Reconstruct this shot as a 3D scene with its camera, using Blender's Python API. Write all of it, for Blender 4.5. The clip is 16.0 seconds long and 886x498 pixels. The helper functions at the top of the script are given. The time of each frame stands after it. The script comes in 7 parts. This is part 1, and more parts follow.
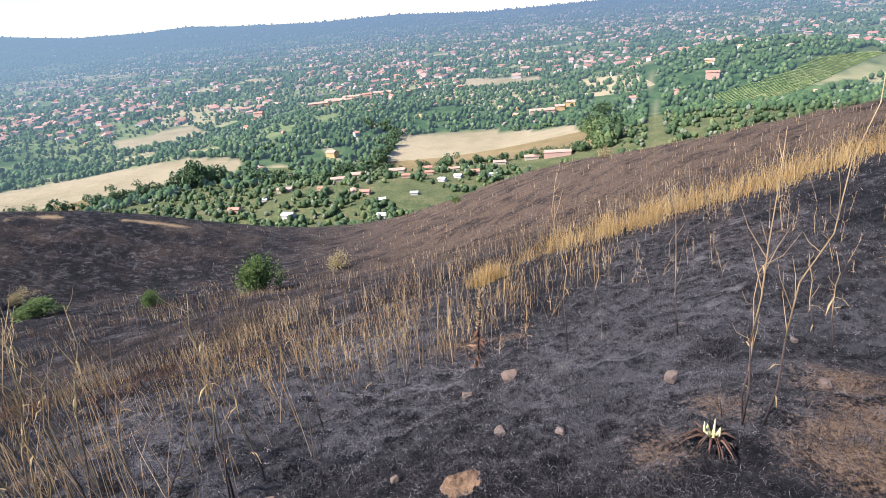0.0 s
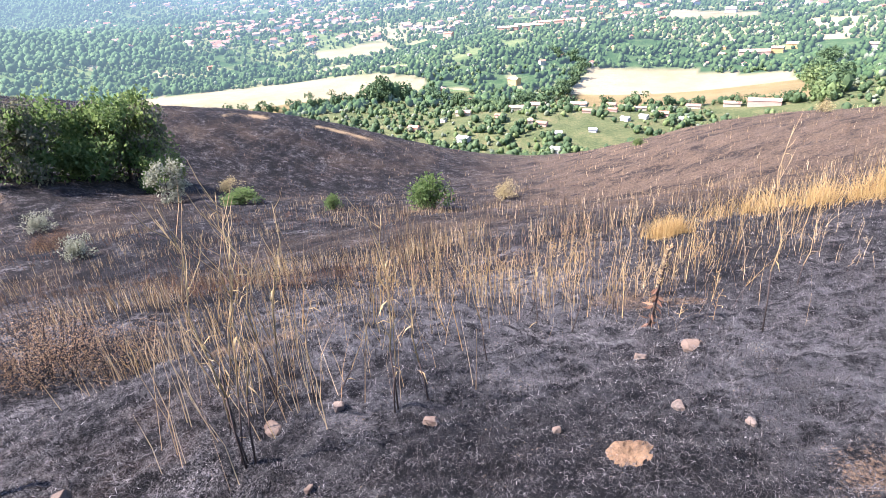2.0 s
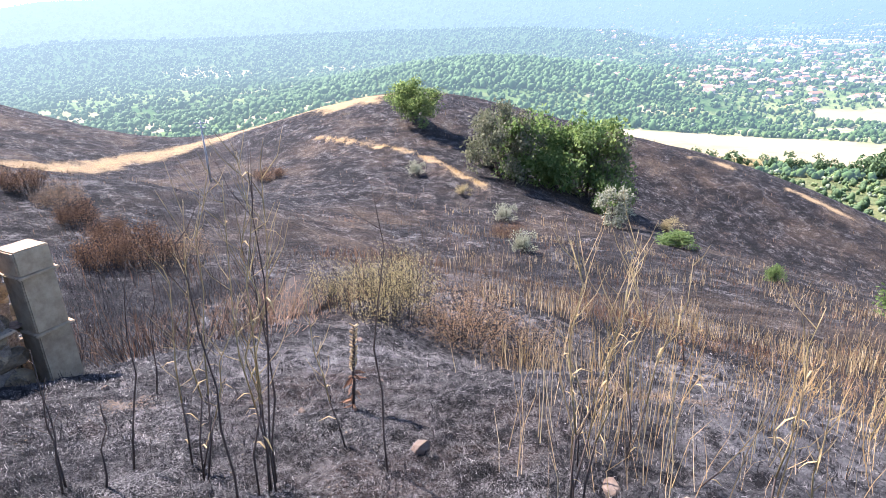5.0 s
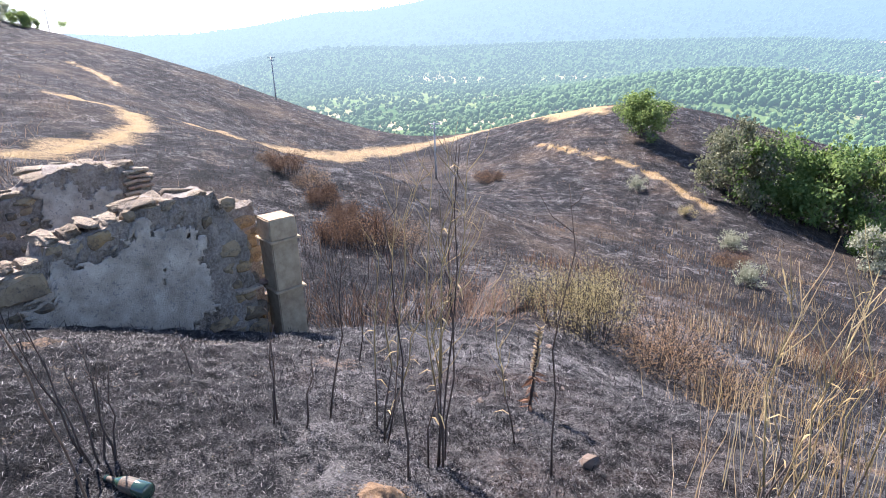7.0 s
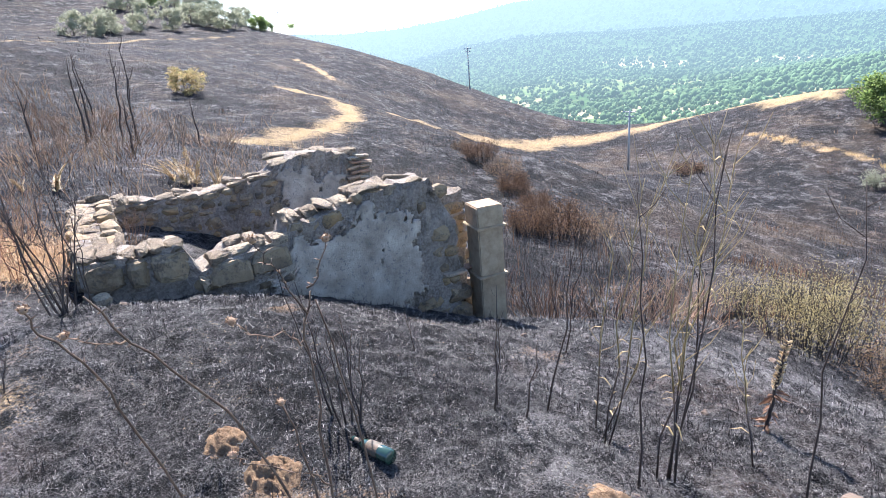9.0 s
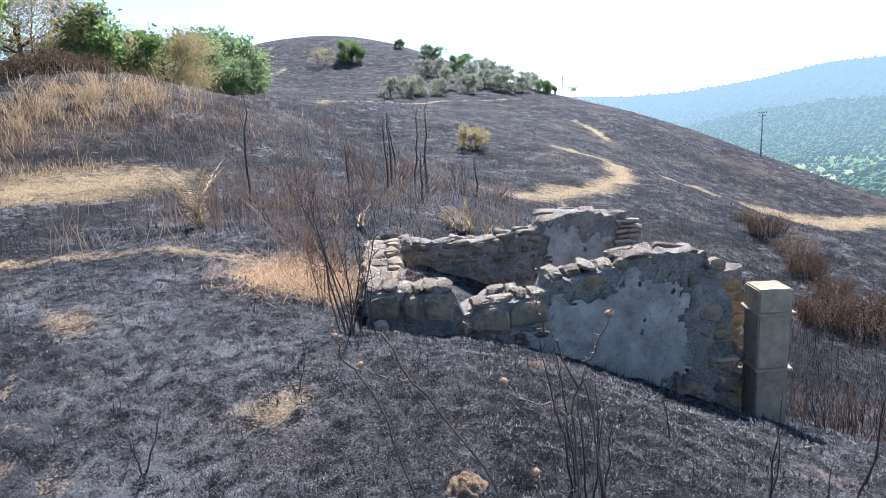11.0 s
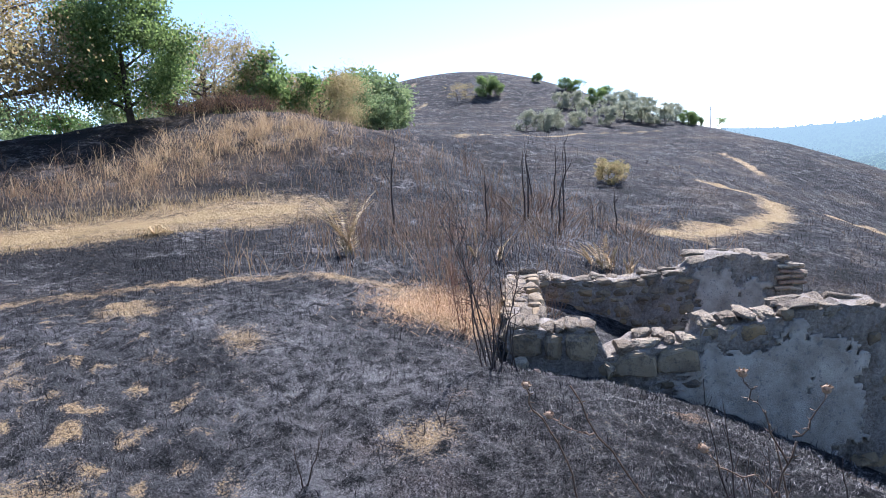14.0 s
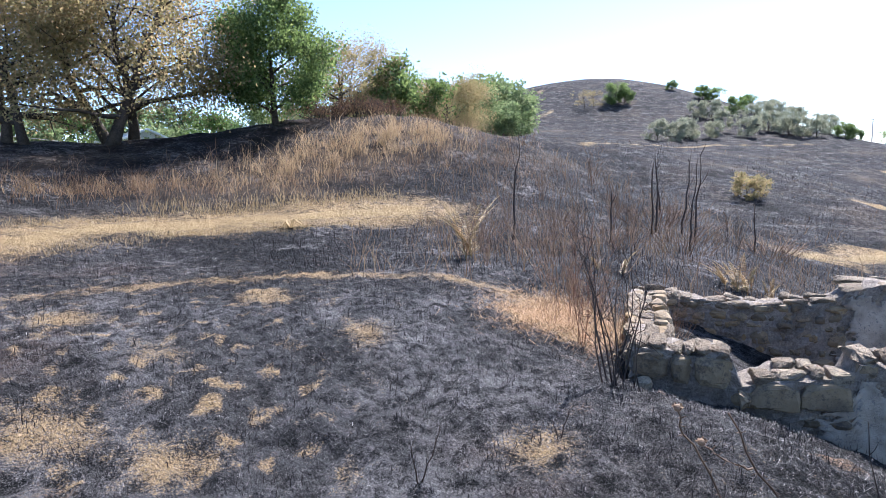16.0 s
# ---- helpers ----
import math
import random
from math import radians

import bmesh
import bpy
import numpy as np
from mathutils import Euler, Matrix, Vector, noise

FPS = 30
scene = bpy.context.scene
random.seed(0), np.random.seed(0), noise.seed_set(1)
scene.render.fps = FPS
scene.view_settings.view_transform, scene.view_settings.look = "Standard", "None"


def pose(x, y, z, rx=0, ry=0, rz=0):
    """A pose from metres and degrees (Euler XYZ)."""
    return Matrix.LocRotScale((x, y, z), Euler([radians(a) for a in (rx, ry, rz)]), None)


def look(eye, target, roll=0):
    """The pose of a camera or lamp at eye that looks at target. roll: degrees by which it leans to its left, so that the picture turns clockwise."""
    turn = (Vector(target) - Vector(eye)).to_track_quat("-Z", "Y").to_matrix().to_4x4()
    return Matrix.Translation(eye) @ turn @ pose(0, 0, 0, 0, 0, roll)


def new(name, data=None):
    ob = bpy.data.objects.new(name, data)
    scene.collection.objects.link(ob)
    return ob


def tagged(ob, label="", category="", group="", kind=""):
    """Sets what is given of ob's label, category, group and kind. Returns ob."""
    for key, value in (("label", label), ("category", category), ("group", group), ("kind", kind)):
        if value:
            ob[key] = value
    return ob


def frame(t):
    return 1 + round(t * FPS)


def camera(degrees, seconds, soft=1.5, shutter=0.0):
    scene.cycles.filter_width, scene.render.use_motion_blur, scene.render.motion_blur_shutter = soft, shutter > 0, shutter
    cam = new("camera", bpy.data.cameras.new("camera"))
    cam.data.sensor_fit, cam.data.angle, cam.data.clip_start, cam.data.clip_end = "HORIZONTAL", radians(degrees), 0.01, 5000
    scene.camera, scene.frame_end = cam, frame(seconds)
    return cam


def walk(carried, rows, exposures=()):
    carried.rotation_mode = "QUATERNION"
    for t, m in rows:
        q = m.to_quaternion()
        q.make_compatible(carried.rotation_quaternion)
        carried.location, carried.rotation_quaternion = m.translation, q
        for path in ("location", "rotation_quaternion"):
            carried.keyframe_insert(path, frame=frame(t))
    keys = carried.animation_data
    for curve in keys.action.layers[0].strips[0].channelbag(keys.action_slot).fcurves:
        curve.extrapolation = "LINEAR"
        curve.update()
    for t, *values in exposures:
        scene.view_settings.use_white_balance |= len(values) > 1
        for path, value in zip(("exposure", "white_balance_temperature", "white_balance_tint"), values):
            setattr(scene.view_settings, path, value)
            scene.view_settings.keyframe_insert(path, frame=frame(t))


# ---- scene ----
# ---- camera ----
EXPOSURES = [(0.0, 1.2, 5850, 22), (1.0, 1.87, 5900, 31), (2.5, 2.1, 5850, 26), (3.5, 2.35, 5880, 26), (7.0, 2.12, 5980, 22), (9.0, 2.21, 5800, 17), (10.0, 2.05, 5520, 13), (12.5, 1.31, 5350, 21), (13.0, 1.22, 5350, 17), (14.0, 1.62, 5400, 18), (16.0, 1.7, 5550, 17)]
cam = camera(72.9, 16.0, soft=0.35)
PATH = [
    (0.0, pose(0.146, -0.130, 1.611, 67.93, 5.48, -1.23)),
    (0.5, pose(0.166, 0.013, 1.639, 66.56, 2.57, 8.33)),
    (1.0, pose(0.141, 0.030, 1.646, 64.79, 5.51, 10.04)),
    (1.5, pose(0.081, 0.020, 1.615, 63.14, 3.63, 7.28)),
    (2.0, pose(0.006, -0.001, 1.585, 62.96, 4.27, 16.34)),
    (2.5, pose(-0.056, 0.051, 1.575, 63.49, 4.73, 30.34)),
    (3.0, pose(-0.092, 0.073, 1.564, 64.72, 1.60, 42.27)),
    (3.5, pose(-0.118, 0.066, 1.560, 65.82, 1.49, 48.08)),
    (3.7, pose(-0.117, 0.064, 1.566, 66.43, 2.01, 49.58)),
    (5.8, look((0.002, 0.212, 1.524), (-1.731, 0.926, 0.826), -2.4)),
    (6, look((0.012, 0.213, 1.52), (-1.746, 0.864, 0.824), -2.7)),
    (6.5, look((0.053, 0.218, 1.532), (-1.768, 0.692, 0.852), -2.7)),
    (7, look((0.024, 0.205, 1.527), (-1.842, 0.487, 0.865), -2.0)),
    (7.5, look((0.034, 0.131, 1.535), (-1.853, 0.257, 0.884), -1.9)),
    (8, look((0.056, 0.036, 1.543), (-1.836, -0.021, 0.897), -3.0)),
    (8.5, look((0.057, -0.02, 1.536), (-1.824, -0.121, 0.864), -3.2)),
    (9, look((-0.026, -0.038, 1.535), (-1.886, -0.355, 0.873), -4.8)),
    (9.5, look((-0.07, -0.057, 1.538), (-1.893, -0.603, 0.923), -3.5)),
    (10, look((-0.071, -0.081, 1.543), (-1.821, -0.871, 0.983), -3.2)),
    (10.2, look((-0.071, -0.089, 1.542), (-1.79, -0.96, 1.005), -3.2)),
    (12.3, look((0.053, -0.096, 1.619), (-1.461, -1.373, 1.34), -4.5)),
    (12.5, look((0.06, -0.098, 1.627), (-1.447, -1.387, 1.367), -4.5)),
    (13, look((0.086, -0.101, 1.628), (-1.393, -1.426, 1.388), -3.8)),
    (13.5, look((0.077, -0.121, 1.623), (-1.392, -1.449, 1.342), -3.7)),
    (14, look((0.077, -0.157, 1.618), (-1.285, -1.593, 1.331), -3.7)),
    (14.5, look((0.091, -0.167, 1.629), (-1.154, -1.711, 1.369), -2.8)),
    (15, look((0.112, -0.162, 1.634), (-1.054, -1.772, 1.411), -2.8)),
    (15.5, look((0.126, -0.17, 1.631), (-0.97, -1.826, 1.4), -2.7)),
    (16, look((0.112, -0.214, 1.609), (-0.95, -1.89, 1.36), -1.7)),
]
walk(cam, PATH, exposures=EXPOSURES)

# ---- light ----
SUN_AZ, SUN_EL = 112.0, 46.0          # degrees, azimuth to the left of +y
world = bpy.data.worlds.new("sky")
scene.world = world
world.use_nodes = True
wn = world.node_tree.nodes
sky = wn.new("ShaderNodeTexSky")
sky.sky_type, sky.sun_disc = "NISHITA", False
sky.sun_elevation, sky.sun_rotation = radians(SUN_EL), radians(-SUN_AZ)
sky.air_density, sky.dust_density, sky.ozone_density, sky.altitude = 1.0, 0.25, 2.5, 300
wn["Background"].inputs["Strength"].default_value = 0.09
world.node_tree.links.new(sky.outputs["Color"], wn["Background"].inputs["Color"])
sun = new("sun", bpy.data.lights.new("sun", "SUN"))
sun.data.energy, sun.data.angle, sun.data.color = 5.0, radians(0.6), (1.0, 0.94, 0.84)
_a, _e = radians(SUN_AZ), radians(SUN_EL)
SUN_DIR = Vector((-math.sin(_a) * math.cos(_e), math.cos(_a) * math.cos(_e), math.sin(_e)))
sun.matrix_world = look(SUN_DIR * 100, (0, 0, 0))

# ---- materials ----
class Nodes:
    """A material's node tree, written briefly."""

    def __init__(self, name, rough=0.9, spec=0.2):
        self.mat = bpy.data.materials.new(name)
        self.mat.use_nodes = True
        self.t = self.mat.node_tree
        self.bsdf = self.t.nodes["Principled BSDF"]
        self.bsdf.inputs["Roughness"].default_value = rough
        self.bsdf.inputs["Specular IOR Level"].default_value = spec

    def node(self, kind, ins=(), **props):
        n = self.t.nodes.new("ShaderNode" + kind)
        if "noise_dimensions" in props:
            n.noise_dimensions = props["noise_dimensions"]
        if "data_type" in props:
            n.data_type = props["data_type"]
        if "blend_type" in props:
            n.blend_type = props["blend_type"]
        if "operation" in props:
            n.operation = props["operation"]
        if "feature" in props:
            n.feature = props["feature"]
        if "attribute_name" in props:
            n.attribute_name = props["attribute_name"]
        for k, v in dict(ins).items():
            self.put(n.inputs[k], v)
        return n

    def put(self, socket, v):
        if isinstance(v, bpy.types.NodeSocket):
            self.t.links.new(v, socket)
        else:
            socket.default_value = (*v, 1.0) if isinstance(v, tuple) and len(v) == 3 and socket.type == "RGBA" else v

    def coords(self):
        return self.node("TexCoord").outputs["Object"]

    def place(self):
        return self.node("NewGeometry").outputs["Position"]

    def noise(self, scale, detail=4.0, rough=0.6, vec=None, dim="3D"):
        ins = {"Scale": scale, "Detail": detail, "Roughness": rough}
        if vec is not None:
            ins["Vector"] = vec
        return self.node("TexNoise", ins, noise_dimensions=dim).outputs["Fac"]

    def ramp(self, fac, stops):
        n = self.node("ValToRGB", {"Fac": fac})
        e = n.color_ramp.elements
        while len(e) < len(stops):
            e.new(0.5)
        for s, (p, c) in zip(e, stops):
            s.position = p
            s.color = (*c, 1.0) if isinstance(c, tuple) else (c, c, c, 1.0)
        return n.outputs["Color"]

    def mix(self, fac, a, b, kind="MIX"):
        n = self.node("Mix", data_type="RGBA", blend_type=kind)
        for i, v in ((0, fac), (6, a), (7, b)):
            self.put(n.inputs[i], v)
        return n.outputs[2]

    def math(self, op, a, b=0.5):
        n = self.node("Math", {0: a, 1: b}, operation=op)
        return n.outputs[0]

    def attr(self, name):
        n = self.node("Attribute", attribute_name=name)
        return self.node("SeparateColor", {0: n.outputs["Color"]}).outputs

    def island(self):
        return self.node("NewGeometry").outputs["Random Per Island"]

    def finish(self, color, height=None, strength=0.3, distance=0.02, rough=None):
        self.put(self.bsdf.inputs["Base Color"], color)
        if rough is not None:
            self.put(self.bsdf.inputs["Roughness"], rough)
        if height is not None:
            b = self.node("Bump", {"Height": height, "Strength": strength, "Distance": distance})
            self.t.links.new(b.outputs["Normal"], self.bsdf.inputs["Normal"])
        return self.mat


def leaf_mat(name, stops, glow=0.35, rough=0.7):
    """Leaves or grass: colour by piece, light coming through."""
    n = Nodes(name, rough, 0.25)
    c = n.ramp(n.island(), stops)
    big = n.noise(0.6, 3, vec=n.place())
    c = n.mix(n.math("MULTIPLY", big, 0.35), c, stops[-1][1])
    n.put(n.bsdf.inputs["Base Color"], c)
    tr = n.node("BsdfTranslucent", {"Color": c})
    sh = n.node("MixShader", {0: glow, 1: n.bsdf.outputs[0], 2: tr.outputs[0]})
    n.put(n.t.nodes["Material Output"].inputs["Surface"], sh.outputs[0])
    return n.mat


def plain_mat(name, a, b, scale=6.0, rough=0.85, bump=0.3, distance=0.01, spec=0.2):
    n = Nodes(name, rough, spec)
    p = n.coords()
    f = n.noise(scale, 6, 0.65, p)
    g = n.noise(scale * 0.17, 3, 0.5, p)
    c = n.ramp(n.math("ADD", n.math("MULTIPLY", f, 0.6), n.math("MULTIPLY", g, 0.4)), ((0.32, a), (0.68, b)))
    return n.finish(c, f, bump, distance)


def piece_mat(name, stops, scale=14.0, rough=0.92, bump=0.5, distance=0.012):
    """Stones, bricks: each piece its own tone."""
    n = Nodes(name, rough, 0.2)
    p = n.place()
    f = n.noise(scale, 7, 0.7, p)
    c = n.ramp(n.node("ObjectInfo").outputs["Random"], stops)
    c = n.mix(n.math("MULTIPLY", n.ramp(f, ((0.35, 0.0), (0.7, 1.0))), 0.55), c, stops[-1][1])
    fleck = n.ramp(n.mix(0.5, n.noise(48, 4, 0.7, p), n.noise(9, 4, 0.6, p)), ((0.40, 0.75), (0.50, 0.0)))
    c = n.mix(fleck, c, (0.07, 0.06, 0.05))
    soot = n.ramp(n.noise(2.3, 4, 0.6, p), ((0.56, 0.0), (0.72, 1.0)))
    c = n.mix(n.math("MULTIPLY", soot, 0.6), c, (0.05, 0.045, 0.042))
    return n.finish(c, f, bump, distance)


def ground_mat():
    n = Nodes("ground", 0.95, 0.1)
    p = n.place()
    fine, mid, wide = n.noise(55, 6, 0.75, p), n.noise(7.5, 5, 0.65, p), n.noise(0.9, 4, 0.6, p)
    vast = n.noise(0.09, 4, 0.6, p)
    streak = n.node("Mapping", {"Vector": p, "Scale": (4.0, 1.1, 1.5), "Rotation": (0, 0, 0.7)}).outputs[0]
    strands = n.noise(26, 5, 0.7, streak)
    grit = n.noise(140, 3, 0.7, p)
    burnt = n.ramp(n.mix(0.4, fine, grit), ((0.41, (0.0042, 0.0038, 0.0036)), (0.49, (0.016, 0.0145, 0.0138)), (0.55, (0.062, 0.056, 0.053)), (0.63, (0.27, 0.248, 0.236))))
    burnt = n.mix(n.ramp(strands, ((0.54, 0.0), (0.70, 0.6))), burnt, (0.16, 0.146, 0.139))
    # curled charred stems: fine pale lines between dark gaps
    warp = n.node("TexNoise", {"Vector": p, "Scale": 18.0, "Detail": 3.0}).outputs["Color"]
    bent = n.node("VectorMath", {0: p, 1: n.node("VectorMath", {0: warp, 1: (0.06, 0.06, 0.06)}, operation="MULTIPLY").outputs[0]}, operation="ADD").outputs[0]
    burnt = n.mix(0.45, burnt, (0.007, 0.007, 0.007))
    for scale, most in ((11.0, 0.45), (30.0, 0.75), (62.0, 0.65)):
        edge = n.node("TexVoronoi", {"Vector": bent, "Scale": scale}, feature="DISTANCE_TO_EDGE").outputs["Distance"]
        line = n.math("MULTIPLY", n.ramp(edge, ((0.012, most), (0.045, 0.0))), n.ramp(n.mix(0.5, mid, fine), ((0.42, 0.15), (0.56, 1.0))))
        burnt = n.mix(line, burnt, (0.24, 0.22, 0.21))
    ash = n.math("MULTIPLY", n.ramp(wide, ((0.50, 0.0), (0.66, 1.0))), n.ramp(n.mix(0.5, mid, fine), ((0.47, 0.0), (0.58, 0.7))))
    burnt = n.mix(ash, burnt, (0.235, 0.218, 0.208))
    pit = n.ramp(n.mix(0.4, mid, n.noise(2.6, 4, 0.7, p)), ((0.42, 0.92), (0.52, 0.0)))
    burnt = n.mix(pit, burnt, (0.006, 0.0058, 0.0058))
    burnt = n.mix(n.ramp(n.noise(88, 4, 0.75, p), ((0.42, 0.8), (0.50, 0.0))), burnt, (0.005, 0.0047, 0.0046))
    burnt = n.mix(n.math("MULTIPLY", n.ramp(n.noise(115, 4, 0.75, p), ((0.53, 0.0), (0.60, 0.8))), n.ramp(n.mix(0.5, mid, wide), ((0.44, 0.2), (0.56, 1.0)))), burnt, (0.34, 0.32, 0.31))
    rust = n.ramp(n.noise(0.33, 5, 0.65, p), ((0.54, 0.0), (0.70, 0.7)))
    burnt = n.mix(n.math("MULTIPLY", rust, n.ramp(n.mix(0.5, mid, fine), ((0.42, 0.1), (0.58, 0.9)))), burnt, (0.115, 0.062, 0.040))
    soil = n.ramp(fine, ((0.3, (0.11, 0.068, 0.040)), (0.7, (0.33, 0.222, 0.135))))
    straw = n.ramp(n.mix(0.5, fine, strands), ((0.3, (0.20, 0.125, 0.06)), (0.62, (0.52, 0.37, 0.195))))
    sand = n.ramp(n.mix(0.4, fine, wide), ((0.3, (0.25, 0.165, 0.076)), (0.7, (0.47, 0.345, 0.178))))
    dry = n.ramp(n.mix(0.5, mid, strands), ((0.36, (0.046, 0.032, 0.023)), (0.62, (0.275, 0.190, 0.117))))
    grass = n.ramp(n.mix(0.5, wide, vast), ((0.36, (0.060, 0.080, 0.030)), (0.50, (0.10, 0.118, 0.048)), (0.62, (0.165, 0.148, 0.068))))
    field = n.ramp(n.mix(0.6, vast, n.noise(0.02, 3, 0.5, p)), ((0.35, (0.16, 0.125, 0.054)), (0.6, (0.24, 0.182, 0.085)), (0.72, (0.23, 0.148, 0.068))))
    a, b = n.attr("cover"), n.attr("land")
    rag = n.math("SUBTRACT", n.mix(0.55, n.mix(0.5, mid, n.noise(2.2, 5, 0.7, p)), fine), 0.5)

    def where(x, sharp=0.35):
        y = n.math("ADD", x, n.math("MULTIPLY", rag, 3.2))
        return n.ramp(y, ((0.5 - sharp / 2, 0.0), (0.5 + sharp / 2, 1.0)))

    tone = n.ramp(n.mix(0.45, vast, n.noise(0.4, 5, 0.7, p)), ((0.42, 0.7), (0.52, 0.0)))
    burnt = n.mix(tone, burnt, (0.018, 0.0165, 0.017))
    # streaks that follow the slope's contours, and patches of soot, ash and singed grass
    shelf = n.node("Mapping", {"Vector": p, "Scale": (0.22, 0.22, 1.2)}).outputs[0]
    shelves = n.noise(1.0, 5, 0.65, shelf)
    patch = n.noise(0.55, 6, 0.72, p)
    speck = n.mix(0.5, mid, n.noise(2.6, 5, 0.7, p))
    burnt = n.mix(n.ramp(n.mix(0.5, patch, shelves), ((0.43, 0.85), (0.52, 0.0))), burnt, (0.012, 0.0118, 0.0125))
    singed = n.math("MULTIPLY", n.ramp(shelves, ((0.53, 0.0), (0.65, 0.45))), n.ramp(speck, ((0.44, 0.1), (0.56, 1.0))))
    far = n.node("MapRange", {"Value": n.node("VectorMath", {0: p}, operation="LENGTH").outputs["Value"], 1: 9.0, 2: 22.0, 3: 0.0, 4: 1.0}).outputs[0]
    burnt = n.mix(n.math("MULTIPLY", singed, far), burnt, dry)
    burnt = n.mix(n.math("MULTIPLY", far, n.ramp(n.noise(1.1, 6, 0.75, p), ((0.46, 0.75), (0.56, 0.1)))), burnt, (0.012, 0.0108, 0.0102))
    burnt = n.mix(n.math("MULTIPLY", n.math("MULTIPLY", n.ramp(patch, ((0.55, 0.0), (0.63, 0.8))), n.math("SUBTRACT", 1.0, n.math("MULTIPLY", far, 0.3))), n.ramp(speck, ((0.48, 0.0), (0.57, 0.75)))), burnt, (0.28, 0.262, 0.25))
    ash_shade = n.node("Attribute", attribute_name="cover").outputs["Alpha"]
    dust = n.math("MULTIPLY", n.node("MapRange", {"Value": ash_shade, 1: 0.5, 2: 1.0, 3: 0.0, 4: 0.6}).outputs[0], n.ramp(n.mix(0.6, fine, mid), ((0.43, 0.05), (0.54, 1.0))))
    burnt = n.mix(dust, burnt, (0.31, 0.30, 0.295))
    # below 0.5 the colour is darkened: painted shade in front of the hut
    burnt = n.mix(n.node("MapRange", {"Value": ash_shade, 1: 0.5, 2: 0.0, 3: 0.0, 4: 0.6}).outputs[0], burnt, (0.008, 0.0074, 0.007))
    c = n.mix(n.math("MULTIPLY", b[2], 0.8), burnt, n.mix(n.ramp(n.mix(0.5, speck, shelves), ((0.42, 0.9), (0.52, 0.0))), dry, (0.022, 0.019, 0.018)))
    c = n.mix(where(a[2]), c, soil)
    c = n.mix(where(a[1]), c, straw)
    c = n.mix(b[0], c, grass)
    c = n.mix(b[1], c, field)
    c = n.mix(where(a[0], 0.5), c, sand)
    lump = n.noise(2.4, 4, 0.6, p)
    h = n.math("ADD", n.math("MULTIPLY", fine, 0.5), n.math("ADD", n.math("MULTIPLY", strands, 0.5), n.math("ADD", n.math("MULTIPLY", mid, 1.7), n.math("MULTIPLY", lump, 2.4))))
    return n.finish(c, h, 1.0, 0.12)


GROUND = ground_mat()
BLADE_BURNT = leaf_mat("burnt_blades", ((0.0, (0.006, 0.0054, 0.005)), (0.45, (0.018, 0.016, 0.015)), (0.72, (0.070, 0.063, 0.059)), (0.9, (0.19, 0.172, 0.162)), (1.0, (0.34, 0.315, 0.295))), 0.05, 0.65)
GOLD = leaf_mat("dry_grass_gold", ((0.0, (0.23, 0.13, 0.042)), (0.5, (0.42, 0.268, 0.094)), (1.0, (0.58, 0.415, 0.18))), 0.3, 0.6)
STRAW = leaf_mat("dry_straw", ((0.0, (0.20, 0.12, 0.05)), (0.5, (0.40, 0.27, 0.12)), (1.0, (0.62, 0.48, 0.27))), 0.25, 0.6)
PALE = leaf_mat("bleached_straw", ((0.0, (0.42, 0.33, 0.18)), (1.0, (0.78, 0.70, 0.52))), 0.2, 0.6)
RUST = leaf_mat("scorched_brown", ((0.0, (0.07, 0.035, 0.022)), (0.6, (0.17, 0.085, 0.05)), (1.0, (0.30, 0.18, 0.10))), 0.2, 0.8)
BROWN = leaf_mat("dead_stems", ((0.0, (0.045, 0.03, 0.024)), (0.6, (0.12, 0.078, 0.05)), (1.0, (0.26, 0.175, 0.10))), 0.15, 0.8)
CHAR = plain_mat("charred_stem", (0.012, 0.011, 0.011), (0.06, 0.052, 0.048), 30, 0.8)
OLIVE = leaf_mat("scorched_olive", ((0.0, (0.19, 0.145, 0.06)), (0.6, (0.35, 0.28, 0.12)), (1.0, (0.50, 0.41, 0.21))), 0.3)
OAK_LEAF = leaf_mat("oak_leaf", ((0.0, (0.055, 0.09, 0.026)), (0.55, (0.125, 0.18, 0.052)), (1.0, (0.25, 0.31, 0.10))), 0.58)
SCORCHED_LEAF = leaf_mat("scorched_leaf", ((0.0, (0.18, 0.175, 0.07)), (0.5, (0.275, 0.225, 0.098)), (1.0, (0.37, 0.265, 0.135))), 0.62)
SILVER_LEAF = leaf_mat("silver_leaf", ((0.0, (0.13, 0.145, 0.085)), (0.5, (0.26, 0.265, 0.17)), (1.0, (0.42, 0.41, 0.29))), 0.45)
BUSH_LEAF = leaf_mat("bush_leaf", ((0.0, (0.05, 0.095, 0.022)), (0.5, (0.10, 0.155, 0.042)), (1.0, (0.20, 0.26, 0.085))), 0.5)
BARK = plain_mat("bark", (0.03, 0.025, 0.02), (0.12, 0.095, 0.075), 18, 0.95, 0.8)
WOODS = [leaf_mat("wood_%s" % k, st, 0.15, 0.8) for k, st in (
    ("dark", ((0.0, (0.035, 0.065, 0.025)), (0.6, (0.060, 0.10, 0.040)), (1.0, (0.10, 0.15, 0.06)))),
    ("fresh", ((0.0, (0.06, 0.10, 0.03)), (0.6, (0.11, 0.16, 0.05)), (1.0, (0.19, 0.23, 0.09)))),
    ("grey", ((0.0, (0.11, 0.14, 0.085)), (0.6, (0.17, 0.20, 0.12)), (1.0, (0.25, 0.27, 0.18)))))]


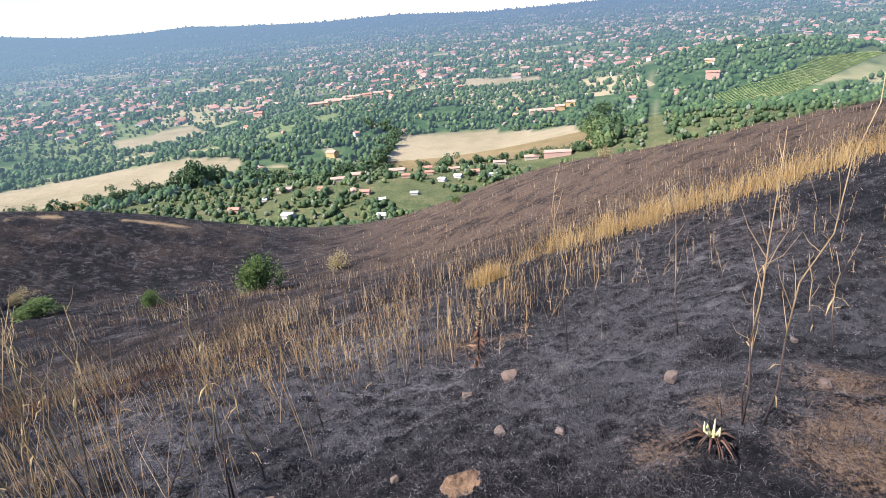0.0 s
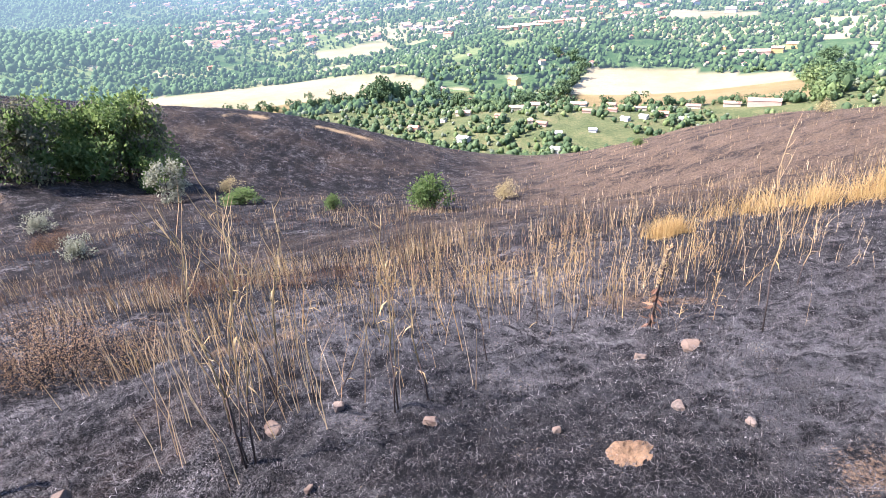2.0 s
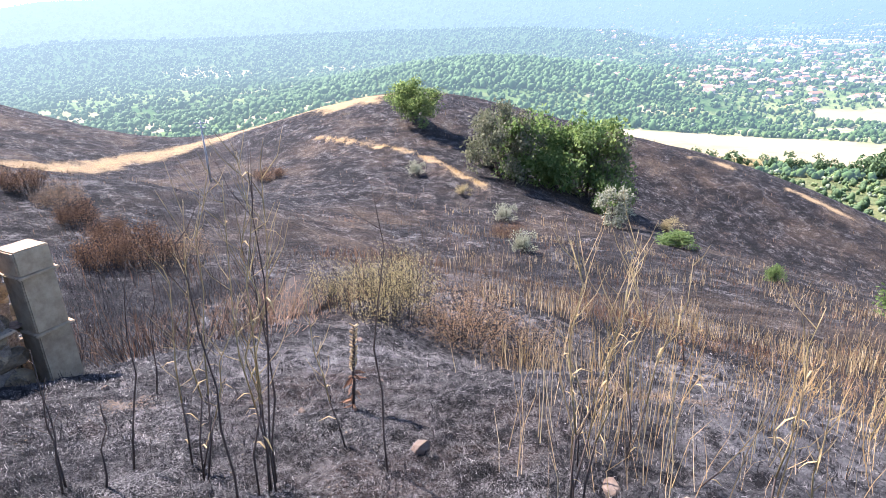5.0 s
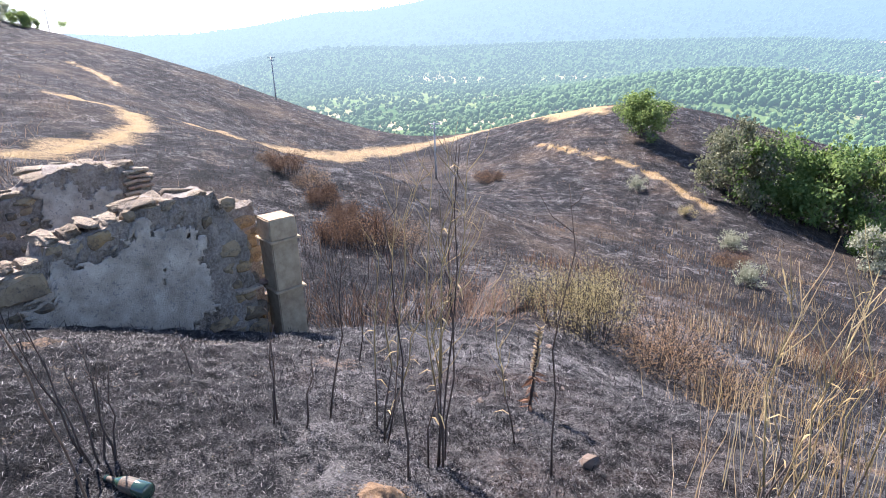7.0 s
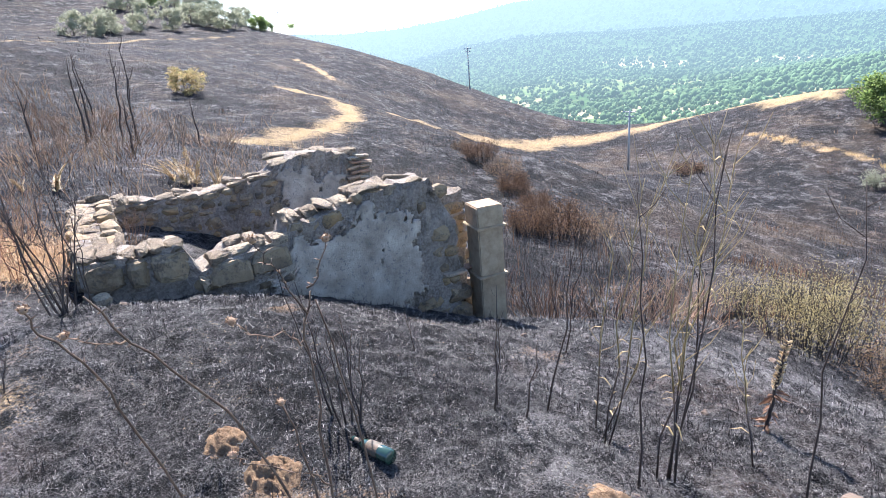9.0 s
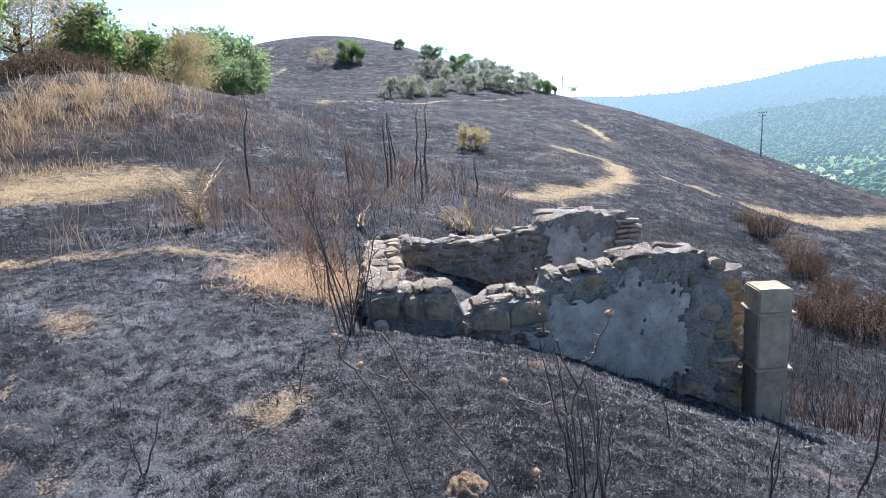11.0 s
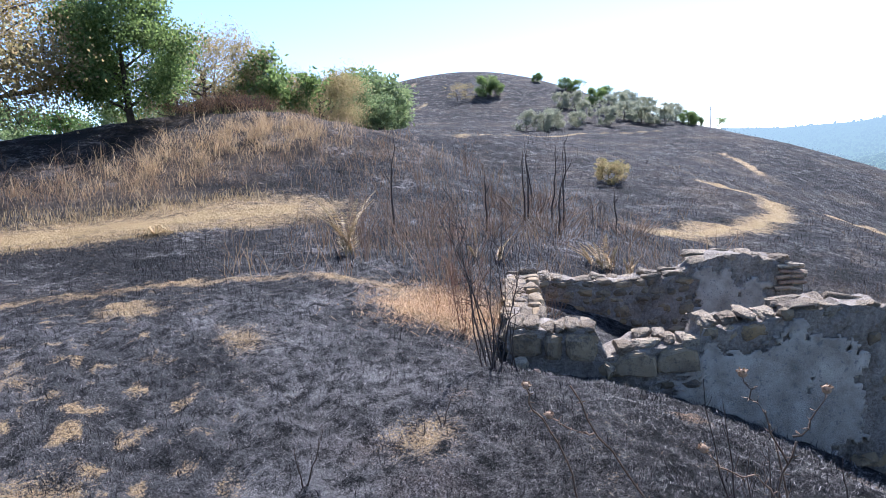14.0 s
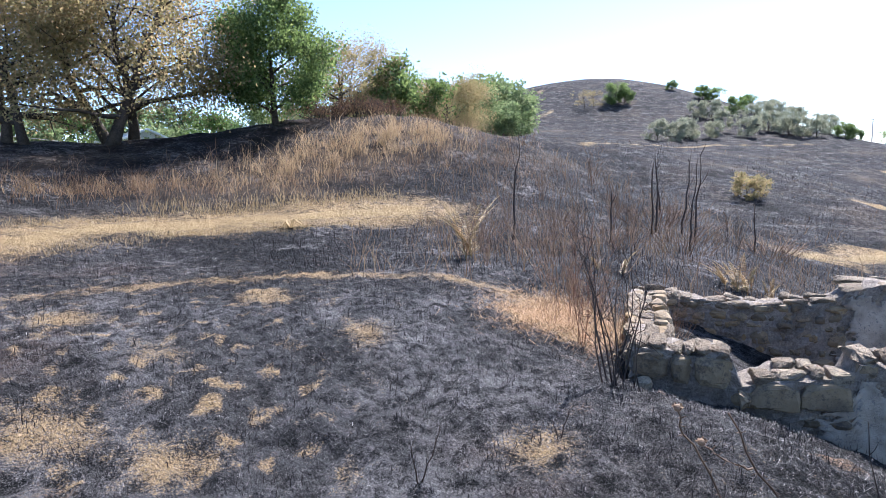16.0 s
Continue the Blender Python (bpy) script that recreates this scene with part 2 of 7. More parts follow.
def haze_glow(n, shader):
    """Painted haze: mixes in a blue emission that grows with distance, brighter towards the sun."""
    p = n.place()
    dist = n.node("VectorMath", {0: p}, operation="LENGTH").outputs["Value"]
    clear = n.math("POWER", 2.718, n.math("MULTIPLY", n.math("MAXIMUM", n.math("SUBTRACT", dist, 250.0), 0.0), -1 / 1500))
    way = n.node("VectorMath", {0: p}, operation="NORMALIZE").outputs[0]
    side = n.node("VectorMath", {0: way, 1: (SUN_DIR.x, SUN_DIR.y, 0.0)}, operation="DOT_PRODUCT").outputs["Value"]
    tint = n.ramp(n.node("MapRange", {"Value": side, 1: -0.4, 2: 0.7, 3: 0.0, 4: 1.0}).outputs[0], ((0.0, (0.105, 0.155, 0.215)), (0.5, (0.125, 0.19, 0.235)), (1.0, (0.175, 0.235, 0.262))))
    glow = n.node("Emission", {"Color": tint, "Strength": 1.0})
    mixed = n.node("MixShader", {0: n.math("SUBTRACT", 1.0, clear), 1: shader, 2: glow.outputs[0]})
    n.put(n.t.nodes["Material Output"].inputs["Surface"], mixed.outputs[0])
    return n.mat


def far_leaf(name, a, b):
    """Woods of the distance, each crown its own green, paled by painted haze."""
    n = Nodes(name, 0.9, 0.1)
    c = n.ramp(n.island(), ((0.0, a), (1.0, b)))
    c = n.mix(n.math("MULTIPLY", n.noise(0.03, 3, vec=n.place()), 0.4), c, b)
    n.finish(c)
    return haze_glow(n, n.bsdf.outputs[0])


# far walls and roofs, with the same haze emission mixed into them
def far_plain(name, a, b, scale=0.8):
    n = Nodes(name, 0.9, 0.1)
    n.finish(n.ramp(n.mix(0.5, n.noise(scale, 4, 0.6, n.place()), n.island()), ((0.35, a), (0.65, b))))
    return haze_glow(n, n.bsdf.outputs[0])


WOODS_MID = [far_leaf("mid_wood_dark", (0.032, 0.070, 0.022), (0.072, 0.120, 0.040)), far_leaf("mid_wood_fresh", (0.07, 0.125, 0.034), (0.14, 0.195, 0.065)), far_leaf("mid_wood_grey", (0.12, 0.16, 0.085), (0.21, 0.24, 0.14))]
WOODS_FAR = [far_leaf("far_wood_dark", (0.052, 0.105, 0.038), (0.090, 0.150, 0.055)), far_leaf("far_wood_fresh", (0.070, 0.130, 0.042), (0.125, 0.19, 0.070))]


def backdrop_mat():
    """Far plain and mountains: woods, meadows and fields too small to tell apart, with blue haze painted on as glow."""
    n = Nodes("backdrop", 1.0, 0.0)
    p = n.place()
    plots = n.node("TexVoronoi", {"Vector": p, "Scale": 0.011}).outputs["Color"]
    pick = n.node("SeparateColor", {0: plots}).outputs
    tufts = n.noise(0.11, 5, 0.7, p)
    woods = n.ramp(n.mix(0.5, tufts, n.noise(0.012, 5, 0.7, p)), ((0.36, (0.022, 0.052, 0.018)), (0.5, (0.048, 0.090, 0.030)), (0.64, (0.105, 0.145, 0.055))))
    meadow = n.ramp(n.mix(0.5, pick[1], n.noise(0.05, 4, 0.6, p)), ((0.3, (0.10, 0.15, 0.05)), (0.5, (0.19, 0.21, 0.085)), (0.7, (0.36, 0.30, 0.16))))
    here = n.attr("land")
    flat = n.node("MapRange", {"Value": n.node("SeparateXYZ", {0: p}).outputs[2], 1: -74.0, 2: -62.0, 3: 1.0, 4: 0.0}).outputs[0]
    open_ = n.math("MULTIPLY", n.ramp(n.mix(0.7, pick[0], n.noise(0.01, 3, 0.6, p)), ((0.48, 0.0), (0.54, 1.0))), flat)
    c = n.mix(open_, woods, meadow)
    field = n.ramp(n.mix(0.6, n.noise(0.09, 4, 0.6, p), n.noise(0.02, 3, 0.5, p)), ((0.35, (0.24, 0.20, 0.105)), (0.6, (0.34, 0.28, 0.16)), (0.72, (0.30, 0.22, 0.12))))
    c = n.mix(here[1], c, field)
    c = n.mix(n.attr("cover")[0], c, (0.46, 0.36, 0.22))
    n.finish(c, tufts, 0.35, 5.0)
    return haze_glow(n, n.bsdf.outputs[0])


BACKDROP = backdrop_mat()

HOLM_LEAF = leaf_mat("holm_leaf", ((0.0, (0.06, 0.072, 0.035)), (0.5, (0.12, 0.128, 0.068)), (1.0, (0.22, 0.21, 0.125))), 0.35)
COPSE_LEAF = leaf_mat("copse_leaf", ((0.0, (0.09, 0.13, 0.05)), (0.5, (0.15, 0.20, 0.08)), (1.0, (0.25, 0.29, 0.13))), 0.55)
TWIG = plain_mat("twig_brown", (0.15, 0.085, 0.052), (0.38, 0.245, 0.15), 14, 0.85, 0.3, 0.002)
PALE_ASH = leaf_mat("pale_ash_blades", ((0.0, (0.12, 0.112, 0.105)), (1.0, (0.50, 0.475, 0.44))), 0.1, 0.8)
STRAW_RED = leaf_mat("reddish_straw", ((0.0, (0.22, 0.11, 0.05)), (0.5, (0.44, 0.25, 0.115)), (1.0, (0.60, 0.42, 0.23))), 0.2, 0.7)
MEADOW = leaf_mat("meadow_blades", ((0.0, (0.10, 0.15, 0.03)), (0.5, (0.22, 0.25, 0.07)), (1.0, (0.48, 0.42, 0.18))), 0.3, 0.7)
RUST_CHAR = plain_mat("rusty_char", (0.03, 0.02, 0.014), (0.15, 0.08, 0.05), 20, 0.7, 0.3, 0.003)
HEART = plain_mat("pale_heart", (0.45, 0.42, 0.16), (0.66, 0.62, 0.36), 20, 0.6, 0.2, 0.002)
CHAR_EARTH = plain_mat("char_earth", (0.010, 0.009, 0.008), (0.060, 0.048, 0.040), 9, 0.95, 1.0, 0.05)

LEAF_DRY = leaf_mat("dry_leaf", ((0.0, (0.22, 0.135, 0.05)), (0.7, (0.40, 0.28, 0.11)), (1.0, (0.56, 0.45, 0.25))), 0.2, 0.6)
RUST_PALE = leaf_mat("pale_rust", ((0.0, (0.12, 0.065, 0.035)), (0.5, (0.27, 0.16, 0.085)), (1.0, (0.44, 0.31, 0.17))), 0.2, 0.8)
RUST_DARK = leaf_mat("dark_rust", ((0.0, (0.04, 0.024, 0.015)), (0.6, (0.12, 0.068, 0.038)), (1.0, (0.28, 0.165, 0.085))), 0.15, 0.85)
HEAD_TAN = leaf_mat("tan_head", ((0.0, (0.08, 0.045, 0.03)), (0.6, (0.22, 0.13, 0.075)), (1.0, (0.42, 0.29, 0.18))), 0.2, 0.8)

# ---- ground ----
TERRACE = (
    (1.31, 1.51, 1.6, -1.617),
    (0.68, 1.61, 1.6, 3.023),
    (-0.10, 1.85, 1.6, 2.014),
    (-1.17, 2.21, 1.6, -0.890),
    (-2.81, 2.84, 1.7, 1.602),
    (2.27, 2.80, 1.6, -0.752),
    (4.28, 5.54, 2.9, -0.442),
    (1.38, 3.32, 1.6, 1.362),
    (-0.10, 3.30, 1.6, -3.943),
    (-0.87, 3.49, 1.6, 2.701),
    (-1.98, 1.24, 1.6, -1.720),
    (-1.73, -2.20, 1.6, -0.701),
    (-1.81, -0.59, 1.6, -0.889),
    (-2.36, 1.31, 1.6, 1.339),
    (-2.84, -1.48, 1.6, 0.933),
    (-4.10, 0.14, 1.7, -1.346),
    (-0.74, -3.93, 1.7, -0.385),
    (-2.41, -3.68, 1.8, 0.539),
    (-5.52, -6.72, 3.7, -1.646),
    (-3.09, -2.69, 1.7, 0.041),
    (-3.96, -3.67, 2.3, -1.339),
    (-4.70, -2.22, 2.2, 0.511),
    (-5.37, -1.59, 2.4, 0.480),
    (-6.23, -0.95, 2.6, -1.036),
)
TERRACE_B = (
    (-6.66, -0.70, 2.8, -0.631),
)
SLOPE = (
    (23.68, 32.24, 16.8, 1.334),
    (44.08, 60.68, 25.5, 2.140),
    (30.00, 51.96, 20.4, 0.855),
    (31.29, 79.03, 28.9, -36.957),
    (19.10, 93.06, 32.3, 69.233),
    (0.92, 105.00, 35.7, 44.033),
    (-12.45, 109.29, 37.4, 15.420),
    (-24.30, 112.40, 39.1, 9.342),
    (30.73, 110.82, 39.1, -50.103),
    (42.20, 99.41, 36.7, -9.051),
    (10.28, 117.55, 40.1, -21.687),
    (50.47, 84.00, 33.3, 18.868),
    (-25.16, 100.91, 35.4, -12.745),
    (-31.58, 103.28, 36.7, 32.999),
    (-15.02, 94.82, 32.6, -98.173),
    (-37.99, 98.96, 36.0, 75.600),
    (-13.47, 39.78, 17.6, -6.464),
    (-17.94, 57.25, 20.4, 3.781),
    (8.13, 18.27, 8.4, 0.591),
    (3.16, 15.68, 6.7, -1.521),
    (-2.30, 21.88, 9.2, 0.145),
    (7.58, 37.24, 16.0, -5.011),
    (-4.03, 2.96, 2.1, -4.985),
    (-6.39, 2.85, 2.9, 2.554),
)
SLOPE_B = (
    (-4.83, 8.75, 4.2, -0.581),
    (-1.36, 7.88, 3.4, -0.338),
    (-4.35, 2.46, 2.1, 2.623),
    (-14.18, 11.08, 7.6, -4.257),
    (-28.13, 22.46, 15.1, -8.891),
    (-8.39, 3.27, 3.8, -0.215),
    (-8.20, 2.24, 3.6, -2.559),
)
SPUR = (
    (-64.07, 83.19, 35.7, 88.779),
    (-57.50, 99.59, 39.1, -55.649),
    (-47.85, 110.05, 40.8, -43.833),
    (-39.52, 115.42, 41.5, -27.492),
    (-73.41, 60.30, 32.3, 0.431),
    (-78.41, 44.18, 30.6, -14.905),
    (-87.32, 37.42, 32.3, 24.556),
    (-65.76, 33.94, 25.2, 59.458),
    (-50.66, 35.74, 21.1, 33.250),
    (-40.58, 41.44, 19.7, -21.488),
    (-29.88, 40.09, 17.0, 15.053),
    (-87.67, 7.67, 29.9, 1.564),
    (-95.86, 20.38, 33.3, -16.380),
    (-90.99, 30.62, 32.6, 14.259),
    (-74.21, 10.83, 25.5, -18.838),
    (-84.91, -4.00, 28.9, 2.448),
    (-70.79, -13.12, 24.5, 4.201),
    (-43.90, -13.76, 15.6, -0.493),
    (-63.12, 15.50, 22.1, -16.421),
    (-58.64, 38.23, 23.8, -58.950),
    (-61.14, 59.05, 28.9, -17.920),
    (-17.93, 1.57, 7.6, -10.152),
    (-20.00, -0.14, 8.4, 8.142),
    (-13.34, 4.26, 5.9, 4.819),
)
SPUR_B = (
    (-4.56, 0.62, 1.9, 1.227),
)
HILL = (
    (-24.58, -13.40, 11.8, -2.864),
    (-51.81, -18.45, 18.7, 9.014),
    (-148.61, -20.36, 51.0, -26.311),
    (-139.99, 1.22, 47.6, 35.388),
    (-5.40, -5.35, 3.2, 1.845),
    (-16.63, -14.40, 9.2, -5.275),
    (-33.81, -21.37, 16.8, 15.405),
    (-32.26, -31.37, 18.9, 20.110),
    (-84.95, -61.72, 35.7, -29.522),
    (-77.94, -45.00, 30.6, 23.055),
    (-73.08, -32.54, 27.2, -13.738),
    (-36.41, -26.45, 18.9, -38.482),
    (-11.27, -21.19, 10.1, 23.596),
    (-5.85, -23.28, 10.1, 10.391),
    (-8.55, -23.49, 10.5, -12.240),
    (-16.65, -24.96, 12.6, -6.372),
    (-2.58, -18.82, 8.0, -9.166),
    (-2.44, -27.89, 11.8, -18.719),
    (1.74, -26.94, 11.3, 17.371),
    (1.36, -18.95, 8.0, 0.489),
    (0.94, -11.96, 5.0, -1.998),
    (-8.37, -15.94, 7.6, -4.521),
    (-40.35, -47.07, 21.1, 6.857),
    (-137.17, -152.34, 69.7, -112.707),
)
HILL_B = (
    (-144.35, -138.43, 68.0, 14.898),
    (-150.25, -124.30, 66.3, 90.833),
    (-154.87, -110.06, 64.6, 56.694),
    (-151.98, -96.45, 61.2, 1.900),
    (-148.25, -83.20, 57.8, -17.889),
    (-143.68, -70.39, 54.4, 5.556),
    (-136.60, -48.64, 49.3, 10.322),
    (-134.58, -38.59, 47.6, 12.915),
)
OUTER = (
    (-108.86, 436.63, 110.0, 76.768),
    (-41.83, 478.17, 110.0, -7.315),
    (-147.92, 317.21, 110.0, -31.240),
    (-234.20, 260.10, 110.0, -78.712),
    (-228.75, 352.24, 110.0, 96.427),
    (-48.71, 346.59, 110.0, -94.311),
    (72.77, 342.35, 110.0, 0.672),
    (-286.70, 200.75, 110.0, 115.568),
    (-211.31, 453.15, 110.0, -57.847),
    (-339.41, 339.41, 110.0, -34.197),
    (-92.98, 199.39, 74.8, -58.074),
    (-135.45, 173.36, 74.8, -50.029),
    (-161.85, 156.30, 76.5, 69.333),
    (-56.94, 212.50, 74.8, -17.776),
    (-110.73, 237.45, 89.1, 62.396),
    (-161.30, 206.46, 89.1, 36.604),
    (-0.00, 215.00, 73.1, -42.431),
    (55.65, 207.67, 73.1, -68.099),
    (-188.40, 131.92, 78.2, 17.316),
    (-88.39, 88.39, 42.5, -87.096),
    (-80.04, 102.44, 44.2, -106.406),
    (-98.50, 76.96, 42.5, 31.699),
    (-103.92, 60.00, 40.8, 49.497),
    (-70.00, 121.24, 47.6, 101.572),
)
OUTER_B = (
    (-111.26, 44.95, 40.8, -68.145),
    (-102.53, 102.53, 49.3, 97.281),
    (-7.71, -9.19, 5.0, -0.870),
    (-5.07, -10.88, 5.0, -0.548),
    (-2.26, -12.80, 5.5, 3.843),
    (-11.03, -8.62, 5.9, -0.681),
    (-11.26, -6.50, 5.5, 5.500),
    (-12.22, -4.45, 5.5, -3.244),
    (-12.80, -2.26, 5.5, -0.569),
    (-12.50, 21.65, 10.5, -1.492),
    (-35.00, 60.62, 23.8, -11.700),
    (-17.68, 17.68, 10.5, 5.394),
    (-57.36, -81.92, 34.0, 8.500),
    (-5.23, -59.77, 20.4, 5.036),
    (-23.94, -65.78, 23.8, -9.763),
    (10.42, -59.09, 20.4, -3.489),
    (15.00, -25.98, 12.6, -4.312),
    (25.98, -15.00, 12.6, 1.410),
    (30.00, 0.00, 12.6, 1.807),
    (28.19, 10.26, 12.6, -2.213),
    (51.96, 30.00, 20.4, -3.218),
    (6.93, 4.00, 3.4, 0.069),
    (8.00, 0.00, 3.4, -0.803),
    (6.93, -4.00, 3.4, -0.992),
)
OUTER_C = (
    (4.00, -6.93, 3.4, -0.294),
    (-0.00, -8.00, 3.4, -0.224),
    (-10.46, -119.54, 40.8, 3.831),
    (-51.30, -140.95, 51.0, 2.984),
    (-130.00, -225.17, 88.4, 86.630),
    (-229.81, -192.84, 102.0, -67.812),
    (-208.45, -97.20, 78.2, -209.767),
    (-220.49, -137.78, 88.4, 205.894),
    (-192.84, -229.81, 102.0, -16.169),
    (-256.05, -45.15, 88.4, 74.753),
    (60.00, -103.92, 40.8, 10.213),
    (118.18, -20.84, 40.8, 7.706),
    (112.58, 65.00, 44.2, 2.548),
    (-0.00, 0.00, 1.6, 0.078),
    (-0.00, 0.80, 1.6, -4.052),
    (-0.80, 0.00, 1.6, 2.976),
    (-0.00, -0.80, 1.6, -1.066),
    (0.80, 0.00, 1.6, 0.744),
    (115.70, 137.89, 61.2, -8.689),
    (61.56, 169.14, 61.2, 52.450),
    (-0.00, 180.00, 61.2, 15.223),
    (-44.00, 164.21, 57.8, -14.573),
    (-90.00, 155.88, 61.2, 20.573),
    (-127.28, 127.28, 61.2, -68.893),
)
OUTER_D = (
    (-147.22, 85.00, 57.8, -4.998),
    (-164.21, 44.00, 57.8, 6.337),
    (-200.00, 0.00, 68.0, -18.291),
    (192.84, 229.81, 102.0, 0.942),
    (102.61, 281.91, 102.0, 29.172),
    (-31.69, 258.06, 88.4, 109.107),
    (-102.61, 281.91, 102.0, -22.617),
    (-212.13, 212.13, 102.0, -45.360),
    (-259.81, 150.00, 102.0, -66.530),
    (-295.44, 52.09, 102.0, -10.459),
    (-386.37, -103.53, 110.0, -24.013),
    (-344.72, -289.25, 110.0, 33.417),
    (-69.46, -393.92, 110.0, 52.950),
    (259.81, -150.00, 102.0, 65.302),
    (295.44, 52.09, 102.0, 30.292),
)

FAR_HILLS = ((-4.0, -3.6, 0.55, -0.12), (-4.6, -2.9, 0.5, -0.07), (-667.0, 442.0, 150.0, 36.0), (-35.5, -29.5, 6.5, -1.8), (300.0, 560.0, 90.0, 30.0))
SKYLINE = ((-180, 0.5), (-60, -0.7), (-20, -0.9), (-5, -0.85), (3, -0.3), (10, -0.3), (17.6, 0.14), (20.5, 0.43), (24, 0.3), (29, 0.41), (33.7, 1.0), (45, 2.6), (58, 4.8), (72, 5.2), (80, 3.7), (83, 3.1), (87, 2.55), (91.5, 2.48), (97, 1.55), (102, 1.05), (107, 1.0), (111, 1.3), (130, 1.0), (180, 0.5))
FAR_SWELLS = ((-3230.0, 1050.0, 900.0, 330.0), (-2700.0, 250.0, 800.0, 40.0), (-1300.0, 0.0, 300.0, 55.0), (-1900.0, 3700.0, 900.0, 60.0), (-2600.0, 2400.0, 900.0, 90.0))
RIDGE = ((38, 0), (44, 45), (52, 58), (64, 62), (75, 60), (84, 60), (88, 66), (92, 62), (96, 50), (100, 28), (104, 10), (110, 0))
LANDFORMS = np.array([row for table in (TERRACE, TERRACE_B, SLOPE, SLOPE_B, SPUR, SPUR_B, HILL, HILL_B, OUTER, OUTER_B, OUTER_C, OUTER_D, FAR_HILLS) for row in table])


def land(x, y):
    """The height of the ground: the fall to the plain, a wooded ridge, the far rim, and one swell or hollow a landform."""
    x, y = np.asarray(x, float), np.asarray(y, float)
    r = np.hypot(x, y)
    az = np.degrees(np.arctan2(-x, y))
    start = np.interp(az, [38, 50, 98, 108], [2300, 1450, 1450, 2300])
    s = np.clip((r - start) / (4500 - start), 0, 1)
    rim = 86.6 + r * np.tan(np.radians(np.interp(az, [a for a, _ in SKYLINE], [e for _, e in SKYLINE])))
    z = -85 * (1 - np.exp(-((r / 230) ** 2))) + rim * s * s * (3 - 2 * s)
    z = z + np.interp(az, [a for a, _ in RIDGE], [h for _, h in RIDGE], 0, 0) * np.exp(-(((r - 1650 - 3 * (az - 70)) / 340) ** 2))
    near = np.exp(-((r / 500) ** 2))
    for cx, cy, radius, height in FAR_SWELLS:
        z = z + near * height * np.exp(-((x - cx) ** 2 + (y - cy) ** 2) / (2 * radius**2))
    for cx, cy, radius, height in LANDFORMS:
        z = z + height * np.exp(-((x - cx) ** 2 + (y - cy) ** 2) / (2 * radius**2))
    return z


def waves(x, y, scale, seed, octaves=3):
    """Smooth noise from -1 to 1 over arrays."""
    rng = np.random.default_rng(seed)
    out, amp, total = 0.0, 1.0, 0.0
    for o in range(octaves):
        v = 0.0
        for k in range(6):
            a, ph = rng.uniform(0, 2 * np.pi), rng.uniform(0, 2 * np.pi)
            f = rng.uniform(0.6, 1.5) * 2**o / scale * 2 * np.pi
            v = v + np.sin((x * np.cos(a) + y * np.sin(a)) * f + ph + 1.3 * np.sin((x * np.sin(a) - y * np.cos(a)) * f * 0.7 + ph * 2))
        out, total, amp = out + amp * v / 6 * 1.8, total + amp, amp * 0.55
    return np.clip(out / total, -1, 1)


def ground_z(x, y):
    """The ground with its small bumps."""
    r = np.hypot(x, y)
    near = np.exp(-((r / 26) ** 2))
    z = land(x, y) + near * (0.045 * waves(x, y, 1.3, 3) + 0.034 * waves(x, y, 0.36, 4, 2))
    mid = np.clip((r - 8) / 25, 0, 1) * np.exp(-((r / 160) ** 2))
    return z + mid * (0.28 * waves(x, y, 9, 5) + 0.12 * waves(x, y, 3.1, 6, 2))


def gz(x, y):
    return float(ground_z(np.array([x]), np.array([y]))[0])


def from_line(x, y, pts):
    """The distance to a line of points."""
    best = np.full(np.shape(x), 1e9)
    for (x0, y0), (x1, y1) in zip(pts[:-1], pts[1:]):
        dx, dy = x1 - x0, y1 - y0
        t = np.clip(((x - x0) * dx + (y - y0) * dy) / (dx * dx + dy * dy), 0, 1)
        best = np.minimum(best, np.hypot(x - x0 - t * dx, y - y0 - t * dy))
    return best


def inside(x, y, pts):
    """Inside a polygon."""
    odd = np.zeros(np.shape(x), bool)
    for (x0, y0), (x1, y1) in zip(pts, pts[1:] + pts[:1]):
        cut = (y0 > y) != (y1 > y)
        odd ^= cut & (x < (x1 - x0) * (y - y0) / ((y1 - y0) or 1e-9) + x0)
    return odd


TRACK_NEAR = [(9, -12.6), (1.1, -13.5), (-0.3, -14.5), (-2.0, -15.2), (-3.9, -15.3), (-6.1, -15.1), (-8.0, -14.8)]
TRACK_BEND = [(-21, -11.2), (-26, -11.0), (-32, -10.9), (-38, -11.8), (-44, -14), (-47, -17), (-45, -18.6)]
TRACK_FAR = [(-62, -15), (-68, -12.6), (-74, -8.5), (-80, -3), (-87, 3.6), (-91, 11.9), (-94, 20.4), (-92, 27), (-86, 34), (-82, 37)]
GOLD_PATH = [(-72, 24), (-65.5, 26.2), (-59.5, 29.3), (-53.7, 30.9), (-47.5, 31.6)]
FAR_PATHS = [[(-66, -80), (-70.6, -85.2), (-81, -94.7), (-93.4, -100.8)], [(-42, -41.3), (-63.6, -51.5), (-88.2, -58.9), (-104, -51.9)]]
GOLD_STRIPS = [[(-91, -35.8), (-89.7, -33.1), (-86, -30), (-82.3, -27.4)], [(-104, -118), (-108, -120)], [(-60, 79), (-56, 84)], [(-49, 88), (-42, 90.6)]]
THATCH = [(0.6, -8.3), (-0.8, -8.6), (-2.6, -8.3), (-4.0, -7.2), (-4.5, -6.2), (-4.6, -5.4)]
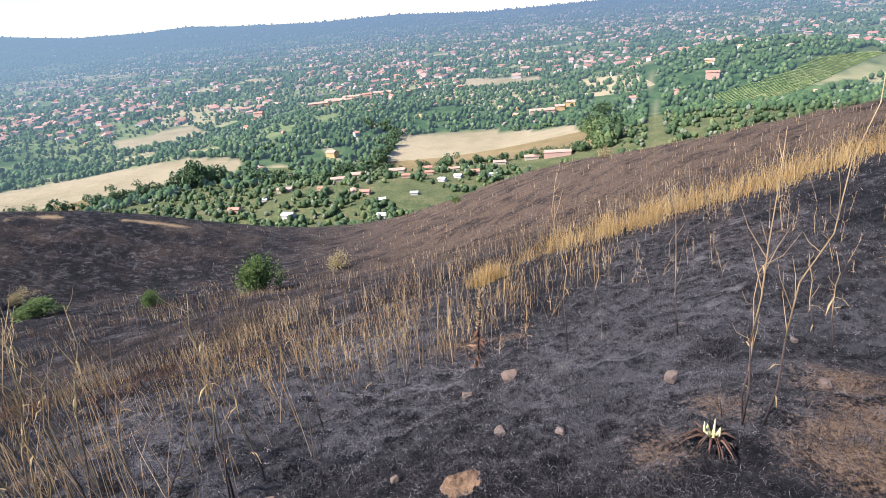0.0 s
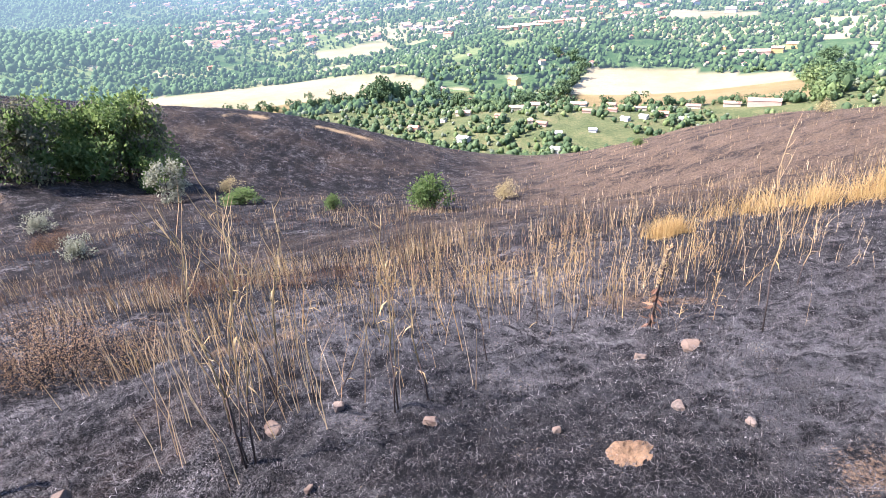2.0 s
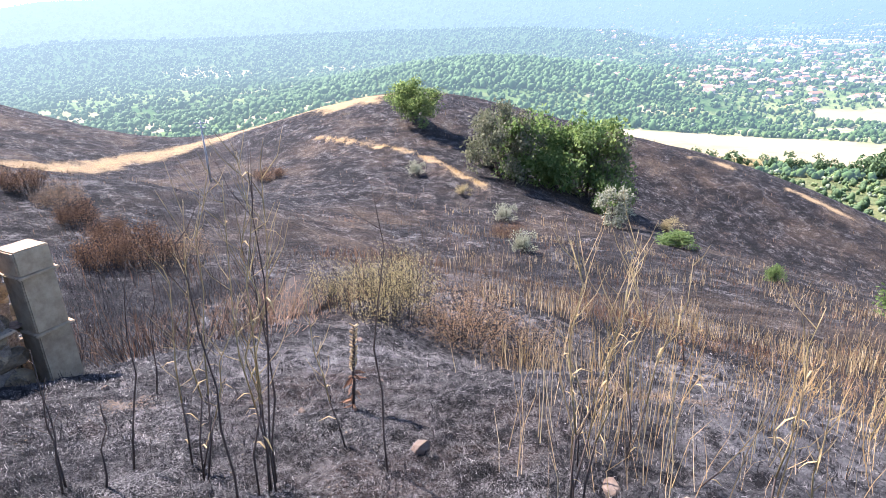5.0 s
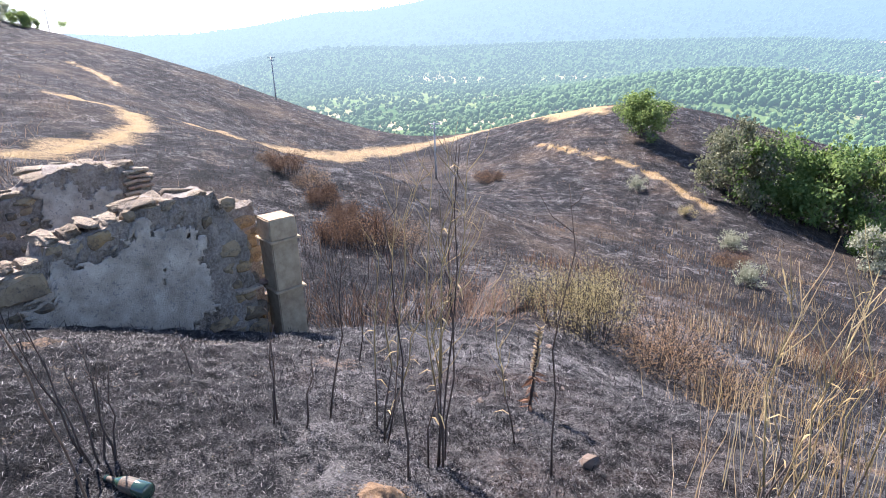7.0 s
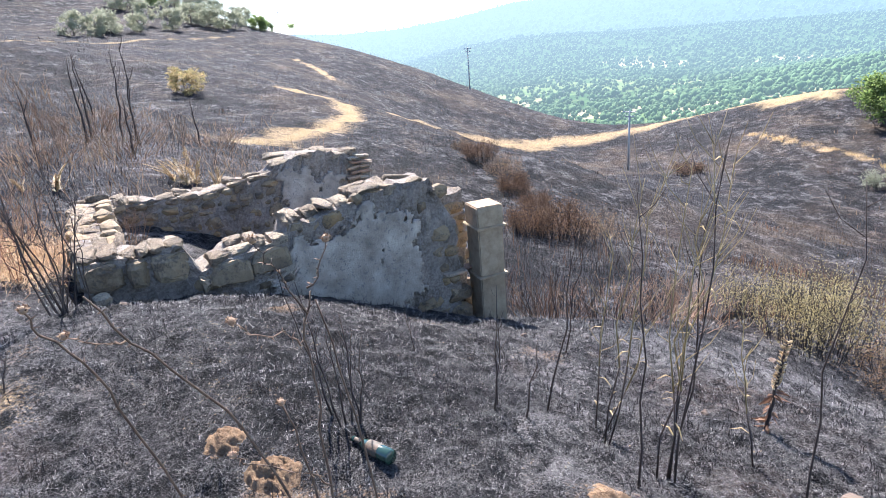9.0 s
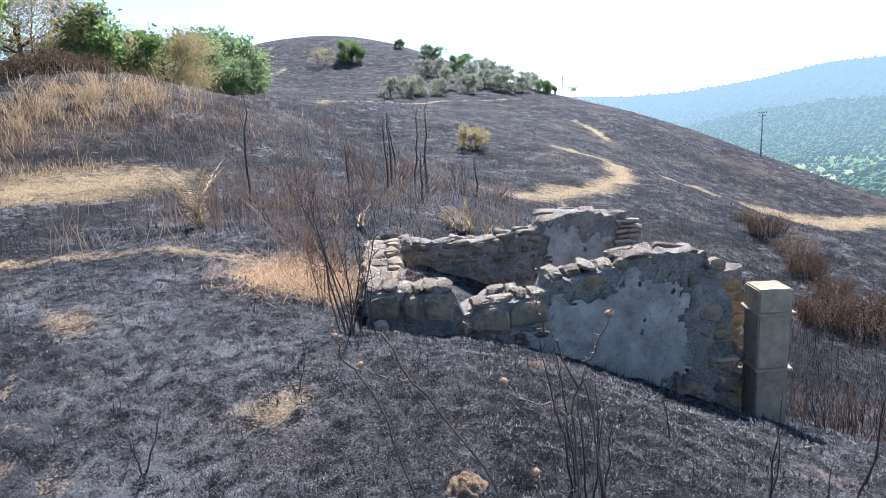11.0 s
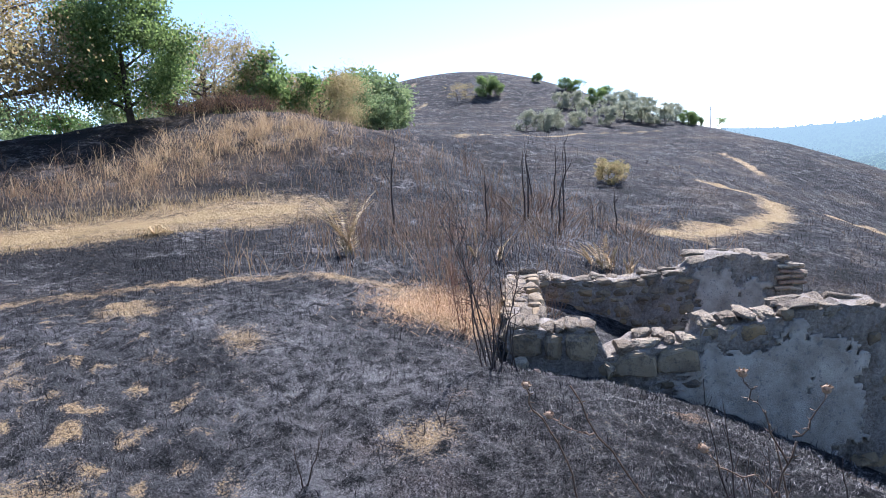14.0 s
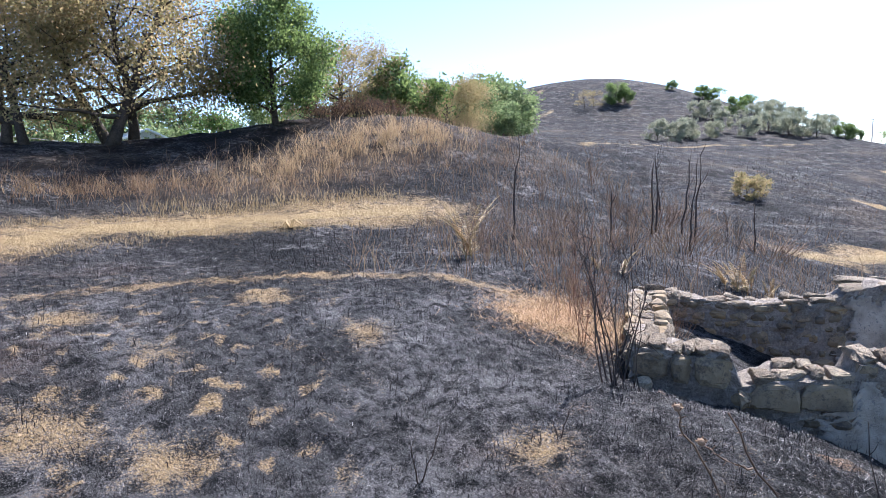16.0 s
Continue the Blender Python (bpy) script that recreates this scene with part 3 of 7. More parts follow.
FIELDS = [
    [(-57, 354), (-40, 430), (-30, 473), (27, 476), (97, 440), (94, 366), (82, 322), (20, 339), (-28, 350)],
    [(-370, 385), (-359, 400), (-315, 425), (-239, 445), (-191, 445), (-146, 428), (-140, 405), (-167, 385), (-195, 352), (-240, 325), (-290, 300), (-380, 300)],
    [(27, 690), (110, 660), (120, 720), (40, 760)],
    [(-300, 560), (-230, 600), (-260, 640), (-330, 600)],
]
VINEYARD = [(174, 363), (194, 432), (267, 462), (296, 481), (357, 493), (330, 440), (260, 405)]
ROAD = [(104, 285), (109, 302), (130, 365), (153, 428), (175, 500), (196, 568), (230, 680)]


def covers(x, y, z):
    """What covers the ground: sand, straw, bare soil, ash and painted shade; meadow, stubble field, dry stalks."""
    r = np.hypot(x, y)
    az = np.degrees(np.arctan2(-x, y))
    w = waves(x, y, 6, 11)
    soft = lambda d, width, edge: np.clip((width - d) / edge + 0.5, 0, 1)
    sand = np.maximum(soft(from_line(x, y, TRACK_NEAR), 0.62 + 0.3 * w, 0.7), soft(from_line(x, y, TRACK_FAR), 0.6 + 0.3 * w, 0.8))
    sand = np.maximum(sand, soft(from_line(x, y, TRACK_BEND), 0.34 + 0.15 * w + 0.22 * np.clip((r - 32) / 8, 0, 1), 0.5))
    sand = np.maximum(sand, soft(np.hypot(x + 85, (y - 33) * 1.4), 6.5 + 3 * w, 5))
    sand = sand * np.clip(0.86 + 0.25 * waves(x, y, 2.2, 12), 0, 1)
    straw = 0.85 * soft(from_line(x, y, GOLD_PATH), 0.5 + 0.7 * w, 1.0)
    for line in FAR_PATHS:
        sand = np.maximum(sand, 0.75 * soft(from_line(x, y, line), 0.5 + 0.4 * w, 1.2))
    for line in GOLD_STRIPS:
        straw = np.maximum(straw, soft(from_line(x, y, line), 0.7 + 0.7 * w, 1.2) * 0.85)
    straw = np.maximum(straw, 0.62 * soft(from_line(x, y, THATCH), 0.22 + 0.16 * waves(x, y, 1.2, 13), 0.5))
    straw = np.maximum(straw, 0.5 * soft(np.hypot(x + 4.5, y + 5.0), 0.75, 0.5))
    straw = np.maximum(straw, soft(from_line(x, y, TRACK_NEAR), 1.9 + 0.9 * w, 1.6) * 0.55)
    straw = np.maximum(straw, soft(from_line(x, y, TRACK_BEND), 1.2 + 0.6 * w, 1.2) * 0.55)
    straw = np.maximum(straw, soft(from_line(x, y, TRACK_FAR), 2.6 + 1.2 * w, 2.0) * 0.6)
    left = np.clip((az - 150) / 16, 0, 1) + (az < -150)
    spots = np.clip((waves(x, y, 0.5, 14) - 0.12) * 3, 0, 1) * np.clip(left, 0, 1) * np.exp(-(((r - 5) / 6) ** 2))
    straw = np.maximum(straw, 0.58 * spots)
    soil = np.clip((waves(x, y, 2.4, 15) - 0.52) * 3, 0, 1) * np.exp(-((r / 9) ** 2)) * 0.6
    for cx, cy, s in ((1.48, 1.61, 0.2), (1.78, 1.75, 0.24), (0.9, 1.75, 0.1), (1.9, 2.15, 0.2), (1.2, 1.95, 0.12), (-3.81, -1.88, 0.12), (-1.96, 0.22, 0.1)):
        soil = np.maximum(soil, 0.68 * soft(np.hypot(x - cx, y - cy), s * 1.15, 0.3))
    for cx, cy, w2 in ((-0.25, -3.83, 0.25), (-2.2, -5.23, 0.26), (-2.21, -2.81, 0.2), (-2.11, -2.72, 0.16), (0.21, -6.8, 0.3), (-0.42, -5.45, 0.2), (0.3, -4.25, 0.3), (-1.77, -6.96, 0.35)):
        straw = np.maximum(straw, 0.6 * soft(np.hypot(x - cx, (y - cy) * 0.8), w2, 0.4))
    meadow = np.clip((-37 - z + 3 * w) / 5, 0, 1) * np.clip((r - 90) / 15, 0, 1)
    meadow = np.maximum(meadow, np.clip((r - 30.5) / 3, 0, 1) * ((az > 160) | (az < -140)) * (r < 120))
    meadow = np.maximum(meadow, np.clip((r - 250) / 20, 0, 1) * (np.abs(az) > 105))
    field = np.zeros_like(r)
    for poly in FIELDS:
        field = np.maximum(field, inside(x, y, poly).astype(float))
    sand = np.maximum(sand, soft(from_line(x, y, [(-615, 380), (-590, 430), (-520, 452), (-470, 455)]), 3, 4))
    sand = np.maximum(sand, 0.25 * soft(from_line(x, y, ROAD), 1.0, 1.5))
    dry = np.clip(0.55 * waves(x, y, 22, 16), 0, 0.6) * np.clip((r - 8) / 12, 0, 1)
    slope = np.clip((18 - az) / 16, 0, 1) * np.clip((r - 13) / 10, 0, 1) * (np.abs(az) < 100)
    dry = np.maximum(dry, slope)
    bump = lambda a0, a1, r0, r1: np.clip((az - a0) / 10, 0, 1) * np.clip((a1 - az) / 10, 0, 1) * np.clip((r - r0) / 0.8, 0, 1) * np.clip((r1 - r) / 2.5, 0, 1)
    # above 0.5 ash; bearings 92-138 painted hut and slope shade; 50-90 just darker
    ash_shade = 0.5 + 0.5 * np.clip(0.45 * bump(138, 190, 1.6, 9) + 0.7 * bump(-4, 44, 1.8, 9) + 0.65 * bump(-50, -2, 1.6, 6), 0, 1) * np.clip(0.7 + 0.8 * waves(x, y, 1.7, 18), 0, 1) - 0.5 * bump(92, 138, 2.0, 7.5) - 0.3 * bump(50, 90, 1.8, 5)
    return np.stack([sand, straw, soil, ash_shade], 1), np.stack([meadow, field, dry, np.ones_like(r)], 1)


def mesh_of(name, verts, faces, material, smooth=False):
    me = bpy.data.meshes.new(name)
    me.from_pydata(verts, [], faces)
    for m in material if isinstance(material, list) else [material]:
        me.materials.append(m)
    if smooth:
        me.shade_smooth()
    return me


def sheet(name, radii, angles, material, close=True):
    """A round sheet of ground between rings of these radii."""
    na, nr = len(angles), len(radii)
    R_, A_ = np.meshgrid(radii, angles, indexing="ij")
    x, y = (-np.sin(A_) * R_).ravel(), (np.cos(A_) * R_).ravel()
    z = ground_z(x, y)
    me = bpy.data.meshes.new(name)
    i, j = np.meshgrid(np.arange(nr - 1), np.arange(na), indexing="ij")
    k = (j + 1) % na
    quads = np.stack([i * na + j, (i + 1) * na + j, (i + 1) * na + k, i * na + k], -1).reshape(-1, 4)[:, ::-1]
    co = np.stack([x, y, z], 1)
    faces = quads
    me.vertices.add(len(co))
    me.vertices.foreach_set("co", co.ravel())
    me.loops.add(faces.size)
    me.loops.foreach_set("vertex_index", faces.ravel().astype(np.int32))
    me.polygons.add(len(faces))
    me.polygons.foreach_set("loop_start", np.arange(0, faces.size, 4, dtype=np.int32))
    me.polygons.foreach_set("loop_total", np.full(len(faces), 4, np.int32))
    me.update(calc_edges=True)
    me.validate()
    for key, data in zip(("cover", "land"), covers(x, y, z)):
        at = me.color_attributes.new(key, "FLOAT_COLOR", "POINT")
        at.data.foreach_set("color", data.astype(np.float32).ravel())
    me.materials.append(material)
    me.shade_smooth()
    return new(name, me)


ANGLES = np.radians(np.concatenate([np.arange(-48, 192, 0.45), np.arange(192, 312, 4.0)]))
RINGS = np.concatenate([[0.02], np.geomspace(0.3, 420, 340)])
ground = sheet("ground", RINGS, ANGLES, GROUND)
tagged(ground, "burnt black hillside falling to a green valley", "ground", kind="structure")
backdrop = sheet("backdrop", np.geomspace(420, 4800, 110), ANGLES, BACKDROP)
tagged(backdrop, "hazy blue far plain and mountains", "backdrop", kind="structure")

# ---- building blocks ----
class Geo:
    """Points and faces of one mesh."""

    def __init__(self):
        self.v, self.f = [], []

    def add(self, verts, faces):
        k = len(self.v)
        self.v.extend(verts)
        self.f.extend([tuple(i + k for i in f) for f in faces])

    def tube(self, pts, radii, sides=5, cap=True):
        rings = []
        for i, p in enumerate(pts):
            d = (Vector(pts[min(i + 1, len(pts) - 1)]) - Vector(pts[max(i - 1, 0)])).normalized()
            a = d.orthogonal().normalized()
            b = d.cross(a)
            rings.append([tuple(Vector(p) + radii[i] * (a * math.cos(q) + b * math.sin(q))) for q in (2 * math.pi * k / sides for k in range(sides))])
        faces = []
        for i in range(len(pts) - 1):
            for k in range(sides):
                m = (k + 1) % sides
                faces.append((i * sides + k, i * sides + m, (i + 1) * sides + m, (i + 1) * sides + k))
        if cap:
            faces.append(tuple(range(sides))[::-1])
            faces.append(tuple(range((len(pts) - 1) * sides, len(pts) * sides)))
        self.add([p for ring in rings for p in ring], faces)

    def leaf(self, p, d, length, width, up=None, bend=0.0):
        """A folded leaf or blade of two quads."""
        p, d = Vector(p), Vector(d).normalized()
        s = d.cross(up or Vector((random.uniform(-1, 1), random.uniform(-1, 1), random.uniform(-1, 1))))
        s = (s if s.length > 1e-3 else d.orthogonal()).normalized()
        n = s.cross(d)
        q = p + d * length * 0.5 + n * bend * length * 0.5
        e = p + d * length + n * bend * length * 1.6
        self.add([tuple(p), tuple(q + s * width / 2), tuple(e), tuple(q - s * width / 2)], [(0, 1, 2, 3)])

    def box(self, lo, hi, jitter=0.0):
        vs = [(x, y, z) for x in (lo[0], hi[0]) for y in (lo[1], hi[1]) for z in (lo[2], hi[2])]
        vs = [tuple(c + random.uniform(-jitter, jitter) for c in v) for v in vs]
        self.add(vs, [(0, 1, 3, 2), (4, 6, 7, 5), (0, 4, 5, 1), (2, 3, 7, 6), (0, 2, 6, 4), (1, 5, 7, 3)])

    def leaves(self, p, d, length, width, rng, bend=0.15):
        """Many leaves at once, from arrays."""
        n = len(p)
        d = d / np.maximum(np.linalg.norm(d, axis=1, keepdims=True), 1e-6)
        s = np.cross(d, rng.normal(size=(n, 3)))
        s /= np.maximum(np.linalg.norm(s, axis=1, keepdims=True), 1e-6)
        up = np.cross(s, d)
        l, w = np.broadcast_to(length, n)[:, None], np.broadcast_to(width, n)[:, None]
        q = p + d * l * 0.5 + up * l * bend * 0.5
        v = np.stack([p, q + s * w / 2, p + d * l + up * l * bend * 1.6, q - s * w / 2], 1).reshape(-1, 3)
        k = len(self.v)
        self.v.extend(map(tuple, v.tolist()))
        self.f.extend((k + i, k + i + 1, k + i + 2, k + i + 3) for i in range(0, 4 * n, 4))

    def blobs(self, c, size, sub, rough, rng):
        """Many lumps at once, from arrays."""
        vs, fs = BALLS[sub]
        n, m = len(c), len(vs)
        k = 1 + rough * rng.uniform(-1, 1, (n, m, 1))
        v = c[:, None] + vs[None] * size[:, None] * k
        o = len(self.v)
        self.v.extend(map(tuple, v.reshape(-1, 3).tolist()))
        f = np.array(fs)
        self.f.extend(map(tuple, (o + f[None] + (np.arange(n) * m)[:, None, None]).reshape(-1, 3).tolist()))

    def tufts(self, c, size, many, leaf, rng):
        """Leafy lumps: turned-out flakes of foliage round each centre."""
        n = len(c)
        u = rng.normal(size=(n, many, 3))
        u[..., 2] = np.abs(u[..., 2]) * 1.1 - 0.35
        u /= np.linalg.norm(u, axis=2, keepdims=True)
        p = (c[:, None] + u * size[:, None] * rng.uniform(0.55, 1.08, (n, many, 1))).reshape(-1, 3)
        out = (u + rng.normal(size=u.shape) * 0.55).reshape(-1, 3)
        a = np.cross(out, rng.normal(size=out.shape))
        a /= np.linalg.norm(a, axis=1, keepdims=True)
        b = np.cross(out, a)
        b /= np.linalg.norm(b, axis=1, keepdims=True)
        w = (np.repeat(size[:, 0], many) * leaf * rng.uniform(0.6, 1.3, n * many))[:, None]
        v = np.stack([p - a * w, p - b * w * 0.8, p + a * w, p + b * w * 0.8], 1).reshape(-1, 3)
        k = len(self.v)
        self.v.extend(map(tuple, v.tolist()))
        self.f.extend((k + i, k + i + 1, k + i + 2, k + i + 3) for i in range(0, 4 * n * many, 4))

    def blob(self, c, size, sub, rough, rng):
        vs, fs = BALLS[sub]
        k = 1 + rough * rng.uniform(-1, 1, len(vs))
        self.add([tuple(r) for r in (np.array(c) + vs * np.array(size) * k[:, None])], fs)

    def mesh(self, name, material, smooth=False):
        return mesh_of(name, self.v, self.f, material, smooth)


def ball(sub):
    bm = bmesh.new()
    bmesh.ops.create_icosphere(bm, subdivisions=sub, radius=1)
    bm.verts.index_update()
    out = np.array([v.co[:] for v in bm.verts]), [tuple(v.index for v in f.verts) for f in bm.faces]
    bm.free()
    return out


BALLS = {s: ball(s) for s in (1, 2, 3)}


def part(name, geo, material, parent, label="", smooth=False):
    """One mesh under a thing or under a part."""
    me = geo if isinstance(geo, bpy.types.Mesh) else geo.mesh(name, material, smooth)
    ob = new(name, me)
    ob.parent = parent
    return tagged(ob, label)


def thing(name, label, category, group="", at=(0, 0, 0), turn=0.0):
    ob = new(name)
    ob.empty_display_size = 0.2
    ob.matrix_world = pose(*at, 0, 0, turn)
    return tagged(ob, label, category, group)


def stone_mesh(name, seed, material, square=0.35, sub=2):
    """A rough stone one metre across: a ball pressed towards a box, with broken sides."""
    rng = np.random.default_rng(seed)
    vs, fs = BALLS[sub]
    v = np.sign(vs) * np.abs(vs) ** (square + rng.uniform(-0.08, 0.2))
    v = v / np.abs(v).max(0) * 0.5
    for _ in range(5):
        n = rng.normal(size=3)
        n /= np.linalg.norm(n)
        h = rng.uniform(0.36, 0.5)
        d = np.maximum(v @ n - h, 0)
        v = v - d[:, None] * n
    if sub == 3:
        v = v + np.array([noise.noise_vector(Vector(p) * 4.5 + Vector((seed, 0, 0)))[:] for p in v]) * 0.09 + np.array([noise.noise_vector(Vector(p) * 11 + Vector((0, seed, 0)))[:] for p in v]) * 0.055
    v = v + rng.normal(size=v.shape) * (0.035 if sub < 3 else 0.008)
    return mesh_of(name, [tuple(p) for p in v], fs, material)


# ---- ruined hut ----
RUBBLE = piece_mat("rubble_stone", ((0.0, (0.08, 0.056, 0.034)), (0.3, (0.165, 0.118, 0.068)), (0.55, (0.24, 0.178, 0.105)), (0.75, (0.23, 0.145, 0.062)), (1.0, (0.31, 0.24, 0.155))), 16)
COPING = piece_mat("coping_stone", ((0.0, (0.12, 0.085, 0.054)), (0.5, (0.24, 0.183, 0.122)), (1.0, (0.37, 0.295, 0.205))), 26, 0.95, 1.0, 0.06)
BRICK = piece_mat("old_brick", ((0.0, (0.24, 0.13, 0.085)), (0.5, (0.31, 0.21, 0.135)), (1.0, (0.36, 0.29, 0.205))), 20)


def mortar_mat():
    n = Nodes("mortar", 0.95, 0.1)
    p = n.place()
    f, g = n.noise(34, 7, 0.7, p), n.noise(4, 5, 0.6, p)
    c = n.ramp(n.mix(0.5, f, g), ((0.36, (0.11, 0.088, 0.068)), (0.5, (0.245, 0.205, 0.165)), (0.64, (0.38, 0.325, 0.265))))
    return n.finish(c, n.mix(0.4, f, n.noise(11, 5, 0.6, p)), 1.0, 0.06)


def plaster_mat():
    n = Nodes("plaster", 0.9, 0.15)
    p = n.place()
    f, g, h = n.noise(60, 5, 0.7, p), n.noise(5.5, 6, 0.65, p), n.noise(1.6, 4, 0.6, p)
    c = n.ramp(n.mix(0.45, g, h), ((0.36, (0.175, 0.146, 0.112)), (0.5, (0.33, 0.28, 0.222)), (0.64, (0.47, 0.405, 0.325))))
    spots = n.ramp(n.mix(0.4, n.noise(24, 3, 0.5, p), n.noise(70, 3, 0.5, p)), ((0.56, 0.0), (0.62, 0.75)))
    c = n.mix(spots, c, (0.16, 0.15, 0.14))
    return n.finish(c, n.mix(0.5, f, g), 0.8, 0.03)


MORTAR, PLASTER = mortar_mat(), plaster_mat()
CONCRETE = plain_mat("weathered_concrete", (0.18, 0.122, 0.072), (0.43, 0.33, 0.21), 9, 0.92, 0.5, 0.015)
HUT_A, HUT_U, HUT_V = Vector((-3.96, -3.67, 0)), Vector((-0.641, 0.768, 0)), Vector((-0.768, -0.641, 0))
HUT = Matrix(((HUT_U.x, HUT_V.x, 0, HUT_A.x), (HUT_U.y, HUT_V.y, 0, HUT_A.y), (0, 0, 1, 0), (0, 0, 0, 1)))
HUT_TURN = math.degrees(math.atan2(HUT_U.y, HUT_U.x))


def hut_ground(s, d):
    p = HUT @ Vector((s, d, 0))
    return float(land(p.x, p.y))


hut = thing("ruined_hut", "roofless ruined hut of rubble stone and grey plaster", "ruin", at=(HUT_A.x, HUT_A.y, 0), turn=HUT_TURN)
FLIP = 1.0


def level(profile, s):
    return float(np.interp(s, [p[0] for p in profile], [p[1] for p in profile]))


def wall_core(name, along, s0, s1, d0, d1, top, material=MORTAR, label=""):
    """A rough masonry wall, mortared core of the stones. along: 's' or 'd'; top: heights along it."""
    rng = np.random.default_rng(len(name) + int(s0 * 10) % 7)
    a0, a1, b0, b1 = (s0, s1, d0, d1) if along == "s" else (d0, d1, s0, s1)
    na, nz, nb = max(int((a1 - a0) / 0.06), 3), 14, 4
    g = Geo()
    loop = [(0, k / nz) for k in range(nz + 1)] + [(k / nb, 1.0) for k in range(1, nb)] + [(1, 1 - k / nz) for k in range(nz + 1)]
    for i in range(na + 1):
        a = a0 + (a1 - a0) * i / na
        for b, h in loop:
            bb = b0 + (b1 - b0) * b
            s, d = (a, bb) if along == "s" else (bb, a)
            zb = hut_ground(s, d) - 0.3
            zt = max(level(top, a), zb + 0.1) - 0.03 + 0.015 * math.sin(9 * a + 3 * b)
            j = rng.normal(size=3) * 0.013
            g.v.append((s + j[0], FLIP * (d + j[1]), zb + (zt - zb) * h + j[2]))
    m = len(loop)
    for i in range(na):
        for k in range(m):
            q = (k + 1) % m
            g.f.append((i * m + k, (i + 1) * m + k, (i + 1) * m + q, i * m + q))
    g.f.append(tuple(range(m)))
    g.f.append(tuple(range(na * m, (na + 1) * m))[::-1])
    return part(name, g, material, hut, label)


FRONT_TOP = [(-0.02, 0.10), (0.07, 0.07), (0.34, 0.08), (0.54, 0.05), (0.85, 0.06), (0.87, -0.20), (0.95, -0.23), (1.0, -0.17), (1.23, -0.11), (1.5, -0.12), (1.72, -0.10), (1.76, 0.06), (2.08, 0.06), (2.41, 0.11), (2.46, 0.18), (2.7, 0.2), (3.26, 0.20), (3.31, 0.09), (3.49, -0.19), (3.56, -0.34), (3.63, -0.5), (3.66, -0.7)]
BACK_TOP = [(0.0, 0.06), (0.5, 0.03), (0.93, -0.02), (1.42, -0.05), (1.87, -0.01), (2.2, 0.0), (2.3, 0.07), (2.42, 0.17), (2.65, 0.25), (3.0, 0.24), (3.6, 0.13), (3.72, 0.0), (3.78, -0.3)]
LEFT_TOP = [(0, 0.10), (0.42, 0.06), (1.2, 0.06), (2.5, 0.04), (3.0, 0.03)]
STUB_TOP = [(0.4, -0.12), (0.8, -0.15), (1.2, -0.35)]
front = wall_core("front_wall", "s", 0.02, 3.56, 0.0, 0.42, FRONT_TOP)
back = wall_core("back_wall", "s", 0.02, 3.72, 2.5, 2.93, BACK_TOP)
left = wall_core("side_wall", "d", 0.0, 0.38, 0.42, 2.5, LEFT_TOP)
stub = wall_core("wall_stub", "d", 3.54, 3.94, 0.42, 1.15, STUB_TOP)


def plaster(name, parent, s0, s1, d, facing, top, low, seed, drop):
    """A coat of plaster with a broken edge, on one face of a wall."""
    cell = 0.026
    ns, nz = int((s1 - s0) / cell), 52
    g, ids = Geo(), {}

    def vert(i, k):
        if (i, k) not in ids:
            s, t = s0 + i * cell, k / nz
            zt, zb = level(top, s) - drop, hut_ground(s, d) - 0.15
            w = noise.noise(Vector((s * 3, t * 5, seed)))
            ids[i, k] = len(g.v)
            g.v.append((s + random.uniform(-0.012, 0.012), FLIP * (d + facing * (0.020 + 0.012 * w)), zb + (zt - zb) * t + random.uniform(-0.009, 0.009)))
        return ids[i, k]

    for i in range(ns):
        for k in range(nz):
            s, t = s0 + i * cell, k / nz
            w = noise.noise(Vector((s * 2.2, t * 3.0, seed))) + 0.6 * noise.noise(Vector((s * 7, t * 9, seed + 3))) + 0.35 * noise.noise(Vector((s * 19, t * 23, seed + 5)))
            edge = min((s - s0) / 0.45, (s1 - s) / (0.35 + low * (1 - t)), (1.0 - t) / 0.22, 1.0)
            if w * 0.75 + edge > 0.42:
                g.f.append((vert(i, k), vert(i + 1, k), vert(i + 1, k + 1), vert(i, k + 1)))
    ob = part(name, g, PLASTER, parent, "grey lime plaster with broken edges", True)
    m = ob.modifiers.new("thick", "SOLIDIFY")
    m.thickness, m.offset = 0.022, 0.0
    return ob


plaster("plaster", front, 1.45, 3.22, 0.0, -1, FRONT_TOP, 0.25, 1.0, 0.10)
plaster("plaster", back, 2.2, 3.5, 2.5, -1, BACK_TOP, 0.1, 5.0, 0.09)

STONES = [stone_mesh("stone", 40 + i, RUBBLE, 0.42) for i in range(9)]
SLABS = [stone_mesh("coping_stone", 60 + i, COPING, 0.34, 3) for i in range(8)]
BLOCKS = [stone_mesh("stone", 100 + i, RUBBLE, 0.3, 3) for i in range(5)]
BRICKS = [stone_mesh("brick", 80 + i, BRICK, 0.16, 2) for i in range(3)]
PIECES = []


def piece(meshes, name, parent, s, d, z, size, tilt=4.0, label=""):
    """Queued, so that the stones of the walls come last."""
    PIECES.append((random.choice(meshes), name, parent, (s, FLIP * d, z), tuple(size), tuple(random.uniform(-tilt, tilt) for _ in range(3)), label))


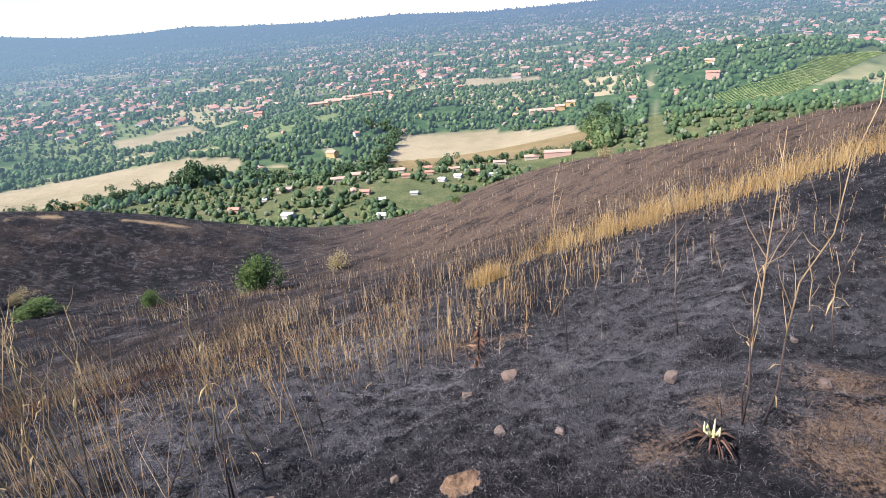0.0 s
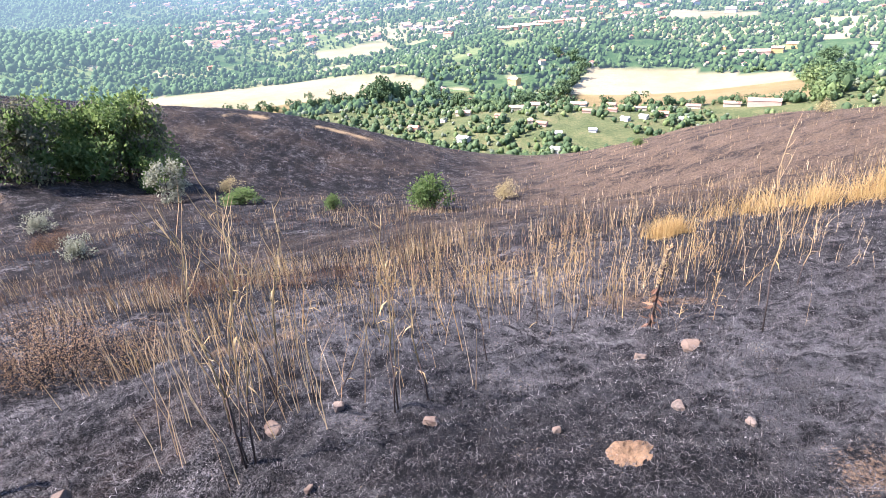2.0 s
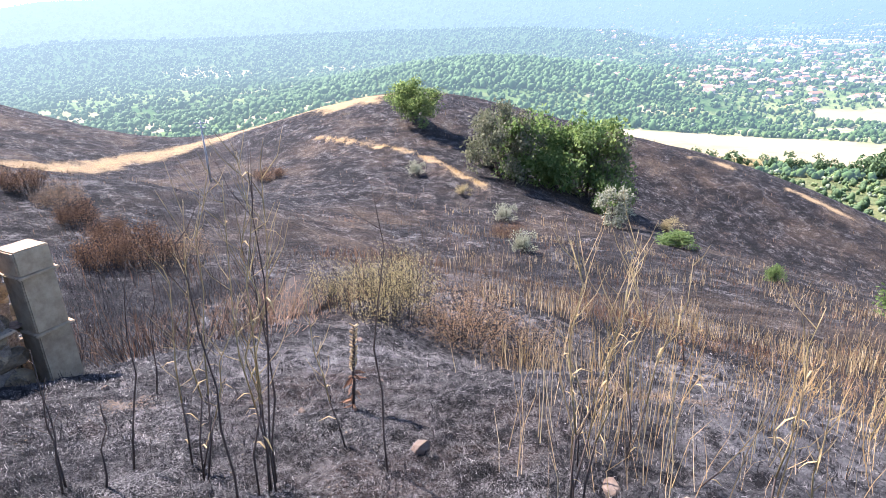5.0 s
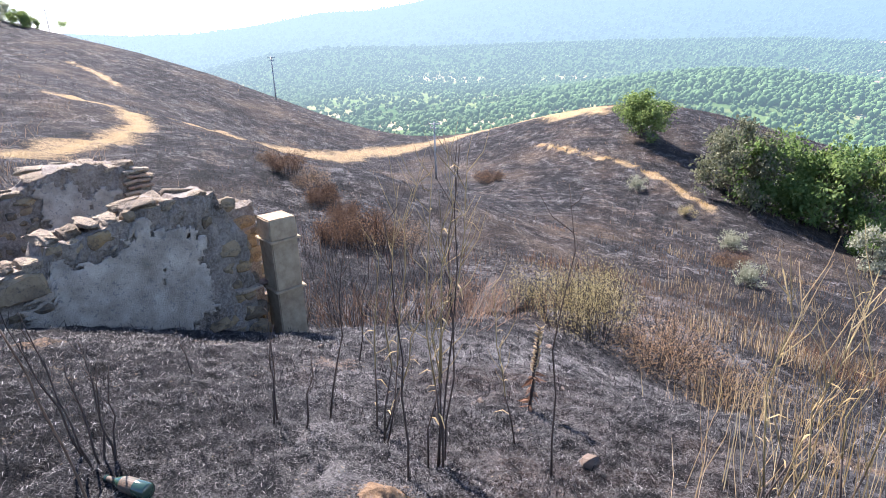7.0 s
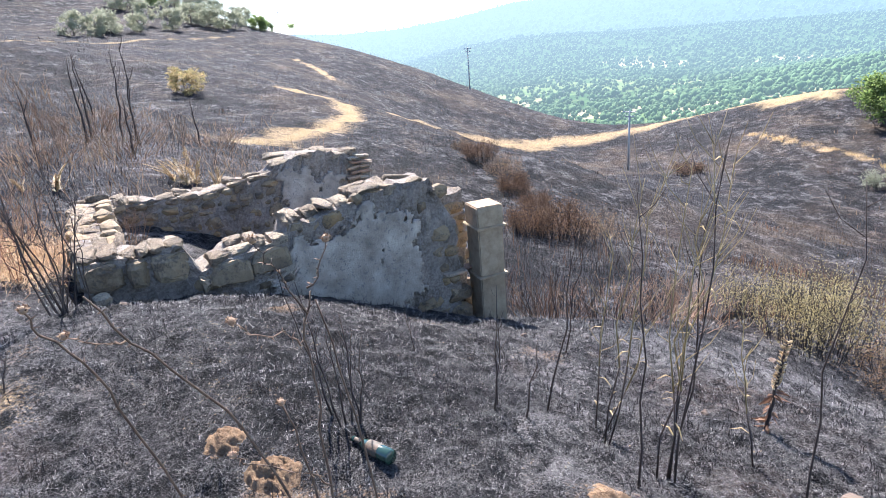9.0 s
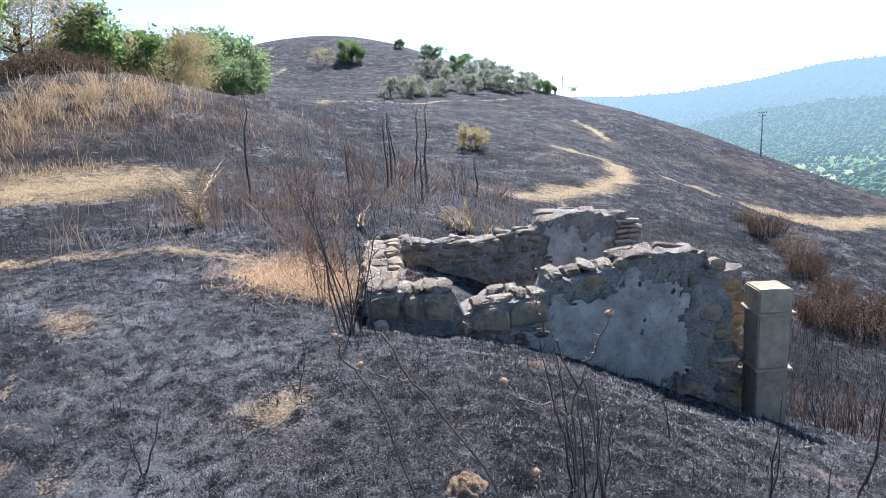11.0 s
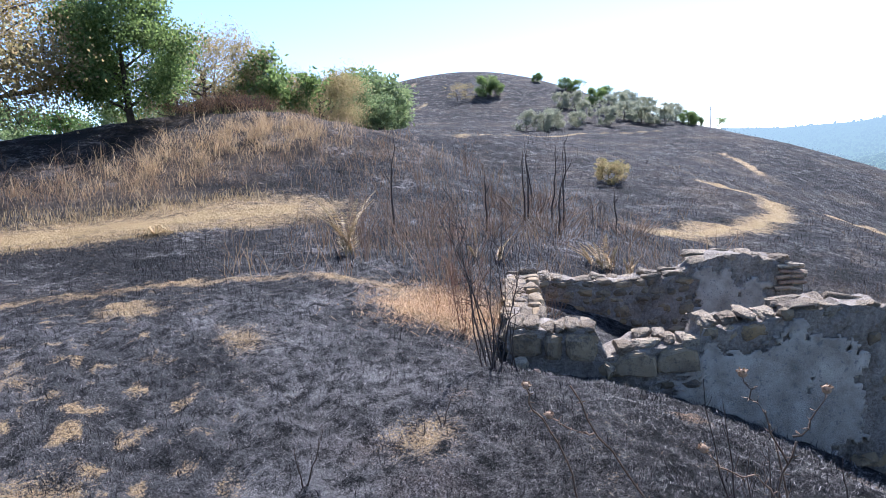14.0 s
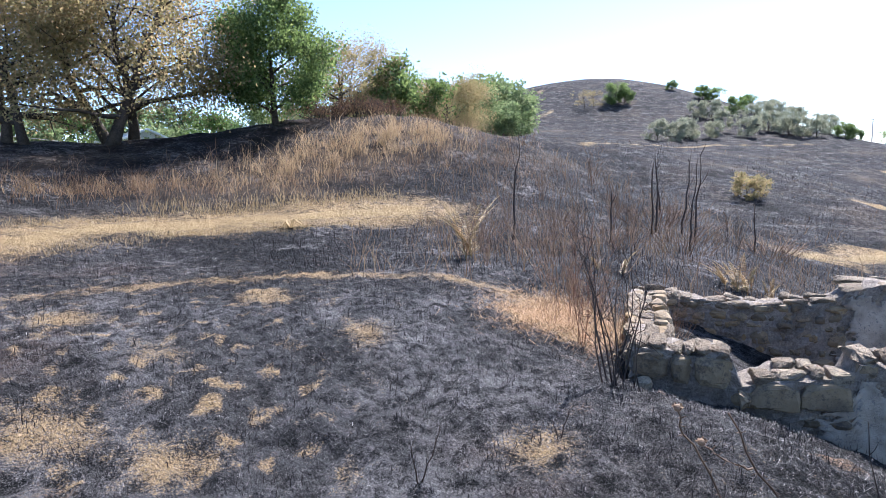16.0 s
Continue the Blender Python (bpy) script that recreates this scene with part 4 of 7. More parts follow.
def face_stones(parent, along, a0, a1, b, facing, top, course, keep):
    """Courses of uneven stones, a little proud of a wall's face."""
    z_low = min(hut_ground(a, b) if along == "s" else hut_ground(b, a) for a in (a0, (a0 + a1) / 2, a1)) - 0.08
    z = z_low
    while z < max(t for _, t in top) + 0.05:
        h = course * random.uniform(0.55, 1.4)
        a = a0 + random.uniform(-0.08, 0.04)
        while a < a1:
            w = max(h, course * 0.8) * random.uniform(0.7, 2.3)
            m = a + w / 2
            s, d = (m, b) if along == "s" else (b, m)
            if z + h * 0.6 < level(top, m) and z + h > hut_ground(s, d) - 0.06 and m < a1 + 0.03 and keep(m, z + h / 2):
                out = facing * random.uniform(-0.05, 0.025)
                size = (w * 0.96, 0.17, h * 0.95) if along == "s" else (0.17, w * 0.96, h * 0.95)
                where = (s, d - facing * 0.055 + out) if along == "s" else (s - facing * 0.055 + out, d)
                piece(STONES, "stone", parent, *where, z + h / 2 + random.uniform(-0.015, 0.015), size, 9)
            a += w + 0.012
        z += h + 0.012


def coping(parent, along, a0, a1, b0, b1, top, label=""):
    """Flat broken stones on a wall's head."""
    a = a0
    while a < a1:
        w = random.uniform(0.12, 0.40)
        b = b0
        while b < b1 - 0.05:
            q = min(random.uniform(0.12, 0.34), b1 - b + 0.03)
            h = random.uniform(0.05, 0.10)
            m, n = a + w / 2, b + q / 2
            z = level(top, m) - 0.06 + h * 0.2 + random.uniform(-0.025, 0.02)
            size = (w * 0.98, q * 0.95, h * random.uniform(0.8, 1.5)) if along == "s" else (q * 0.95, w * 0.98, h * random.uniform(0.8, 1.5))
            piece(SLABS, "coping_stone", parent, *((m, n) if along == "s" else (n, m)), z, size, 12)
            b += q
        a += w


random.seed(11)
ragged = lambda s, z: noise.noise(Vector((s * 1.7, z * 2.2, 8))) > -0.35
face_stones(front, "s", 0.0, 1.62, 0.0, -1, FRONT_TOP, 0.19, lambda s, z: z < -0.2)
face_stones(front, "s", 2.98, 3.62, 0.0, -1, FRONT_TOP, 0.17, lambda s, z: s > 3.05 and random.random() < 0.8)
face_stones(front, "s", 1.76, 3.0, 0.0, -1, FRONT_TOP, 0.12, lambda s, z: z > level(FRONT_TOP, s) - 0.13 and ragged(s, z))
face_stones(back, "s", 0.4, 2.4, 2.5, -1, BACK_TOP, 0.14, lambda s, z: True)
face_stones(left, "d", 0.0, 2.6, 0.0, -1, LEFT_TOP, 0.14, lambda s, z: True)
face_stones(left, "d", 0.45, 2.5, 0.38, 1, LEFT_TOP, 0.13, lambda s, z: True)
face_stones(front, "d", 0.02, 0.44, 3.58, 1, [(0, -0.2), (0.5, -0.3)], 0.19, lambda s, z: True)
face_stones(stub, "d", 0.45, 1.15, 3.95, 1, STUB_TOP, 0.18, lambda s, z: True)
face_stones(stub, "s", 3.54, 3.94, 0.42, -1, [(3.5, -0.12), (4.0, -0.16)], 0.2, lambda s, z: True)
# the large blocks of the broken low stretch, and the slabs on them
for s0, s1, z0, z1 in ((0.04, 0.34, -0.19, 0.03), (0.36, 0.53, -0.22, 0.0), (0.55, 0.85, -0.24, 0.0), (1.0, 1.34, -0.40, -0.17), (1.36, 1.70, -0.37, -0.14), (0.88, 0.99, -0.42, -0.26)):
    piece(BLOCKS, "stone", front, (s0 + s1) / 2, 0.03, (z0 + z1) / 2, (s1 - s0, 0.2, z1 - z0), 3)
for s0, s1, d0, d1, z, h in ((0.03, 0.33, 0.0, 0.42, 0.06, 0.09), (0.33, 0.56, -0.02, 0.3, 0.05, 0.08), (0.56, 0.85, -0.03, 0.26, 0.045, 0.10), (0.58, 0.86, 0.24, 0.44, 0.02, 0.10), (0.98, 1.42, -0.02, 0.24, -0.15, 0.09), (1.2, 1.5, 0.2, 0.44, -0.11, 0.08), (1.42, 1.74, -0.02, 0.30, -0.12, 0.10), (1.72, 2.1, 0.0, 0.44, 0.05, 0.11), (2.08, 2.42, 0.0, 0.42, 0.08, 0.09)):
    cut = s0 + (s1 - s0) * random.uniform(0.38, 0.62)
    for a, b in ((s0, cut), (cut, s1)):
        piece(SLABS, "coping_stone", front, (a + b) / 2, (d0 + d1) / 2, z + random.uniform(-0.02, 0.015), (b - a, (d1 - d0) * random.uniform(0.8, 1.0), h * random.uniform(0.75, 1.1)), 9)
coping(front, "s", 2.42, 3.28, -0.02, 0.44, FRONT_TOP)
coping(back, "s", 0.0, 3.70, 2.48, 2.94, BACK_TOP)
coping(left, "d", 0.42, 2.5, -0.02, 0.40, LEFT_TOP)
coping(stub, "d", 0.45, 0.9, 3.54, 3.94, STUB_TOP)
for k in range(5):
    for j in range(2):
        piece(BRICKS, "brick", back, 3.48 + 0.13 * j + 0.03 * (k % 2), 2.48, 0.06 - 0.072 * k, (random.uniform(0.13, 0.24), 0.11, random.uniform(0.04, 0.065)), 6)
piece(BRICKS, "brick", front, 3.50, -0.01, -0.95, (0.30, 0.14, 0.05), 2)
piece(BRICKS, "brick", front, 3.72, 0.10, -0.97, (0.22, 0.14, 0.05), 4)
for s, d, w in ((3.66, 0.2, 0.24), (3.56, 0.04, 0.3), (3.76, 0.36, 0.2), (0.12, -0.14, 0.16), (3.4, 0.2, 0.3)):
    z = hut_ground(s, d) + w * 0.22 if s > 3.55 or d < 0 else level(FRONT_TOP, s)
    piece(STONES, "stone", front, s, d, z, (w, w * 0.8, w * 0.6), 15)

# the chimney's concrete flue blocks beside it
P_AT = HUT @ Vector((3.90, -0.06, 0))
pz = float(land(P_AT.x, P_AT.y))
pillar = thing("flue_pillar", "weathered square concrete flue pillar beside the ruin", "pillar", at=(P_AT.x, P_AT.y, pz), turn=HUT_TURN - 8)


def rounded_box(w, d, h, edge=0.012, wear=0.004, seed=0):
    bm = bmesh.new()
    bmesh.ops.create_cube(bm, size=1)
    bmesh.ops.scale(bm, vec=(w, d, h), verts=bm.verts)
    bmesh.ops.bevel(bm, geom=bm.edges[:], offset=edge, segments=2, affect="EDGES")
    bmesh.ops.subdivide_edges(bm, edges=[e for e in bm.edges if e.calc_length() > 0.12], cuts=3, use_grid_fill=True)
    for v in bm.verts:
        v.co += noise.noise_vector(v.co * 14 + Vector((seed, 0, 0))) * wear
    g = Geo()
    bm.verts.index_update()
    g.add([tuple(v.co) for v in bm.verts], [tuple(v.index for v in f.verts) for f in bm.faces])
    bm.free()
    return g


ptop = -0.21 - pz
P_CUTS = (-1.02 - pz, -0.45 - pz)
for name, z0, z1, w in (("flue_block", -0.25, P_CUTS[0], 0.305), ("flue_block", P_CUTS[0], P_CUTS[1], 0.305), ("cap_block", P_CUTS[1], ptop, 0.315)):
    ob = part(name, rounded_box(w, w, z1 - z0 - 0.004, seed=z0), CONCRETE, pillar)
    ob.location = (0, 0, (z0 + z1) / 2)
for z in P_CUTS:
    ob = part("collar", rounded_box(0.37, 0.37, 0.024, 0.006, 0.005, z), CONCRETE, pillar, "thin projecting concrete collar")
    ob.location = (0, 0, z)
    ob.rotation_euler = (radians(1.5), radians(-1), 0)

# ---- trees and shrubs ----
def grow(seed, height, spread, trunk, limbs, leaves, leaf, mats, fork=0.28, low=0.2, gaps=0.0, stems=1, lean=0.0):
    """Trunk and crown of a broad-leaved tree, one metre being one metre: two meshes."""
    rng, wood, crown = np.random.default_rng(seed), Geo(), Geo()
    random.seed(seed)
    tips = []
    for st in range(stems):
        base = Vector((0.0, 0, -0.15)) if stems == 1 else Vector((rng.uniform(-1, 1) * spread * 0.13, rng.uniform(-1, 1) * spread * 0.1, -0.15))
        tilt = Vector((rng.uniform(-1, 1), rng.uniform(-1, 1), 0)) * (0.12 + lean)
        pts, radii, p = [], [], base
        n = 6
        for i in range(n + 1):
            t = i / n
            pts.append(tuple(p))
            radii.append(trunk * (1.25 - 0.25 * min(t * 5, 1)) * (1 - 0.8 * t))
            p = p + (Vector((0, 0, 1)) + tilt + Vector(rng.normal(size=3)) * 0.10) * (height * 0.70 / n)
        wood.tube(pts, radii, 7)
        tips.append(Vector(pts[-1]))
        for k in range(limbs):
            t = fork + (1 - fork) * (k + rng.uniform(0, 0.6)) / limbs
            i = min(int(t * n), n - 1)
            q = Vector(pts[i]).lerp(Vector(pts[i + 1]), t * n - i)
            ang = k * 2.4 + rng.uniform(-0.5, 0.5)
            reach = spread * 0.5 * (1.05 - 0.6 * abs(t - 0.45)) * rng.uniform(0.7, 1.05)
            d = Vector((math.cos(ang), math.sin(ang), rng.uniform(0.15, 0.65)))
            lp, lr, r0 = [tuple(q)], [trunk * (1 - 0.8 * t) * 0.62], q
            for j in range(4):
                d = (d + Vector(rng.normal(size=3)) * 0.22 + Vector((0, 0, 0.05))).normalized()
                r0 = r0 + d * reach / 4
                lp.append(tuple(r0))
                lr.append(lr[0] * (1 - 0.22 * (j + 1)))
                if j >= 1:
                    for _ in range(2):
                        e = (d + Vector(rng.normal(size=3)) * 0.75).normalized()
                        tip = r0 + e * reach * rng.uniform(0.2, 0.42)
                        wood.tube([tuple(r0), tuple(r0.lerp(tip, 0.5) + Vector(rng.normal(size=3)) * 0.03), tuple(tip)], [lr[-1] * 0.5, lr[-1] * 0.3, 0.008], 4, False)
                        tips.append(tip)
            wood.tube(lp, lr, 5, False)
            tips.append(r0)
    tips = [p for p in tips if p.z > height * low * 0.6]
    each = max(leaves // len(tips), 1)
    for p in tips:
        if rng.uniform() < gaps:
            continue
        rad = height * rng.uniform(0.10, 0.185)
        n = int(each * rng.uniform(0.6, 1.4))
        o = rng.normal(size=(n, 3))
        o /= np.linalg.norm(o, axis=1, keepdims=True)
        q = o * rad * rng.uniform(0.2, 1.15, (n, 1)) * np.array([1, 1, 0.75]) + np.array(p)
        crown.leaves(q, rng.normal(size=(n, 3)) + o * 0.8 + np.array([0, 0, -0.2]), leaf * rng.uniform(0.7, 1.4, n), leaf * rng.uniform(0.5, 0.9, n), rng)
    return wood.mesh("trunk", BARK, True), crown.mesh("crown", mats)


def plant_tree(name, kit, label, category, x, y, scale=1.0, turn=0.0, group="", sink=0.0, squash=1.0):
    z = gz(x, y) - sink
    ob = thing(name, label, category, group, (x, y, z), turn)
    for nm, me in zip(("trunk", "crown"), kit):
        c = part(nm, me, None, ob)
        c.scale = (scale, scale, scale * squash)
    return ob


def shrub(seed, height, spread, leaves, leaf, mats, stems=7):
    """A bush of many stems from the ground."""
    rng, wood, crown = np.random.default_rng(seed), Geo(), Geo()
    for k in range(stems):
        a, lean = rng.uniform(0, 6.28), rng.uniform(0.2, 1.0)
        tip = Vector((math.cos(a) * lean * spread / 2, math.sin(a) * lean * spread / 2, height * rng.uniform(0.55, 0.92) * (1.1 - 0.45 * lean)))
        mid = tip * 0.5 + Vector((0, 0, height * 0.1))
        wood.tube([(0, 0, -0.1), tuple(mid), tuple(tip)], [0.035 * height, 0.02 * height, 0.006], 4, False)
        for _ in range(3):
            c = mid.lerp(tip, rng.uniform(0.2, 1.05)) + Vector(rng.normal(size=3)) * spread * 0.09
            rad = spread * rng.uniform(0.12, 0.2)
            for _ in range(leaves // (stems * 3)):
                o = Vector(rng.normal(size=3)).normalized() * rad * rng.uniform(0.3, 1.1)
                q = c + o
                q.z = max(q.z, 0.03)
                crown.leaf(q, o.normalized() + Vector(rng.normal(size=3)) * 0.7, leaf * rng.uniform(0.7, 1.3), leaf * 0.6, bend=0.2)
    return wood.mesh("stems", BARK, True), crown.mesh("leaves", mats)


OAK = grow(1, 6.6, 4.7, 0.15, 15, 34000, 0.125, OAK_LEAF, fork=0.10, low=0.05)
OAK_SCORCHED = grow(2, 8.0, 9.0, 0.22, 13, 43000, 0.115, [SCORCHED_LEAF], fork=0.18, gaps=0.06, stems=3, lean=0.25, low=0.22)
OAK_BROWN = grow(3, 6.8, 7.0, 0.18, 13, 34000, 0.095, SCORCHED_LEAF, fork=0.2, gaps=0.05, stems=2, lean=0.15)
ROUND_OAK = grow(4, 6.0, 6.2, 0.2, 14, 8000, 0.25, OAK_LEAF, fork=0.1, low=0.05)
SILVER_TREE = grow(5, 3.6, 4.0, 0.1, 10, 2000, 0.24, SILVER_LEAF, fork=0.06, low=0.0)
HOLM_BIG = grow(6, 6.0, 6.8, 0.17, 12, 6000, 0.26, HOLM_LEAF, fork=0.06, low=0.0)
SILVER_BIG = grow(6, 6.0, 6.8, 0.17, 12, 5500, 0.26, SILVER_LEAF, fork=0.06, low=0.0)
GREEN_BIG = grow(7, 7.0, 6.8, 0.18, 14, 4800, 0.35, BUSH_LEAF, fork=0.05, low=0.0)
DARK_BIG = grow(8, 7.5, 6.8, 0.18, 13, 4800, 0.35, OAK_LEAF, fork=0.08, low=0.0)
COPSE_TREE = grow(12, 6.5, 6.8, 0.18, 14, 5000, 0.33, COPSE_LEAF, fork=0.05, low=0.0)
THIN_TREE = grow(9, 4.2, 3.2, 0.07, 8, 700, 0.24, OAK_LEAF, fork=0.4, gaps=0.2, low=0.4)
SLOPE_BUSH = grow(14, 2.2, 3.2, 0.07, 10, 1800, 0.17, SCORCHED_LEAF, fork=0.05, low=0.0)
BARE_TREE = grow(10, 4.5, 4.5, 0.1, 10, 900, 0.22, SCORCHED_LEAF, fork=0.2, gaps=0.5)

plant_tree("oak_tree", OAK, "full green oak tree on a dry bank", "tree", -7.9, -25.8, 0.92, 0, sink=0.1, squash=1.05)
plant_tree("oak_tree", OAK_SCORCHED, "scorched oak with brown singed leaves and several trunks", "tree", -1.7, -27.4, 1.0, 40, sink=0.1)
plant_tree("oak_tree", OAK_BROWN, "oak with heat-browned crown on a burnt bank", "tree", 1.7, -27.0, 1.05, 10, sink=0.1)
plant_tree("oak_tree", OAK_BROWN, "small scorched oak behind the dry bank", "tree", -13.8, -31.4, 0.92, 120, sink=0.2)
plant_tree("oak_tree", ROUND_OAK, "green oak half browned by fire", "tree", -17.0, -31.4, 0.9, 70, sink=0.2)
plant_tree("oak_tree", OAK_BROWN, "rust-brown scorched oak bush", "tree", -19.8, -31.2, 0.8, 210, sink=0.3)
plant_tree("oak_tree", ROUND_OAK, "lone round oak on a burnt knoll", "tree", -66.5, 34.2, 1.0, 0, sink=0.15)
for x, y, kit, s, tn, lab in (
    (-50.8, 36.0, HOLM_BIG, 1.05, 0, "grey scorched holm oak on a burnt bank"),
    (-50.2, 39.4, GREEN_BIG, 1.0, 50, "bright green holm oak on a burnt bank"),
    (-48.6, 43.6, GREEN_BIG, 1.1, 160, "large bright green holm oak on a bank"),
    (-49.0, 47.0, HOLM_BIG, 1.2, 100, "grey-leaved holm oak on a burnt bank"),
    (-50.0, 48.8, DARK_BIG, 1.12, 200, "dark holm oak at the spur's edge"),
    (-43.0, 45.0, GREEN_BIG, 0.55, 20, "low green holm oak under taller ones"),
    (-41.5, 42.2, GREEN_BIG, 0.34, 220, "small green oak sapling on a bank"),
    (-36.6, 38.0, SILVER_TREE, 0.82, 0, "small pale scorched tree in a gully"),
):
    plant_tree("holm_oak", kit, lab, "tree", x, y, s, tn, "holm oaks on the spur", 0.2, 1.2)
# silver trees on the far hill
for i, (x, y, s) in enumerate(((-85, -66.6, 1.0), (-87.2, -64.8, 0.95), (-91.4, -65.9, 1.1), (-93.5, -66.5, 0.8), (-97, -63.8, 0.85), (-104.3, -67.7, 1.15), (-104, -62.3, 1.0), (-111.6, -62.9, 1.1), (-111.5, -59, 1.0), (-112, -56.8, 1.05), (-114.7, -55.8, 0.95), (-113.9, -76, 1.1), (-111.7, -78.2, 1.0), (-116, -68.1, 1.2), (-118, -63, 1.0))):
    plant_tree("olive_tree", SILVER_TREE, "pale grey-green tree on the burnt hill", "tree", x, y, s, 67 * i, "pale trees on the hill", 0.1)
for i, (x, y, kit, s) in enumerate(((-99.4, -97.1, BARE_TREE, 1.1), (-101.5, -96.5, BARE_TREE, 1.0), (-106.6, -95, DARK_BIG, 0.72), (-108.5, -94, ROUND_OAK, 0.6), (-129.7, -97.6, ROUND_OAK, 0.45), (-129.3, -88.5, DARK_BIG, 0.5), (-133, -86.8, THIN_TREE, 1.0), (-131, -87.5, DARK_BIG, 0.45), (-130.3, -78.6, DARK_BIG, 0.55), (-129.9, -73.7, SILVER_BIG, 0.7), (-126, -70, SILVER_BIG, 0.75), (-122.4, -76.1, DARK_BIG, 0.6), (-127, -66, SILVER_BIG, 0.7), (-130, -62, SILVER_BIG, 0.65), (-124, -58, SILVER_BIG, 0.6), (-120, -53.4, ROUND_OAK, 0.55), (-123, -53.0, ROUND_OAK, 0.4), (-130.5, -51.2, THIN_TREE, 0.85), (-37.8, -22.6, SLOPE_BUSH, 0.85))):
    plant_tree("hill_tree", kit, "tree on the burnt hill's skyline" if i < 18 else "dark scorched round bush on a burnt slope", "tree", x, y, s, 41 * i, "trees on the hilltop", 0.15)
# the green wood behind the bank
rng = np.random.default_rng(5)
for i, (x, y, s) in enumerate(((-46.3, -65.2, 0.9), (-49, -64, 1.0), (-52.9, -66.5, 0.9), (-40.5, -63.1, 0.8), (-43.5, -62, 0.95), (-35.6, -48.3, 0.5), (-32.5, -47, 0.45), (-38, -48.5, 0.45), (-56, -71, 0.8), (-60, -73, 0.7), (-66, -88, 0.9), (-58, -80, 1.0), (-50, -76, 1.0), (-40, -72, 0.8), (-30, -62, 0.8), (-70, -94, 0.7))):
    plant_tree("wood_tree", COPSE_TREE if i % 4 else GREEN_BIG, "green tree in the copse behind the bank", "tree", x, y, s * 1.3, 53 * i, "copse behind the bank", 0.2)

for i, (az, r, s) in enumerate(((157, 60, 0.75), (160.5, 66, 0.9), (164, 58, 0.7), (167.5, 64, 0.85), (171, 70, 1.0), (174.5, 60, 0.8), (178, 66, 0.95), (182, 62, 0.85), (186, 68, 0.95))):
    plant_tree("hedge_tree", COPSE_TREE if i % 3 else GREEN_BIG, "light green tree of the hedge beyond the meadow", "tree", -math.sin(radians(az)) * r, math.cos(radians(az)) * r, s, 61 * i, "hedge beyond the meadow", 0.2)

GREEN_BUSH, SILVER_BUSH = shrub(21, 1.0, 1.3, 1500, 0.085, BUSH_LEAF), shrub(22, 1.0, 1.2, 1300, 0.075, SILVER_LEAF, 9)
OLIVE_BUSH = shrub(23, 1.0, 1.5, 1300, 0.07, OLIVE, 9)


def plant_shrub(kit, label, x, y, height, wide=1.0, turn=0.0, name="shrub"):
    ob = thing(name, label, "shrub", "", (x, y, gz(x, y) - 0.05), turn)
    for nm, me in zip(("stems", "leaves"), kit):
        c = part(nm, me, None, ob)
        c.scale = (height * wide, height * wide, height)
    return ob


for kit, lab, x, y, h, w in (
    (GREEN_BUSH, "low spreading green bush on burnt grass", -28.9, 37.7, 1.5, 1.9),
    (GREEN_BUSH, "round green bush at the head of a gully", -13.2, 37.7, 2.9, 1.0),
    (GREEN_BUSH, "small green bush spared by the fire", -19.5, 35.0, 1.3, 0.9),
    (OLIVE_BUSH, "yellowed scorched bush by the gully", -9.5, 45.7, 1.5, 1.1),
    (OLIVE_BUSH, "yellowed small bush on the burnt slope", 22.0, 80.0, 1.5, 1.2),
    (GREEN_BUSH, "grey-green bush on the burnt slope", 1.5, 88.0, 1.2, 1.5),
    (SILVER_BUSH, "pale scorched bush in burnt grass", -21.5, 16.8, 1.1, 1.0),
    (SILVER_BUSH, "pale scorched bush below the spur", -37.7, 27.5, 1.5, 1.1),
    (SILVER_BUSH, "pale small bush on the burnt spur", -52.3, 27.2, 1.5, 1.0),
    (OLIVE_BUSH, "yellowish bush beside the gold path", -45.5, 28.2, 1.0, 1.0),
    (OLIVE_BUSH, "yellowish bush on the spur's flank", -44.0, 55.0, 1.6, 1.3),
):
    plant_shrub(kit, lab, x, y, h, w)

# ---- the valley: woods, fields, houses ----
def polar(az, r):
    return -np.sin(np.radians(az)) * r, np.cos(np.radians(az)) * r


def open_land(x, y):
    """Where no tree stands: fields, road, vineyard, clearings."""
    no = from_line(x, y, ROAD) < 5
    for poly in FIELDS:
        no |= inside(x, y, poly)
    no |= inside(x, y, VINEYARD)
    no |= (waves(x, y, 130, 31) > 0.5) & (np.degrees(np.arctan2(-x, y)) < 44)
    return no


